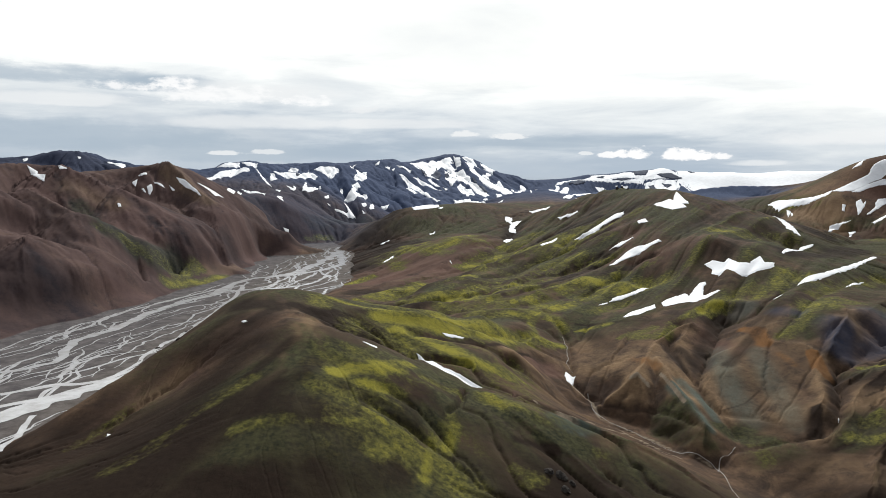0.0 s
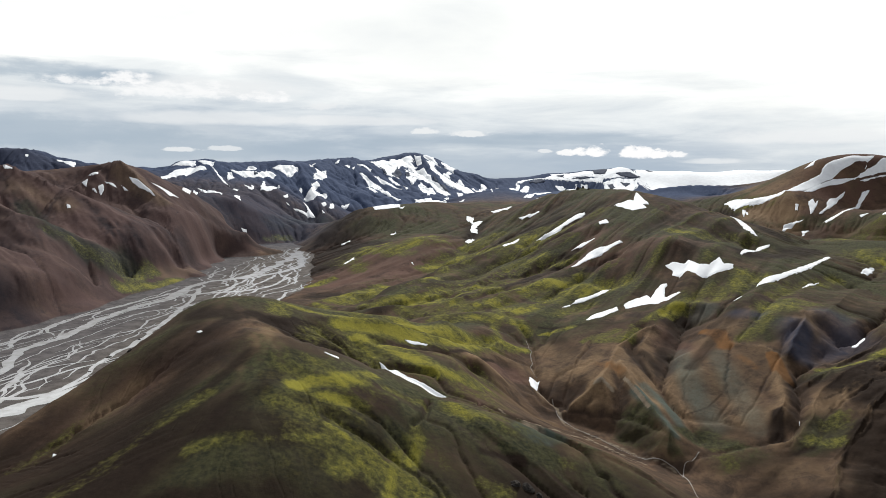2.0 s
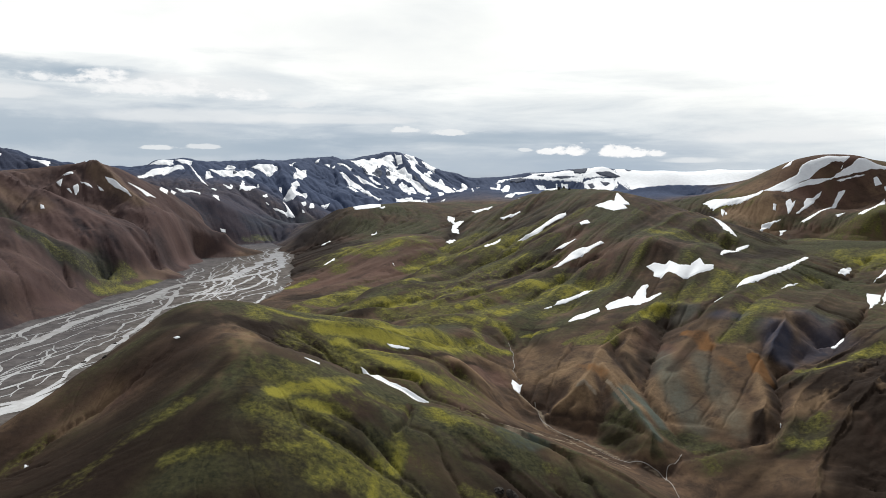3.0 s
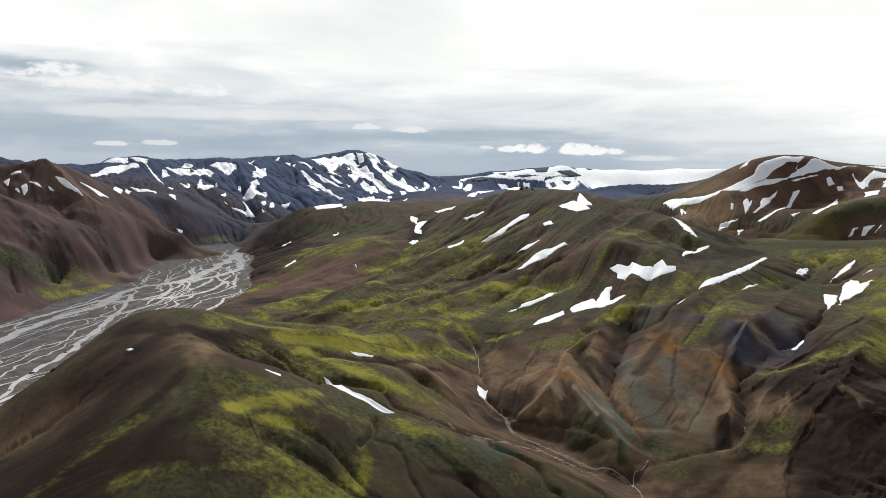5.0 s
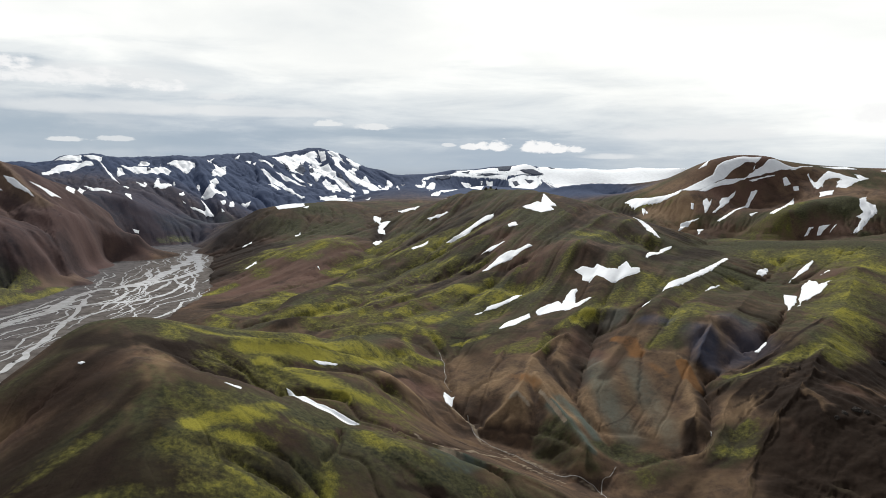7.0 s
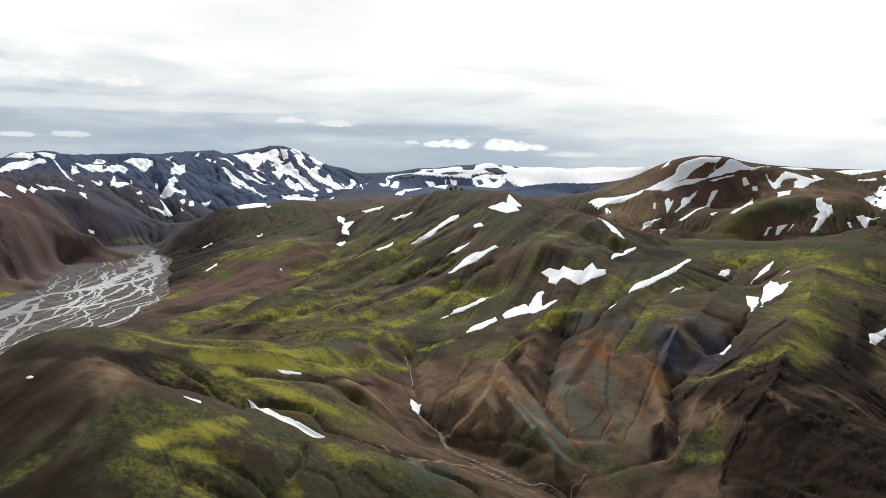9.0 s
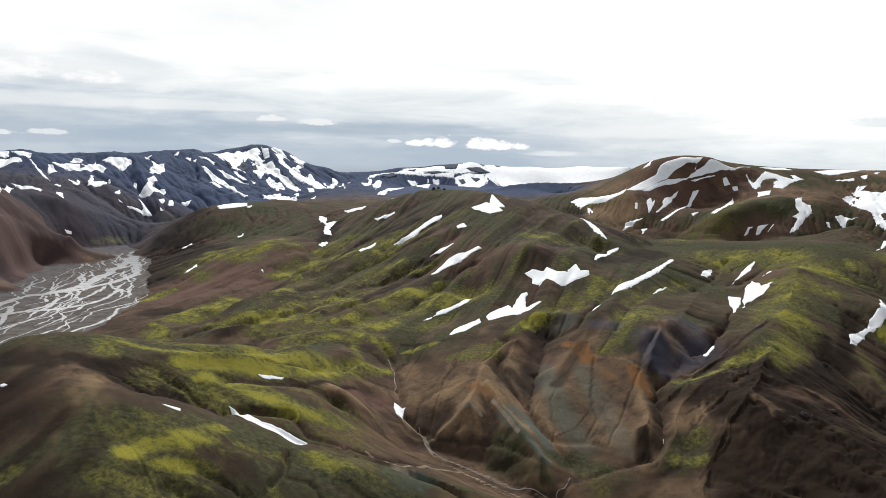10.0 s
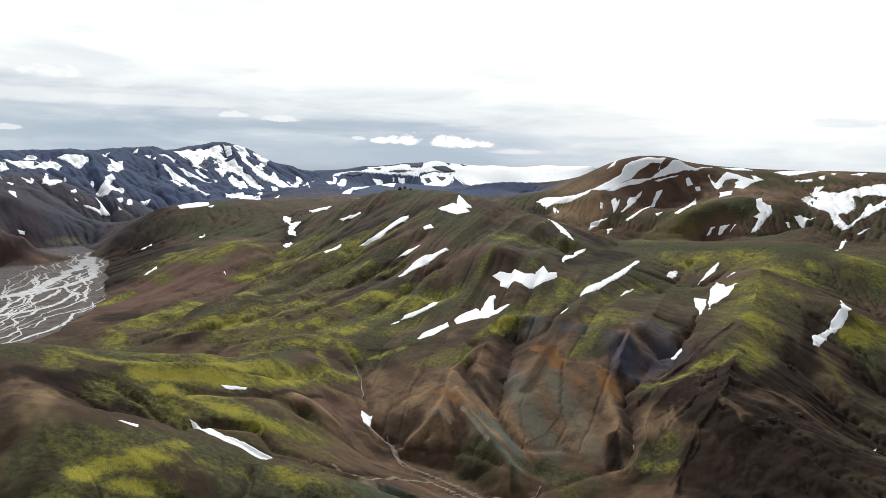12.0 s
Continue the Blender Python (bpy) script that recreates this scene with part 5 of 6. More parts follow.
dab("moss", 1.1, (10, 550, 7.1), (6, 536, 7), (2, 521, 6.8))


def heights_normals():
    sx, sy = slopes(HEIGHT)
    n = np.stack([-sx, -sy, np.ones_like(sx)], -1)
    return n / np.linalg.norm(n, axis=-1, keepdims=True)


NORMALS = heights_normals().reshape(-1, 3)
COORDS = np.stack([GX, GY, HEIGHT], -1).reshape(-1, 3)
ROWS, COLS = GX.shape


def realm():
    """Which hill or mountain each cell of the net belongs to; 0 is the open ground."""
    x, y = GX[:-1] + 25 * waves(GX[:-1] / 120, GY[:-1] / 120, 5), GY[:-1] + 25 * waves(GX[:-1] / 120, GY[:-1] / 120, 6)
    flat = PLAIN[:-1] > 0.3
    front = SPOKES < radians(70)
    own = np.zeros(x.shape, int)
    own[(y > 640) & (y < 2700) & (x < -330 - 0.05 * (y - 900)) & ~flat & front] = 1
    own[(y > 2150) & (x < -880) & front] = 2
    own[(y >= 2650) & (x >= -1000) & (x < 560) & front] = 3
    own[(y > 3250) & (x >= 560) & front] = 4
    own[(y > 2080) & (y <= 3250) & (x > 1080) & front] = 5
    own[(x > 140) & (x < 640) & (y > 1170) & (y < 2250) & (x - 140 > 0.02 * (y - 1170)) & front] = 6
    own[(x > -270) & (x <= 140) & (y > 1330) & (y < 2480) & ~flat & front] = 7
    own[(x > -345) & (x < 95) & (y > 430) & (y < 905) & ~flat & front] = 8
    return own


REALM = realm()


def piece(name, key):
    """One part of the net as a mesh of its own; parts meet edge to edge."""
    i, j = np.nonzero(REALM == key)
    j2 = (j + 1) % COLS
    quads = np.stack([i * COLS + j, i * COLS + j2, (i + 1) * COLS + j2, (i + 1) * COLS + j], -1)
    used, back = np.unique(quads, return_inverse=True)
    me = bpy.data.meshes.new(name)
    me.vertices.add(len(used))
    me.vertices.foreach_set("co", COORDS[used].astype(np.float32).ravel())
    me.loops.add(quads.size)
    me.loops.foreach_set("vertex_index", back.ravel().astype(np.int32))
    me.polygons.add(len(quads))
    me.polygons.foreach_set("loop_start", (np.arange(len(quads)) * 4).astype(np.int32))
    me.update(calc_edges=True)
    me.polygons.foreach_set("use_smooth", np.ones(len(quads), bool))
    me.normals_split_custom_set_from_vertices(NORMALS[used].tolist())
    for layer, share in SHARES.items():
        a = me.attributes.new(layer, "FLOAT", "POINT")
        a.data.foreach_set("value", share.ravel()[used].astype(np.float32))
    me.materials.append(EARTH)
    return new(name, me)


tagged(piece("ground", 0), "brown earth, mossy turf and grey river gravel of a highland valley", "ground", kind="structure")
for key, name, label, sort in (
        (1, "mountain", "bare reddish brown rhyolite mountain rising beside the river plain", "mountain"),
        (2, "mountain", "dark jagged ridge behind the brown mountain", "mountain"),
        (3, "mountain", "dark mountain with painted blue haze, streaked with white snow", "mountain"),
        (4, "mountain", "low far mountain under a white glacier", "mountain"),
        (5, "mountain", "rounded brown dome mountain with broad snow fields", "mountain"),
        (6, "hill", "ribbed olive and brown hill with narrow snow banks", "hill"),
        (7, "hill", "low red-brown hill with mossy top beside the river", "hill"),
        (8, "hill", "moss-green ridge with dark bare flanks above the river", "hill")):
    tagged(piece(name, key), label, sort)

# ---- snow ----
def snow_material():
    m, tree, N, shader = material("old summer snow")
    place = N("NewGeometry").outputs["Position"]
    broad = N("TexNoise", Vector=place, Scale=0.05, Detail=6.0, Roughness=0.6).outputs["Fac"]
    fine = N("TexNoise", Vector=place, Scale=0.7, Detail=5.0, Roughness=0.7).outputs["Fac"]
    f = N("MapRange", i0=broad, i1=0.35, i2=0.7).outputs[0]
    c = N("Mix", {"data_type": "RGBA"}, i0=f, i6=(0.84, 0.85, 0.86, 1), i7=(0.73, 0.735, 0.745, 1)).outputs[2]
    f = N("MapRange", i0=fine, i1=0.58, i2=0.85, i4=0.22).outputs[0]
    c = N("Mix", {"data_type": "RGBA"}, i0=f, i6=c, i7=(0.45, 0.42, 0.38, 1)).outputs[2]
    tree.links.new(c, shader.inputs["Base Color"])
    shader.inputs["Roughness"].default_value = 0.75
    tree.links.new(N("Bump", Strength=0.15, Distance=0.5, Height=broad).outputs[0], shader.inputs["Normal"])
    return m


SNOW = snow_material()


def edge_distance(x, y, ring):
    """Distance inside (+) or outside (-) of a closed outline."""
    best, odd = np.full(x.shape, 1e9), np.zeros(x.shape, bool)
    for a, b in zip(ring, np.roll(ring, -1, axis=0)):
        d = b - a
        k = np.clip(((x - a[0]) * d[0] + (y - a[1]) * d[1]) / (d @ d + 1e-9), 0, 1)
        best = np.minimum(best, np.hypot(x - a[0] - k * d[0], y - a[1] - k * d[1]))
        over = (a[1] > y) != (b[1] > y)
        odd ^= over & (x < d[0] * (y - a[1]) / (d[1] if d[1] else 1e-9) + a[0])
    return np.where(odd, best, -best)


def largest(face):
    """The biggest connected part of a grid of cells."""
    left = set(zip(*np.nonzero(face)))
    best = []
    while left:
        todo = [left.pop()]
        found = list(todo)
        while todo:
            a, b = todo.pop()
            for c in ((a + 1, b), (a - 1, b), (a, b + 1), (a, b - 1)):
                if c in left:
                    left.remove(c)
                    todo.append(c)
                    found.append(c)
        best = max(best, found, key=len)
    out = np.zeros_like(face)
    if best:
        out[tuple(np.array(best).T)] = True
    return out


def drape(name, ring, thick, mat):
    """A sheet that lies on the ground inside an outline, thinning out to a frayed edge."""
    ring = np.array(ring, float)
    mid = ring.mean(0)
    way = np.linalg.svd(ring - mid)[2]
    flat = (ring - mid) @ way.T
    lo, hi = flat.min(0), flat.max(0)
    far = np.hypot(*(mid - HUB))
    cell = np.maximum(np.maximum((hi - lo) / 90, far * 0.0006), 0.35)
    lo, hi = lo - 3 * cell, hi + 3 * cell
    n = np.maximum(((hi - lo) / cell).astype(int), 6)
    u, v = np.meshgrid(np.linspace(lo[0], hi[0], n[0]), np.linspace(lo[1], hi[1], n[1]), indexing="ij")
    x, y = mid[0] + u * way[0, 0] + v * way[1, 0], mid[1] + u * way[0, 1] + v * way[1, 1]
    size = max(min(hi - lo), 2.0)
    inside = edge_distance(x, y, ring) + size * 0.055 * fractal(x, y, size * 0.6, 4, 11, 0.5)
    soft = max(size * 0.04, 0.3)
    bed = ground_z(x, y)
    even = bed.copy()
    for _ in range(12):
        even[1:-1, 1:-1] = (even[1:-1, 1:-1] * 2 + even[:-2, 1:-1] + even[2:, 1:-1] + even[1:-1, :-2] + even[1:-1, 2:]) / 6
    z = bed + np.clip(inside / soft, -1.0, 1.0) * thick + np.clip(inside / soft, 0, 1) * np.clip(even - bed, -thick * 0.6, thick)
    good = inside > -soft * 0.9
    face = good[:-1, :-1] & good[1:, :-1] & good[1:, 1:] & good[:-1, 1:]
    i, j = np.nonzero(largest(face))
    idx = np.arange(x.size).reshape(x.shape)
    quads = np.stack([idx[i, j], idx[i + 1, j], idx[i + 1, j + 1], idx[i, j + 1]], -1)
    if np.linalg.det(way) < 0:
        quads = quads[:, ::-1]
    used = np.unique(quads)
    remap = np.zeros(x.size, int)
    remap[used] = np.arange(len(used))
    base = (mid[0], mid[1], float(ground_z(mid[:1], mid[1:])[0]))
    co = np.stack([x.ravel()[used] - base[0], y.ravel()[used] - base[1], z.ravel()[used] - base[2]], -1)
    me = bpy.data.meshes.new(name)
    me.from_pydata(co.tolist(), [], remap[quads].tolist())
    me.polygons.foreach_set("use_smooth", np.ones(len(me.polygons), bool))
    me.materials.append(mat)
    ob = new(name, me)
    ob.location = base
    return ob


def snow_patch(*ring):
    far = np.hypot(ring[0][0], ring[0][1])
    ob = drape("snow_patch", ring, 0.25 + far * 0.0003, SNOW)
    size = max(np.ptp([p[0] for p in ring]), np.ptp([p[1] for p in ring]))
    if far > 2500:
        label = "white snow field on a dark far mountain slope" if size > 120 else "small white snow patch on a dark far mountain"
    elif size > 90:
        label = "long bank of old white snow lying in a hollow"
    else:
        label = "small patch of old white snow on bare ground"
    tagged(ob, label, "snow patch", "snow patches on the slopes")
    return ob


snow_patch((-859, 1520), (-840, 1526), (-834, 1510), (-812, 1504), (-803, 1478), (-832, 1495))
snow_patch((-801, 1532), (-784, 1539), (-785, 1536), (-794, 1523))
snow_patch((-1520, 2665), (-1539, 2736), (-1468, 2604), (-1471, 2585))
snow_patch((-1143, 2041), (-1443, 2620), (-1439, 2606), (-1142, 2042))
snow_patch((-1326, 2674), (-1315, 2679), (-1307, 2657), (-1315, 2656))
snow_patch((-1249, 2740), (-1235, 2780), (-1180, 2736), (-1144, 2641), (-1182, 2673))
snow_patch((-749, 1797), (-726, 1805), (-721, 1792), (-736, 1782))
snow_patch((-746, 1756), (-737, 1774), (-730, 1745))
snow_patch((-715, 1738), (-711, 1745), (-700, 1731))
snow_patch((-707, 1752), (-701, 1766), (-691, 1746), (-692, 1728))
snow_patch((-703, 1776), (-679, 1775), (-666, 1762), (-682, 1765))
snow_patch((-671, 1786), (-639, 1756), (-650, 1759))
snow_patch((-655, 1805), (-626, 1790), (-599, 1768), (-571, 1739), (-593, 1753), (-616, 1767), (-639, 1783))
snow_patch((-608, 1820), (-579, 1824), (-551, 1837), (-563, 1809), (-585, 1812))
snow_patch((-657, 1478), (-650, 1477), (-645, 1468), (-651, 1466))
snow_patch((-595, 2018), (-724, 2583), (-696, 2557), (-621, 2260), (-556, 1907))
snow_patch((-714, 2608), (-678, 2596), (-619, 2557), (-567, 2330), (-681, 2568))
snow_patch((-560, 2460), (-535, 2440), (-504, 2311), (-520, 2325))
snow_patch((-482, 2204), (-468, 2214), (-466, 2204), (-476, 2197))
snow_patch((-913, 2953), (-875, 3010), (-831, 3008), (-809, 2945), (-865, 2934))
snow_patch((-822, 3007), (-753, 3003), (-747, 2942), (-789, 2963))
snow_patch((-883, 2730), (-864, 2854), (-836, 2910), (-801, 2947), (-746, 2892), (-778, 2860), (-821, 2810), (-844, 2761), (-864, 2688))
snow_patch((-764, 2964), (-696, 2845), (-618, 2657), (-656, 2722), (-713, 2857))
snow_patch((-93, 2261), (-79, 2288), (-49, 2327), (-18, 2342), (-10, 2258), (-39, 2231), (-85, 2216))
snow_patch((-16, 2241), (3, 2263), (-5, 2231))
snow_patch((184, 2164), (205, 2158), (194, 2069), (216, 2041), (191, 1976), (192, 1918), (177, 1921), (179, 1988), (191, 2040), (181, 2096))
snow_patch((148, 1781), (174, 1860), (173, 1812), (154, 1765))
snow_patch((-169, 1961), (-149, 2023), (-146, 2005), (-158, 1959))
snow_patch((-133, 1583), (-113, 1652), (-111, 1629), (-126, 1581))
snow_patch((14, 1559), (17, 1564), (20, 1531))
snow_patch((-37, 1986), (-23, 2011), (-20, 1993), (-34, 1966))
snow_patch((258, 2195), (290, 2196), (309, 2110), (292, 2077), (260, 2141))
snow_patch((300, 1919), (325, 1915), (350, 1904), (349, 1888), (328, 1899), (306, 1902))
snow_patch((338, 2056), (362, 2030), (382, 2007), (381, 2010), (351, 2046))
snow_patch((210, 1564), (250, 1595), (246, 1579), (210, 1543))
snow_patch((277, 1556), (301, 1578), (323, 1596), (345, 1614), (386, 1651), (411, 1659), (406, 1643), (385, 1627), (363, 1613), (340, 1588), (319, 1575), (298, 1564))
snow_patch((465, 1616), (504, 1630), (516, 1605), (517, 1562), (485, 1547), (478, 1579))
snow_patch((399, 1500), (418, 1511), (416, 1486), (398, 1482))
snow_patch((299, 1297), (334, 1344), (364, 1349), (380, 1346), (397, 1346), (401, 1337), (382, 1329), (363, 1320), (345, 1313), (323, 1308))
snow_patch((322, 1414), (349, 1424), (370, 1423), (369, 1411), (343, 1405))
snow_patch((423, 1181), (439, 1186), (454, 1176), (466, 1188), (471, 1156), (492, 1152), (506, 1178), (520, 1192), (521, 1180), (512, 1160), (539, 1175), (511, 1146), (486, 1130), (463, 1118), (455, 1135), (448, 1150), (432, 1133), (424, 1145), (432, 1160))
snow_patch((584, 1252), (634, 1332), (696, 1415), (725, 1426), (716, 1414), (693, 1400), (621, 1285), (577, 1234))
snow_patch((518, 1065), (556, 1110), (576, 1120), (602, 1142), (634, 1176), (684, 1231), (737, 1289), (780, 1335), (820, 1373), (800, 1342), (761, 1302), (717, 1252), (677, 1206), (637, 1165), (601, 1127), (573, 1102), (553, 1090), (534, 1078))
snow_patch((600, 1085), (644, 1135), (687, 1176), (645, 1128))
snow_patch((252, 1014), (268, 1036), (290, 1049), (311, 1061), (309, 1046), (278, 1016), (254, 1005))
snow_patch((320, 1066), (334, 1081), (350, 1090), (367, 1096), (364, 1069), (383, 1106), (397, 1121), (407, 1121), (388, 1077), (413, 1087), (419, 1077), (399, 1069), (371, 1057), (356, 1057), (342, 1056), (321, 1053))
snow_patch((462, 1011), (477, 1031), (488, 1035), (477, 1017), (459, 1003))
snow_patch((234, 1087), (265, 1126), (287, 1139), (308, 1152), (338, 1188), (320, 1150), (298, 1135), (277, 1123), (256, 1112))
snow_patch((1139, 2569), (1178, 2573), (1194, 2539), (1211, 2508), (1246, 2476), (1281, 2437), (1252, 2441), (1225, 2452), (1201, 2472), (1176, 2488), (1140, 2486), (1142, 2531))
snow_patch((767, 1721), (787, 1705), (757, 1576), (718, 1463), (706, 1467), (736, 1577))
snow_patch((1157, 2447), (1164, 2431), (1145, 2392))
snow_patch((-27, 683), (-10, 674), (6, 665), (20, 656), (35, 645), (30, 634), (14, 647), (-2, 658), (-18, 668))
snow_patch((-2, 758), (5, 761), (23, 768), (21, 764), (4, 755))
snow_patch((141, 833), (145, 843), (155, 834), (147, 810), (142, 817))
snow_patch((1687, 2439), (1702, 2443), (1705, 2417), (1679, 2416))
snow_patch((1793, 2475), (1833, 2492), (1810, 2428), (1868, 2475), (1913, 2503), (1933, 2475), (1951, 2444), (1966, 2409), (1981, 2452), (2005, 2441), (2006, 2384), (1948, 2371), (1851, 2320), (1834, 2355), (1871, 2411), (1893, 2417), (1848, 2417), (1774, 2363), (1774, 2393), (1790, 2439))
snow_patch((1752, 2327), (1809, 2322), (1746, 2258), (1706, 2261))
snow_patch((2122, 2471), (2194, 2501), (2251, 2512), (2345, 2549), (2350, 2493), (2242, 2434), (2185, 2420), (2133, 2410))
snow_patch((1916, 2552), (1983, 2561), (2044, 2560), (2044, 2504), (2004, 2510), (1964, 2514))
snow_patch((2104, 2350), (2143, 2347), (2184, 2345), (2159, 2318), (2103, 2335))
snow_patch((1963, 2161), (2046, 2205), (2014, 2130), (2070, 2223), (2120, 2261), (2157, 2267), (2169, 2255), (2102, 2222), (2124, 2184), (2259, 2204), (2409, 2219), (2260, 2084), (2198, 2093), (2142, 2103), (2027, 2012), (1927, 1963), (1889, 1905), (1872, 1878), (1866, 1901), (1911, 1985), (1918, 2004), (1909, 2021), (1881, 1974), (1895, 2016), (1937, 2105))
snow_patch((1872, 1878), (1925, 1901), (1986, 1930), (2137, 2034), (2094, 1983), (2206, 2035), (2130, 1966), (2069, 1944), (2013, 1926), (1952, 1903), (1891, 1877))
snow_patch((1794, 2006), (1827, 2009), (1833, 1992), (1871, 1980), (1820, 1979), (1779, 1949), (1787, 1981))
snow_patch((1655, 2029), (1692, 2042), (1708, 2081), (1771, 2152), (1819, 2179), (1750, 2106), (1764, 2075), (1731, 2035), (1689, 2011), (1633, 1978), (1581, 1958), (1640, 1997), (1674, 2020))
snow_patch((1472, 2018), (1494, 2029), (1507, 2024), (1482, 2015))
snow_patch((1501, 2000), (1520, 2019), (1552, 2011), (1510, 1993))
snow_patch((1524, 1980), (1565, 2008), (1576, 2008))
snow_patch((1443, 2147), (1582, 2274), (1665, 2343), (1645, 2308), (1507, 2157), (1443, 2125))
snow_patch((1322, 2283), (1366, 2317), (1408, 2374), (1442, 2384), (1489, 2414), (1454, 2381), (1390, 2325), (1331, 2284))
snow_patch((1330, 2360), (1355, 2375), (1345, 2343), (1373, 2374), (1340, 2326), (1296, 2283))
snow_patch((1307, 2234), (1353, 2255), (1412, 2293), (1501, 2369), (1544, 2407), (1567, 2405), (1533, 2383), (1426, 2290), (1365, 2247), (1320, 2224))
snow_patch((1412, 2217), (1448, 2218), (1407, 2192))
snow_patch((1742, 1985), (1754, 1983), (1736, 1956), (1730, 1963))
snow_patch((1181, 2246), (1208, 2277), (1242, 2271), (1279, 2268), (1215, 2254))
snow_patch((1237, 2226), (1257, 2220), (1219, 2186))
snow_patch((1856, 1818), (1950, 1853), (1859, 1808))
snow_patch((1260, 1320), (1822, 1827), (1807, 1797), (1359, 1402))
snow_patch((821, 1281), (850, 1309), (871, 1316), (840, 1277), (814, 1268))
snow_patch((849, 1223), (887, 1256), (929, 1292), (969, 1321), (966, 1314), (918, 1265), (883, 1245))
snow_patch((904, 1214), (938, 1236), (936, 1227))
snow_patch((776, 1134), (790, 1117), (695, 1008))
snow_patch((727, 1032), (797, 1123), (873, 1201), (843, 1139), (879, 1152), (825, 1106), (802, 1098), (778, 1088))
snow_patch((544, 863), (553, 872), (576, 887), (568, 874), (547, 859))
snow_patch((817, 912), (839, 937), (871, 952), (901, 967), (940, 995), (962, 1006), (1042, 1084), (1005, 1028), (964, 991), (935, 975), (907, 961), (872, 941), (835, 917))
snow_patch((-71, 619), (-64, 620), (-57, 621), (-57, 615), (-64, 616))
snow_patch((-183, 652), (-179, 652), (-176, 648), (-179, 647))
snow_patch((-255, 537), (-253, 537), (-250, 533), (-253, 533))
snow_patch((701, 700), (709, 702), (700, 695))
snow_patch((390, 700), (390, 698), (386, 692), (386, 693))
snow_patch((-677, 2920), (-651, 2936), (-624, 2951), (-596, 2962), (-569, 2981), (-563, 3077), (-531, 3015), (-508, 2978), (-517, 2930), (-547, 2904), (-585, 2882), (-628, 2888))
snow_patch((-539, 3097), (-517, 3133), (-488, 3143), (-459, 3153), (-442, 3131), (-446, 3061), (-452, 3010), (-479, 3030), (-506, 3065))
snow_patch((-629, 2975), (-640, 3098), (-605, 3075), (-596, 3025), (-610, 2965))
snow_patch((-682, 2908), (-667, 2902), (-634, 2824), (-652, 2775))
snow_patch((-415, 3272), (-401, 3393), (-394, 3348), (-404, 3242))
snow_patch((-367, 3001), (-376, 3112), (-358, 3121), (-379, 3201), (-355, 3220), (-337, 3247), (-323, 3118), (-330, 3054), (-345, 3053))
snow_patch((-377, 2806), (-373, 2845), (-353, 2904), (-365, 2940), (-347, 2979), (-329, 2953), (-343, 2912), (-342, 2879), (-321, 2891), (-299, 2894), (-298, 2860), (-319, 2837), (-335, 2786), (-338, 2771), (-361, 2789))
snow_patch((-407, 2908), (-395, 2902), (-392, 2860), (-403, 2873))
snow_patch((-575, 2701), (-540, 2658), (-557, 2728), (-536, 2677), (-531, 2616), (-546, 2634))
snow_patch((-515, 2649), (-517, 2729), (-533, 2832), (-522, 2839), (-508, 2717), (-494, 2704), (-476, 2839), (-466, 2822), (-469, 2699), (-484, 2652), (-501, 2656))
snow_patch((-602, 2637), (-575, 2598), (-572, 2570), (-597, 2612))
snow_patch((-434, 2680), (-425, 2728), (-418, 2701), (-429, 2669))
snow_patch((-421, 2652), (-400, 2643), (-415, 2641))
snow_patch((-376, 2756), (-355, 2741), (-339, 2693), (-317, 2656), (-327, 2643), (-357, 2644), (-389, 2643), (-375, 2654), (-347, 2666), (-351, 2699), (-363, 2722))
snow_patch((-309, 2749), (-291, 2771), (-284, 2743), (-295, 2724))
snow_patch((-278, 2727), (-268, 2802), (-256, 2738), (-268, 2717))
snow_patch((-242, 2824), (-211, 2861), (-213, 2826), (-233, 2806))
snow_patch((-298, 2693), (-282, 2665), (-293, 2663))
snow_patch((-324, 3466), (-302, 3524), (-302, 3465))
snow_patch((-275, 3452), (-250, 3478), (-253, 3432))
snow_patch((-240, 3435), (-227, 3465), (-228, 3413))
snow_patch((-223, 3529), (-196, 3545), (-150, 3523), (-158, 3494))
snow_patch((-200, 3393), (-188, 3402), (-147, 3337), (-91, 3276), (-57, 3129), (-8, 3053), (-24, 3031), (-78, 3141), (-127, 3222), (-168, 3316))
snow_patch((-163, 3215), (-144, 3227), (-108, 3120), (-121, 3092))
snow_patch((-141, 3412), (-119, 3421), (-59, 3340), (4, 3282), (-36, 3281), (-92, 3337))
snow_patch((-175, 3730), (-115, 3820), (-71, 3867), (-25, 3912), (22, 3968), (37, 4005), (55, 3967), (35, 3916), (66, 3855), (26, 3822), (-13, 3825), (-33, 3682), (-50, 3569), (-18, 3520), (-56, 3501), (-84, 3509), (-109, 3566), (-139, 3635))
snow_patch((0, 3748), (63, 3738), (70, 3598), (43, 3456), (6, 3531), (16, 3618))
snow_patch((8, 3849), (45, 3837), (78, 3809), (105, 3826), (125, 3662), (157, 3539), (201, 3442), (210, 3333), (189, 3251), (161, 3319), (129, 3477), (96, 3553), (72, 3565), (63, 3738), (25, 3790))
snow_patch((-77, 3474), (-56, 3473), (-14, 3336), (-36, 3334))
snow_patch((0, 3361), (23, 3326), (13, 3299))
snow_patch((70, 3488), (87, 3516), (105, 3465), (135, 3426), (140, 3281), (107, 3206), (81, 3309), (63, 3428))
snow_patch((117, 3920), (157, 3979), (170, 3780), (195, 3757), (253, 3915), (229, 3764), (251, 3620), (291, 3797), (316, 3623), (327, 3393), (293, 3380), (243, 3510), (204, 3570), (176, 3656), (147, 3764))
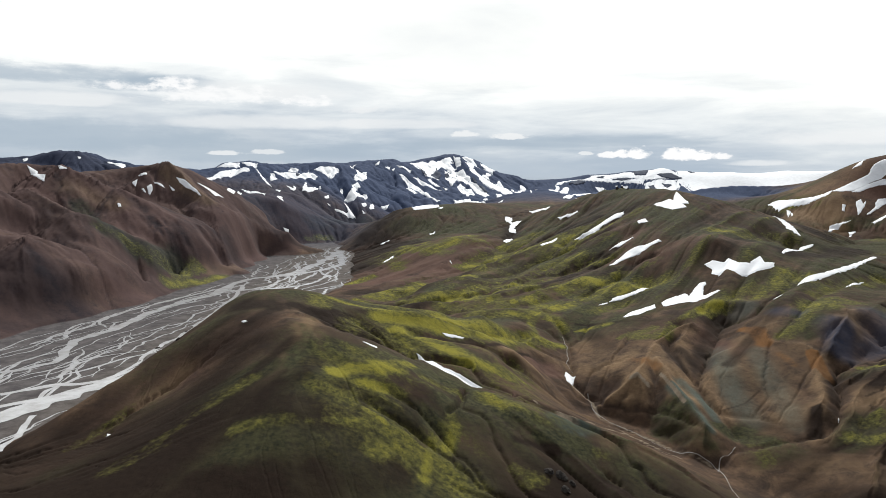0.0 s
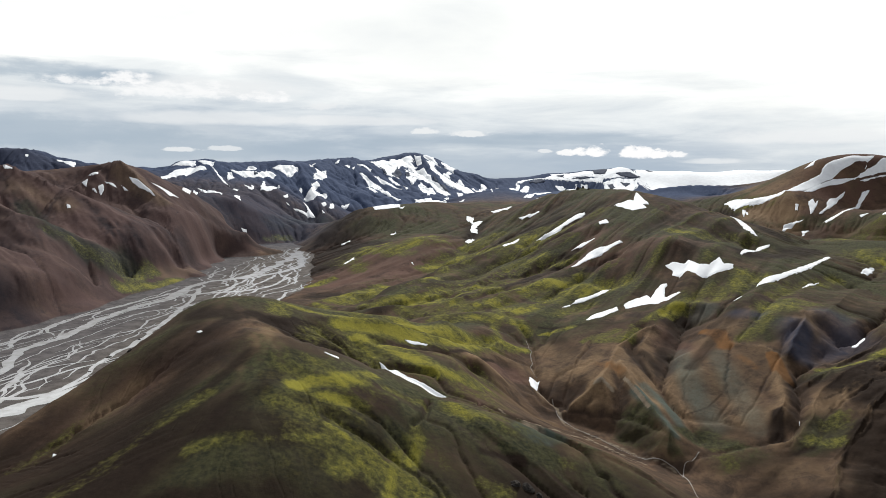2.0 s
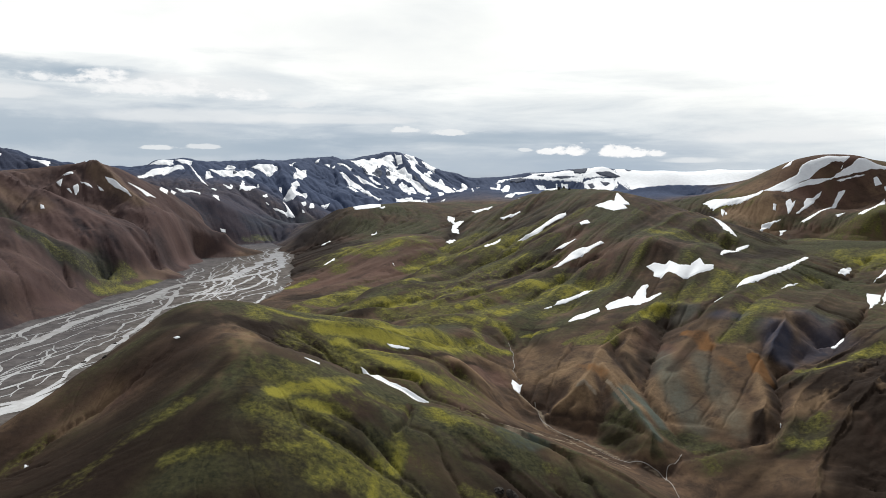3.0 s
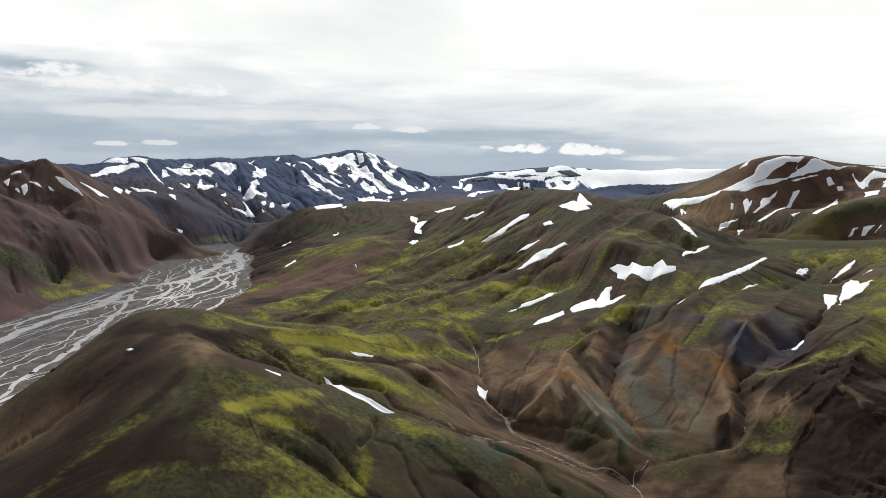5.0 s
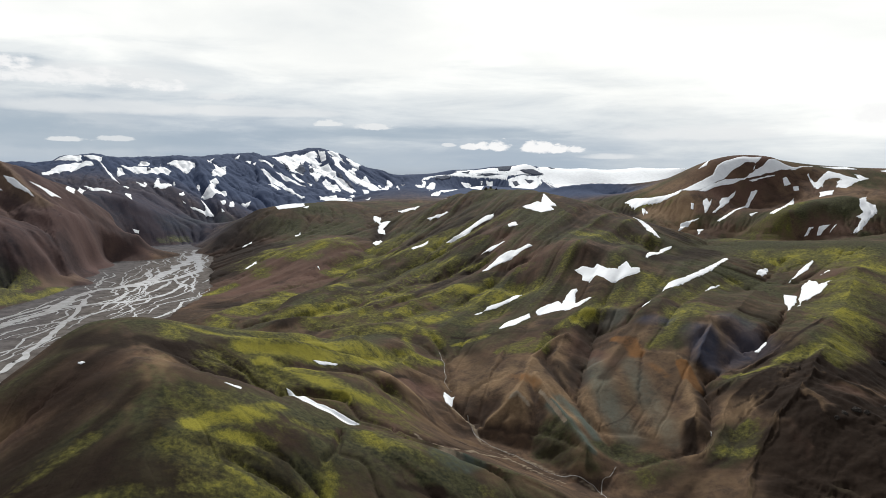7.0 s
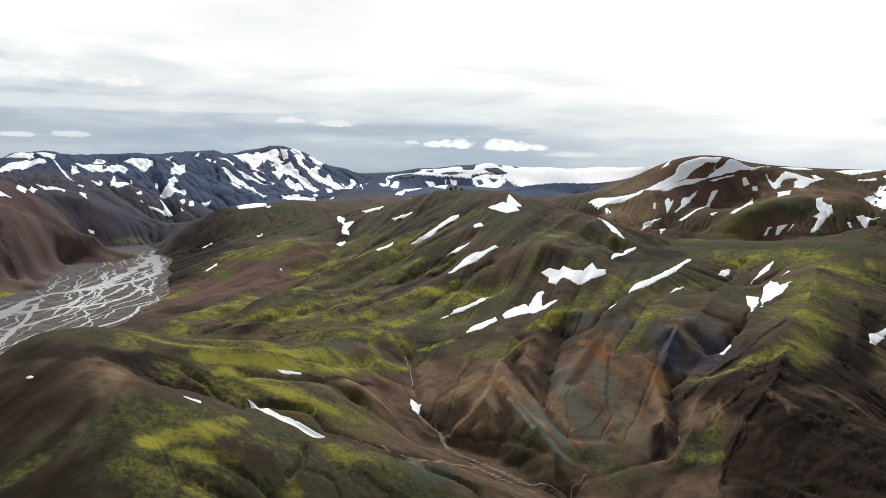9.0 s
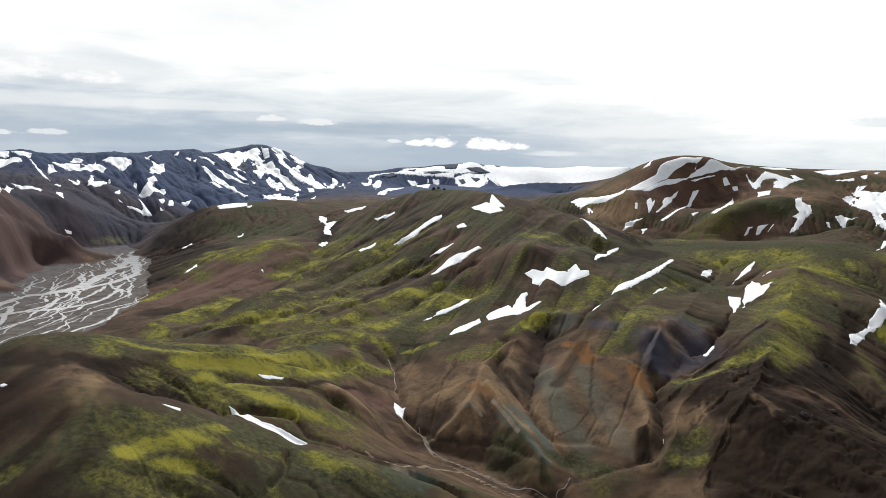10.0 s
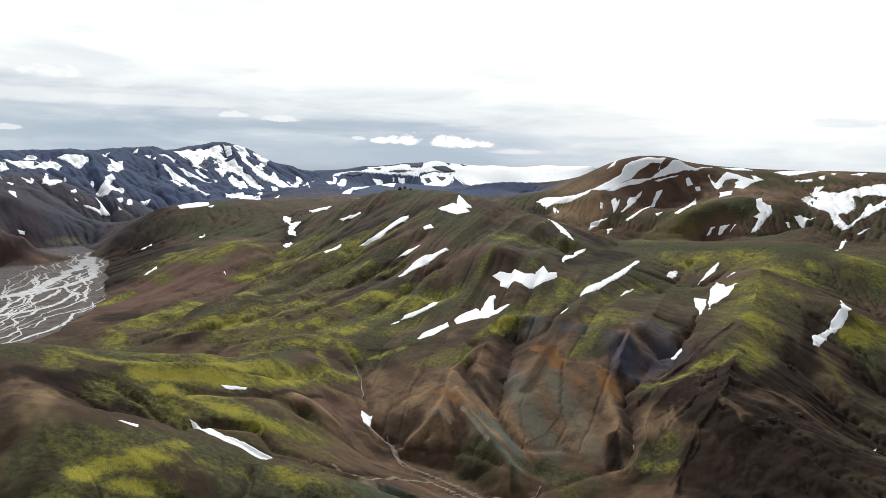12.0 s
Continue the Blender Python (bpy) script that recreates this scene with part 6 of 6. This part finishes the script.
snow_patch((99, 4070), (164, 4144), (196, 3934), (138, 3974))
snow_patch((56, 4021), (91, 3999), (96, 3875), (72, 3874))
snow_patch((207, 4082), (257, 4095), (295, 4102), (260, 3935), (227, 3936))
snow_patch((242, 3404), (267, 3362), (266, 3264), (243, 3302))
snow_patch((343, 3690), (348, 3429), (427, 4036), (454, 4020), (372, 3470), (354, 3266), (324, 3208))
snow_patch((383, 3393), (481, 3998), (340, 2821))
snow_patch((504, 4065), (520, 4043), (543, 4003), (507, 4048))
snow_patch((50, 3122), (116, 3151), (160, 2954), (151, 2446), (125, 2679), (94, 2944), (52, 3033))
snow_patch((169, 3102), (196, 3199), (172, 2848))
snow_patch((201, 2705), (230, 2768), (212, 2671))
snow_patch((626, 3954), (681, 4117), (705, 4113), (657, 3870), (560, 3449))
snow_patch((581, 4026), (616, 3999), (636, 4167), (657, 4120), (616, 3933), (580, 3888))
snow_patch((850, 4170), (914, 4168), (902, 3909), (988, 4174), (802, 3402), (776, 3492), (869, 4106))
snow_patch((1015, 4173), (857, 3449), (1047, 4156))
snow_patch((898, 3478), (927, 3428), (948, 3390), (965, 3360), (939, 3404), (922, 3435))
snow_patch((462, 2892), (628, 3491), (708, 3493), (604, 3297))
snow_patch((447, 2741), (605, 3300), (478, 2740))
snow_patch((541, 1704), (531, 1583), (497, 1588))
snow_patch((506, 1795), (530, 1761), (516, 1781))
snow_patch((1144, 2568), (1157, 2543), (1202, 2530), (1236, 2484), (1278, 2459), (1304, 2465), (1281, 2439), (1233, 2457), (1188, 2500), (1159, 2509), (1133, 2492))
snow_patch((1302, 2460), (1348, 2471), (1392, 2480), (1439, 2489), (1450, 2475), (1453, 2457), (1407, 2444), (1351, 2427), (1322, 2435))
snow_patch((1436, 2484), (1475, 2516), (1513, 2528), (1585, 2527), (1663, 2533), (1620, 2494), (1591, 2462), (1574, 2462), (1601, 2489), (1544, 2480), (1503, 2478), (1453, 2457))
snow_patch((1338, 2422), (1408, 2447), (1453, 2457), (1494, 2450), (1536, 2446), (1578, 2457), (1631, 2482), (1676, 2507), (1721, 2504), (1785, 2504), (1882, 2539), (1780, 2496), (1717, 2470), (1666, 2461), (1619, 2453), (1572, 2445), (1509, 2439), (1436, 2434), (1367, 2415))
snow_patch((1542, 2436), (1587, 2441), (1636, 2451), (1700, 2455), (1632, 2445), (1563, 2430))
snow_patch((1417, 2555), (1456, 2575), (1485, 2591), (1448, 2548))
snow_patch((1285, 2358), (1294, 2351), (1275, 2320), (1269, 2328))
snow_patch((1157, 2467), (1164, 2446), (1128, 2388))
snow_patch((1703, 2404), (1727, 2403), (1711, 2380), (1696, 2384))
snow_patch((2246, 2379), (2297, 2393), (2231, 2335), (2213, 2339))
snow_patch((2349, 2422), (2395, 2437), (2330, 2387))
snow_patch((2418, 2392), (2515, 2444), (2564, 2443), (2443, 2362))
snow_patch((1237, 1314), (1212, 1278), (1222, 1294))
snow_patch((622, 4137), (699, 4223), (770, 4260), (850, 4246), (913, 4232), (975, 4214), (1066, 4176), (1127, 4152), (1147, 4204), (1081, 4233), (990, 4278), (903, 4308), (824, 4283), (722, 4260), (648, 4205))
snow_patch((865, 4323), (972, 4344), (1076, 4352), (1118, 4313), (1197, 4347), (1225, 4324), (1285, 4346), (1322, 4328), (1337, 4282), (1361, 4225), (1326, 4161), (1234, 4175), (1155, 4194), (1065, 4238), (1010, 4257), (954, 4268), (886, 4262))
snow_patch((1133, 4149), (1201, 4177), (1256, 4161), (1315, 4159), (1311, 4058), (1235, 3955), (1042, 3539), (1104, 3931))

# ---- river and streams ----
def water_material():
    m, tree, N, shader = material("silty glacial water")
    place = N("NewGeometry").outputs["Position"]
    drift = N("TexNoise", Vector=place, Scale=0.06, Detail=6.0, Roughness=0.65).outputs["Fac"]
    f = N("MapRange", i0=drift, i1=0.4, i2=0.7).outputs[0]
    c = N("Mix", {"data_type": "RGBA"}, i0=f, i6=(0.46, 0.46, 0.46, 1), i7=(0.33, 0.32, 0.31, 1)).outputs[2]
    tree.links.new(c, shader.inputs["Base Color"])
    shader.inputs["Roughness"].default_value = 0.12
    shader.inputs["IOR"].default_value = 1.33
    ripple = N("TexNoise", Vector=place, Scale=0.9, Detail=4.0, Roughness=0.6).outputs["Fac"]
    tree.links.new(N("Bump", Strength=0.25, Distance=0.15, Height=ripple).outputs[0], shader.inputs["Normal"])
    return m


def brook_material():
    m, tree, N, shader = material("shallow brook over pale stones")
    place = N("NewGeometry").outputs["Position"]
    f = N("TexNoise", Vector=place, Scale=0.4, Detail=5.0, Roughness=0.7).outputs["Fac"]
    c = N("Mix", {"data_type": "RGBA"}, i0=f, i6=(0.12, 0.095, 0.075, 1), i7=(0.27, 0.24, 0.21, 1)).outputs[2]
    tree.links.new(c, shader.inputs["Base Color"])
    shader.inputs["Roughness"].default_value = 0.7
    return m


WATER, BROOK = water_material(), brook_material()


def curve_through(nodes, gap):
    """Evenly spaced points of a smooth line through nodes (x, y, half width)."""
    p = np.array(nodes, float)
    p = np.concatenate([[2 * p[0] - p[1]], p, [2 * p[-1] - p[-2]]])
    out = []
    for k in range(1, len(p) - 2):
        n = max(2, int(np.hypot(*(p[k + 1] - p[k])[:2]) / gap))
        t = (np.arange(n) / n)[:, None]
        out.append(p[k] + 0.5 * t * (p[k + 1] - p[k - 1] + t * (2 * p[k - 1] - 5 * p[k] + 4 * p[k + 1] - p[k + 2] + t * (3 * (p[k] - p[k + 1]) + p[k + 2] - p[k - 1]))))
    return np.concatenate(out + [p[-2:-1]])


def ribbon(name, nodes, level, mat, gap=6.0, wander=0.0, seed=0, across=2):
    """A strip of water along a line; level None lets it lie on the ground."""
    c = curve_through(nodes, gap)
    way = np.gradient(c[:, :2], axis=0)
    way /= np.linalg.norm(way, axis=1, keepdims=True) + 1e-9
    side = np.stack([-way[:, 1], way[:, 0]], -1)
    s = np.arange(len(c)) * gap
    c[:, :2] += side * (wander * (waves(s / 38.0, s * 0 + seed, seed) + 0.5 * waves(s / 13.0, s * 0 + seed, seed + 7)))[:, None]
    half = np.maximum(c[:, 2], 0.3)
    grid = []
    for k in range(across + 1):
        f = 2 * k / across - 1
        edge = half * (1 + 0.45 * waves(s / 17.0 + 9 * k, s * 0 + seed * 1.7, seed + 3 + k))
        xy = c[:, :2] + side * (f * edge)[:, None]
        z = ground_z(xy[:, 0], xy[:, 1]) + 0.35 - 0.1 * abs(f) if level is None else np.full(len(xy), level)
        grid.append(np.column_stack([xy, z]))
    grid = np.stack(grid, 1)
    n, w = grid.shape[:2]
    idx = np.arange(n * w).reshape(n, w)
    faces = np.stack([idx[:-1, :-1], idx[:-1, 1:], idx[1:, 1:], idx[1:, :-1]], -1).reshape(-1, 4)[:, ::-1]
    co = grid.reshape(-1, 3)
    base = co.mean(0)
    me = bpy.data.meshes.new(name)
    me.from_pydata((co - base).tolist(), [], faces.tolist())
    me.materials.append(mat)
    ob = new(name, me)
    ob.location = base
    return ob


BANK_FAR = np.array([(-560, 420), (-565, 600), (-560, 760), (-548, 894), (-534, 1000), (-507, 1116), (-475, 1239), (-426, 1420), (-438, 1603), (-448, 1853), (-452, 2158)], float)
BANK_NEAR = np.array([(-378, 420), (-356, 545), (-336, 640), (-321, 753), (-305, 850), (-268, 1000), (-222, 1200), (-184, 1420), (-200, 1682), (-272, 2108), (-325, 2200)], float)


def in_plain(u, y):
    """The place a share u of the way from the far to the near bank, at y."""
    a = np.interp(y, BANK_FAR[:, 1], BANK_FAR[:, 0])
    b = np.interp(y, BANK_NEAR[:, 1], BANK_NEAR[:, 0])
    return a + (b - a) * u


river = ribbon("water", [(-477, 770, 5), (-454, 793, 5), (-445, 830, 6), (-467, 900, 6), (-458, 965, 7), (-452, 1059, 7), (-440, 1175, 7), (-406, 1286, 9), (-395, 1458, 8),
                         (-332, 1520, 10), (-300, 1690, 11), (-282, 1917, 13), (-300, 2090, 11)], 0.39, WATER, 5.0, 5.0, 1)
tagged(river, "braided silty grey river on a gravel plain", "river", kind="structure")
BRAIDS = [
    [(-429, 690, 5), (-395, 718, 5), (-354, 735, 4), (-347, 793, 3), (-350, 900, 3), (-344, 965, 4), (-353, 1175, 4), (-383, 1384, 5)],
    [(-430, 560, 10), (-400, 610, 13), (-380, 648, 15), (-363, 690, 14), (-342, 730, 9), (-330, 770, 4)],
    [(-440, 640, 4), (-408, 655, 4), (-372, 692, 5), (-345, 760, 4), (-320, 840, 3)],
    [(-346, 545, 3), (-351, 580, 3), (-363, 630, 4)],
    [(-520, 900, 2.5), (-500, 1000, 2.5), (-490, 1120, 3), (-450, 1240, 4), (-420, 1330, 5)],
    [(-420, 1290, 5), (-360, 1330, 6), (-300, 1350, 6), (-250, 1420, 4), (-240, 1520, 4)],
    [(-330, 1500, 7), (-280, 1580, 7), (-240, 1680, 8), (-250, 1800, 9), (-275, 1950, 10)],
]
dice = random.Random(5)
for k in range(118):
    y0 = dice.choice((480, 560, 620, 700, 760, 850, 900, 1000, 1080, 1150, 1250, 1330, 1400, 1480, 1550, 1650, 1750, 1850)) + dice.uniform(-60, 60)
    span = dice.uniform(120, 330)
    u, drift = dice.uniform(0.06, 0.95), dice.uniform(-0.28, 0.28)
    wide = dice.uniform(0.7, 2.4) * (1 if y0 < 1200 else 1.25)
    nodes = []
    for q in range(5):
        y = y0 + span * q / 4
        if y < 2080:
            nodes.append((float(in_plain(np.clip(u + drift * q / 4 + dice.uniform(-0.05, 0.05), 0.03, 0.995), y)), y, wide * (0.35 if q in (0, 4) else dice.uniform(0.7, 1.3))))
    if len(nodes) > 2:
        BRAIDS.append(nodes)
for k, nodes in enumerate(BRAIDS):
    ob = ribbon("channel", nodes, 0.40 + 0.0012 * k, WATER, 4.0, 5.0 if k > 6 else 3.0, 10 + k)
    ob.parent = river
    ob.matrix_parent_inverse = Matrix.Translation(-river.location)

tagged(drape("glacier", [(1329, 4176), (1343, 4098), (1420, 3850), (1600, 3700), (1850, 3700), (2150, 3850), (2420, 4150), (2360, 4500), (1900, 4600), (1560, 4580), (1440, 4545)], 4.0, SNOW), "broad white glacier cap on the far highland", "glacier")
tagged(ribbon("stream", [(165, 800, 0.5), (165, 784, 0.4), (167, 763, 0.5), (185, 737, 0.4), (200, 720, 0.4), (212, 697, 0.4), (228, 685, 0.5), (245, 672, 0.4), (255, 653, 0.5), (249, 615, 0.4), (246, 585, 0.5)], None, BROOK, 2.0, 3.4, 3), "narrow pale stream winding down a brown gorge", "stream")
tagged(ribbon("stream", [(285, 683, 0.4), (274, 673, 0.4), (266, 669, 0.4), (255, 653, 0.4)], None, BROOK, 2.0, 3.4, 3), "short pale side stream in a brown gorge", "stream")
tagged(ribbon("stream", [(163, 965, 0.4), (160, 919, 0.4), (156, 898, 0.4), (149, 861, 0.4), (153, 850, 0.4)], None, BROOK, 2.0, 3.4, 3), "thin brook threading a mossy hollow", "stream")


# ---- rocks ----
def rock_material(name, low, high):
    m, tree, N, shader = material(name)
    place = N("NewGeometry").outputs["Position"]
    f = N("TexNoise", Vector=place, Scale=0.5, Detail=7.0, Roughness=0.7).outputs["Fac"]
    c = N("Mix", {"data_type": "RGBA"}, i0=N("MapRange", i0=f, i1=0.3, i2=0.7).outputs[0], i6=low, i7=high).outputs[2]
    tree.links.new(c, shader.inputs["Base Color"])
    shader.inputs["Roughness"].default_value = 0.9
    shader.inputs["Specular IOR Level"].default_value = 0.05
    tree.links.new(N("Bump", Strength=0.8, Distance=0.6, Height=f).outputs[0], shader.inputs["Normal"])
    return m


ROCK = rock_material("dark weathered lava rock", (0.018, 0.016, 0.015, 1), (0.070, 0.060, 0.052, 1))
# far rock; its blue repeats the haze painted on the mountains
HAZED_ROCK = rock_material("mountain rock with haze-blue tint", (0.026, 0.034, 0.056, 1), (0.115, 0.128, 0.165, 1))


def outcrop(*ring):
    """Bare rock that stands out of a snow field."""
    far = np.hypot(ring[0][0], ring[0][1])
    tagged(drape("rock_outcrop", ring, 2.0 + far * 0.0006, HAZED_ROCK), "dark bare rock tinted haze-blue, standing out of white snow", "rock", "rock outcrops in the snow fields")


outcrop((1113, 4330), (1196, 4343), (1212, 4314), (1171, 4253), (1117, 4271))
outcrop((718, 4203), (794, 4267), (820, 4230), (752, 4179))
outcrop((978, 4256), (1059, 4255), (1085, 4225), (1027, 4222))
outcrop((1233, 4230), (1322, 4237), (1367, 4179), (1298, 4158), (1245, 4188))
outcrop((1225, 4108), (1275, 4085), (1232, 4033))
outcrop((1147, 4104), (1180, 4105), (1176, 4044), (1149, 4039))
outcrop((894, 4297), (952, 4318), (929, 4279))
outcrop((1633, 4366), (1670, 4367), (1716, 4368), (1666, 4367), (1632, 4366))
outcrop((1443, 4347), (1489, 4341), (1448, 4298))
outcrop((-57, 3560), (-40, 3655), (-33, 3792), (-21, 3667), (-8, 3570), (-33, 3507), (-54, 3513))
outcrop((6, 3607), (25, 3713), (31, 3586), (16, 3540))
outcrop((-120, 3631), (-103, 3617), (-77, 3508), (-96, 3512))
outcrop((172, 3505), (198, 3479), (210, 3365), (188, 3431))
outcrop((-590, 2953), (-575, 2958), (-572, 2924), (-583, 2917))
outcrop((142, 3630), (155, 3600), (167, 3536), (149, 3561))
outcrop((1961, 2116), (1992, 2133), (1930, 2072))


def rock(name, x, y, size, tall, seed, label):
    """A craggy block half sunk in the ground: a ball cut by random planes and roughened."""
    pick = random.Random(seed)
    bm = bmesh.new()
    bmesh.ops.create_icosphere(bm, subdivisions=4, radius=1.0)
    cuts = []
    for k in range(11):
        v = Vector((pick.uniform(-1, 1), pick.uniform(-1, 1), pick.uniform(-0.5, 1))).normalized()
        cuts.append((v, pick.uniform(0.55, 0.85)))
    for v in bm.verts:
        p = v.co.copy()
        for way, deep in cuts:
            over = p.dot(way) - deep
            if over > 0:
                p -= way * over * 0.92
        p += v.co * 0.10 * noise.fractal(p * 2.3 + Vector((seed, 0, 0)), 0.6, 2.0, 5)
        v.co = Vector((p.x * size, p.y * size, p.z * tall))
    me = bpy.data.meshes.new(name)
    bm.to_mesh(me)
    bm.free()
    me.materials.append(ROCK)
    ob = new(name, me)
    ob.location = (x, y, float(ground_z(np.array([x]), np.array([y]))[0]) - tall * 0.2)
    ob.rotation_euler = (0, 0, pick.uniform(0, 6.28))
    return tagged(ob, label, "rock", "dark rocks on the slopes")


rock("rock_spire", 459, 1933, 5, 11, 1, "thin dark rock spire on a hill crest")
rock("rock_spire", 474, 1940, 4, 8, 2, "thin dark rock spire on a hill crest")
rock("rock_spire", 482, 1915, 5, 6, 3, "thin dark rock spire on a hill crest")
rock("rock_outcrop", 80, 530, 5, 4, 4, "dark lava outcrop beside a mossy ledge")
rock("rock_outcrop", 89, 531, 6, 5, 5, "dark lava outcrop beside a mossy ledge")
rock("rock_outcrop", 96, 527, 4, 3.5, 6, "dark lava outcrop beside a mossy ledge")
rock("rock_outcrop", 90, 515, 5, 4, 7, "dark lava outcrop beside a mossy ledge")
rock("boulder", -350, 879, 4, 3, 8, "dark boulder on a steep brown flank")
rock("boulder", -248, 674, 3, 2.5, 9, "dark boulder on a steep brown flank")
rock("boulder", -347, 971, 3, 2.5, 10, "dark boulder on a steep brown flank")
rock("boulder", -346, 818, 2.5, 2, 11, "dark boulder on a steep brown flank")
rock("rock_outcrop", 513, 666, 4, 4, 12, "black crag jutting from a brown cliff")
rock("rock_outcrop", 530, 671, 5, 4, 13, "black crag jutting from a brown cliff")
rock("rock_outcrop", 536, 665, 4, 4, 14, "black crag jutting from a brown cliff")
rock("rock_outcrop", 499, 659, 3, 3, 15, "black crag jutting from a brown cliff")
rock("rock_outcrop", 716, 850, 6, 5, 16, "black crag jutting from a brown cliff")
rock("rock_outcrop", 726, 851, 5, 5, 17, "black crag jutting from a brown cliff")
rock("rock_outcrop", 595, 703, 6, 4, 18, "black crag jutting from a brown cliff")
rock("rock_outcrop", 724, 775, 6, 5, 19, "black crag jutting from a brown cliff")
